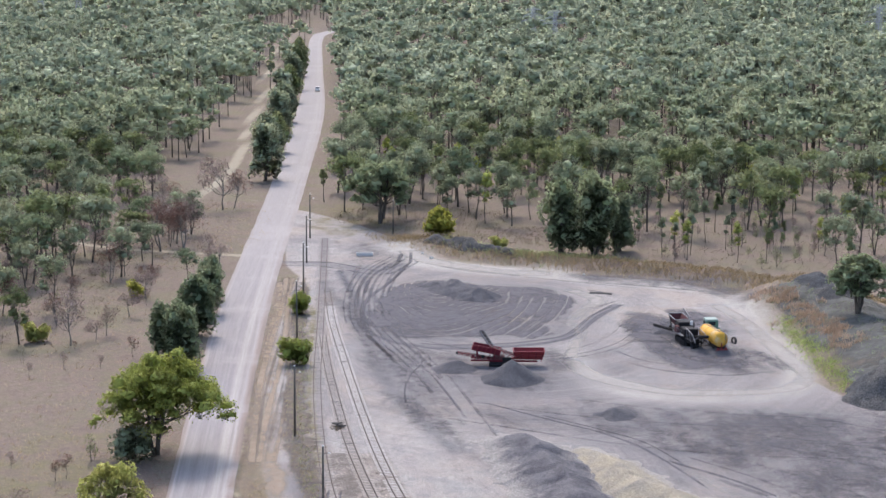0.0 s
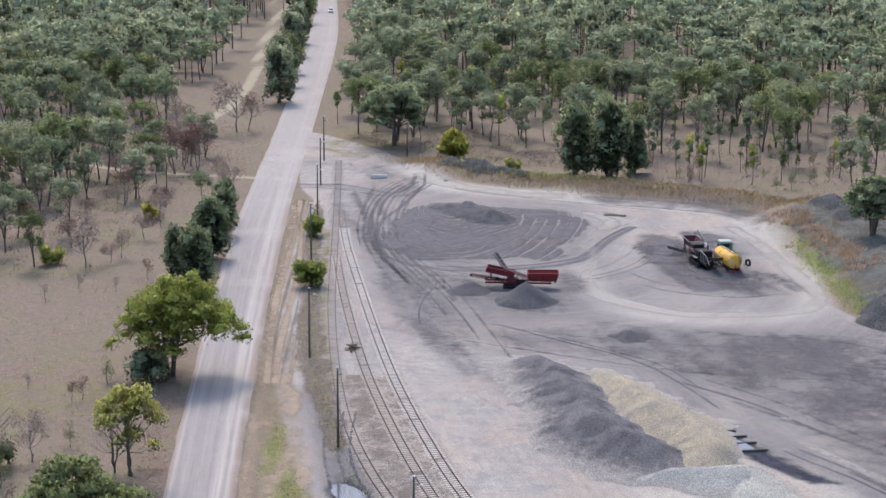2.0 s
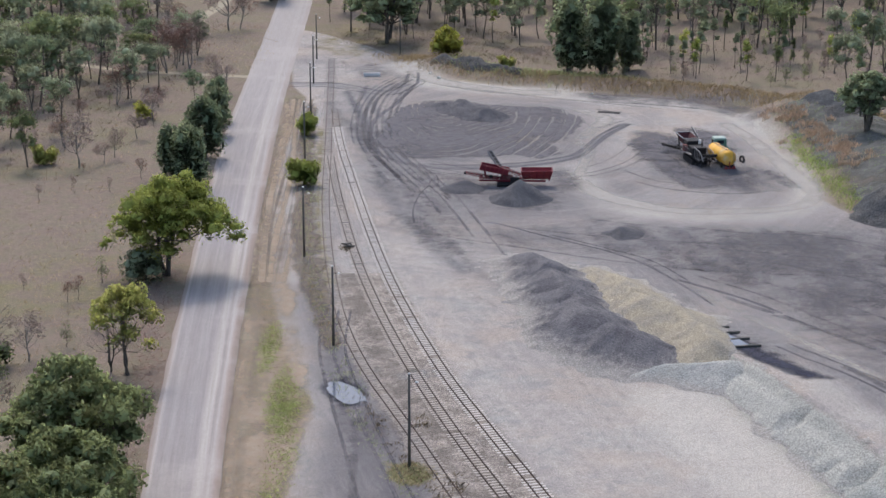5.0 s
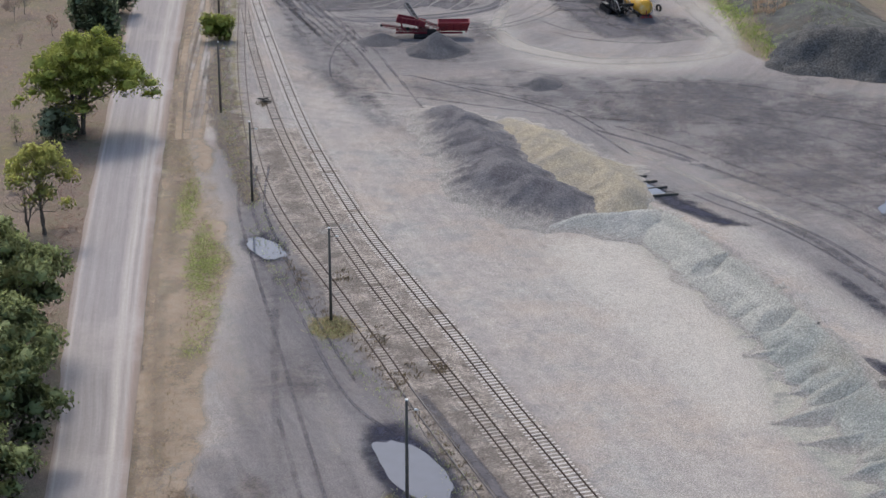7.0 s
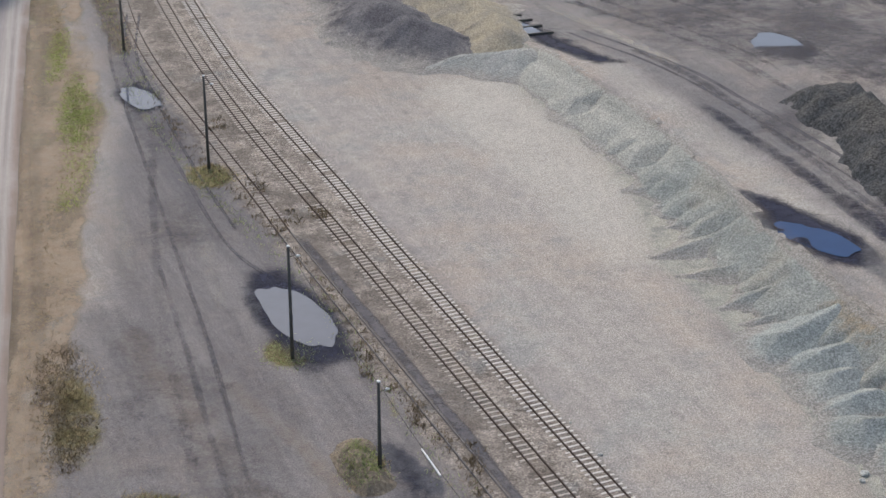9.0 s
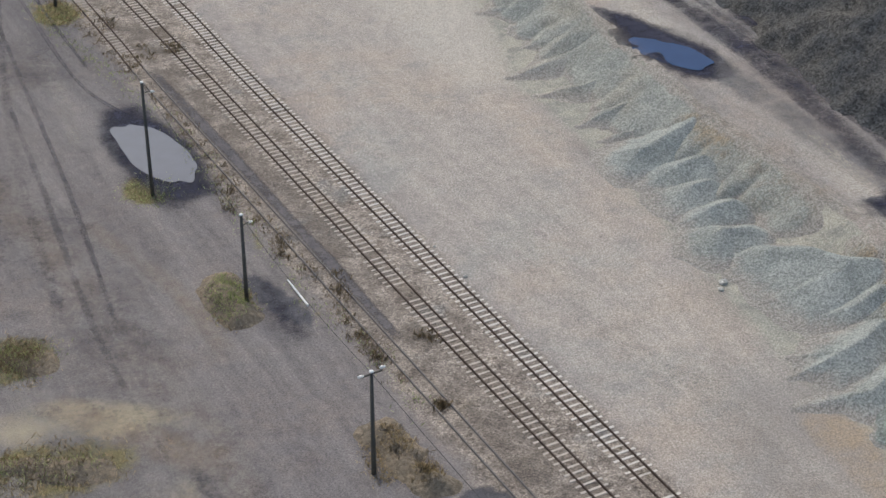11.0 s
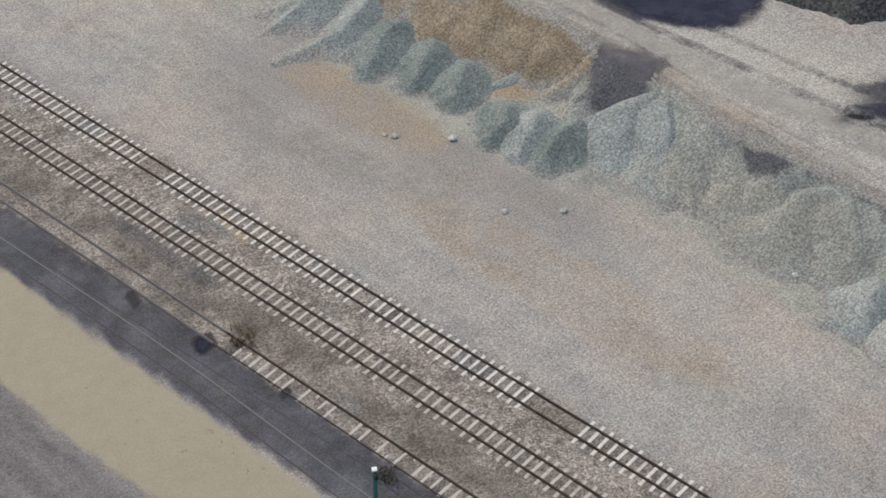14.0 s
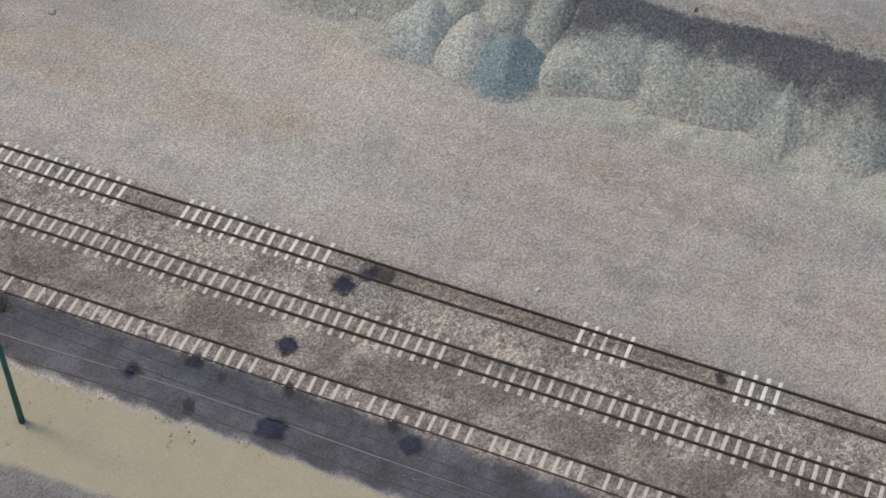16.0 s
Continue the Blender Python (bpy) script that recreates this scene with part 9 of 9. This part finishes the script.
for k, (pts, half, v) in enumerate((([(55.5, 152), (58.5, 138), (60.5, 124), (61.5, 113)], 1.6, 0.5), ([(60, 150), (63, 136), (65.5, 122)], 1.2, 0.55), ([(63, 118), (66, 108)], 1.5, 0.6), ([(48, 176), (53, 160), (56, 148)], 1.3, 0.4))):
    ribbon(pts, half, v, WET_SKIN, "dark wet streak on the haul road", "wet_streak", 360 + k, 0.055)
for k, (pts, half, v) in enumerate((([(33, 312), (37, 311), (41, 309)], 1.6, 0.8), ([(31, 305), (36, 304), (41, 303)], 1.2, 0.7), ([(40, 294), (45, 291), (52, 290)], 1.8, 0.6), ([(44, 318), (48, 321), (52, 318)], 1.4, 0.5))):
    ribbon(pts, half, v, DARK_SKIN, "dark fines spilled round the crusher", "dark_spill", 370 + k, 0.05)
for k, (x, y, r) in enumerate(((34.5, 38.3, 0.8), (32.5, 46.3, 0.6), (38.0, 32.2, 0.6), (35.0, 44.3, 0.45), (45.0, 41.0, 0.7), (38.8, 41.2, 0.6), (43.8, 41.5, 0.8), (27.4, 69.2, 0.7))):
    spread_of("dark_stain", [(x + 1.3 * r * math.cos(a), y + 1.3 * r * math.sin(a)) for a in (0, 0.9, 1.8, 2.7, 3.6, 4.5, 5.4)], 0.15, lambda px, py, w, k=k: 0.85 * step(w + 0.4 * fbm(px, py, 0.9, 210 + k), -0.1, 0.6), WET_SKIN, "dark oily stain on the ground", None, 0.03)

# tan earth of the verge, the bench's trodden rim and grass along the pole line
spread_of("verge_earth", [(-20.0, 106), (-21.0, 134), (-23.0, 160), (-25.6, 199), (-27.6, 232), (-29.8, 270), (-32.4, 318), (-34.0, 352), (-30.6, 352), (-28.6, 310), (-26.0, 275), (-22.6, 244), (-18.6, 214), (-15.2, 186), (-15.6, 166), (-15.0, 142), (-15.5, 112)], 0.5, lambda x, y, w: np.interp(y, [190, 240], [0.72, 0.55]) * step(w + 1.2 * fbm(x, y, 5, 221), -0.4, 1.2) * (1 + 0.8 * fbm(x, y * 0.5, 3, 222, 5)), TAN_SKIN, "tan earth of the road verge", None, 0.014)
spread_of("verge_soil", [(-29.5, 352), (-26.5, 352), (-23.6, 304), (-18.4, 245), (-12.6, 207), (-15.6, 205), (-22.6, 243), (-27.4, 304)], 0.5, lambda x, y, w: 0.75 * step(w + 1.4 * fbm(x, y, 5, 223), -0.6, 1.2) * (1 + 0.8 * fbm(x, y * 0.6, 3, 224, 5)), BROWN_SKIN, "brown soil and dead grass along the pole line", None, 0.018)
tufts("pole_line_grass", scatter(900, along([(-28.0, 348), (-25.3, 304), (-20.6, 245), (-14.4, 207)], 0.8), 31), 4, 0.22, STRAW, "dry grass along the line of poles", 0.4, 31, 0.7)
tufts("pole_line_weeds", scatter(420, along([(-27.6, 340), (-24.9, 304), (-20.2, 245), (-13.8, 205), (-9.5, 190)], 0.6), 32), 5, 0.24, OLIVE, "low green weeds along the line of poles", 0.35, 32, 0.7)
RIM = smooth_line([(45.8, 154), (48.2, 142.6), (50.2, 131.6), (52.4, 122.8), (54.4, 115.4), (56.2, 108), (57.1, 99.8), (58.5, 92), (60.9, 83.6), (62.8, 76.4), (64.4, 66.5), (66.2, 60), (68.0, 53.8), (69.4, 45), (72.8, 34), (76, 25)], 4.0)
ribbon([tuple(p) for p in RIM], 1.1, 0.3, TAN_SKIN, "tan trodden rim of the gravel bench", "bench_rim", 450, 0.16)
ribbon([tuple(p) for p in side_line(RIM, -1.1)][5:], 0.3, 0.28, BROWN_SKIN, "dark rut behind the rim of the bench", "bench_rim", 452, 0.10)
spread_of("dark_patch", [(72.4, 66), (78, 64), (83, 55), (82, 42), (76.5, 44), (74.6, 52), (72.8, 58)], 0.6, lambda x, y, w: 0.6 * step(w + 2.0 * fbm(x, y, 7, 231), -1.5, 3) * (1 + 1.2 * fbm(x + y, (x - y) * 0.3, 3, 232, 5)), DARK_SKIN, "dark trodden dirt on the gravel bench", None, 0.07)
tufts("spoil_weeds", scatter(160, around((77, 128, 5, 10), (73, 112, 3, 8), (82, 104, 4, 8), (70, 150, 3, 6)), 33), 7, 0.5, OLIVE, "green weeds growing on the dark spoil", 0.5, 33, 0.7, ([(63, 172, 66.5, 155, 3.0), (66.5, 155, 69, 143, 4.6), (69, 143, 72, 124, 5.4), (72, 124, 73.5, 116, 5.4), (73.5, 116, 78.2, 97, 5.4), (78.2, 97, 85, 77, 5.6), (80, 150, 86, 120, 6.5), (88, 118, 94, 90, 6.5)], 0.6, 38, 0.9))
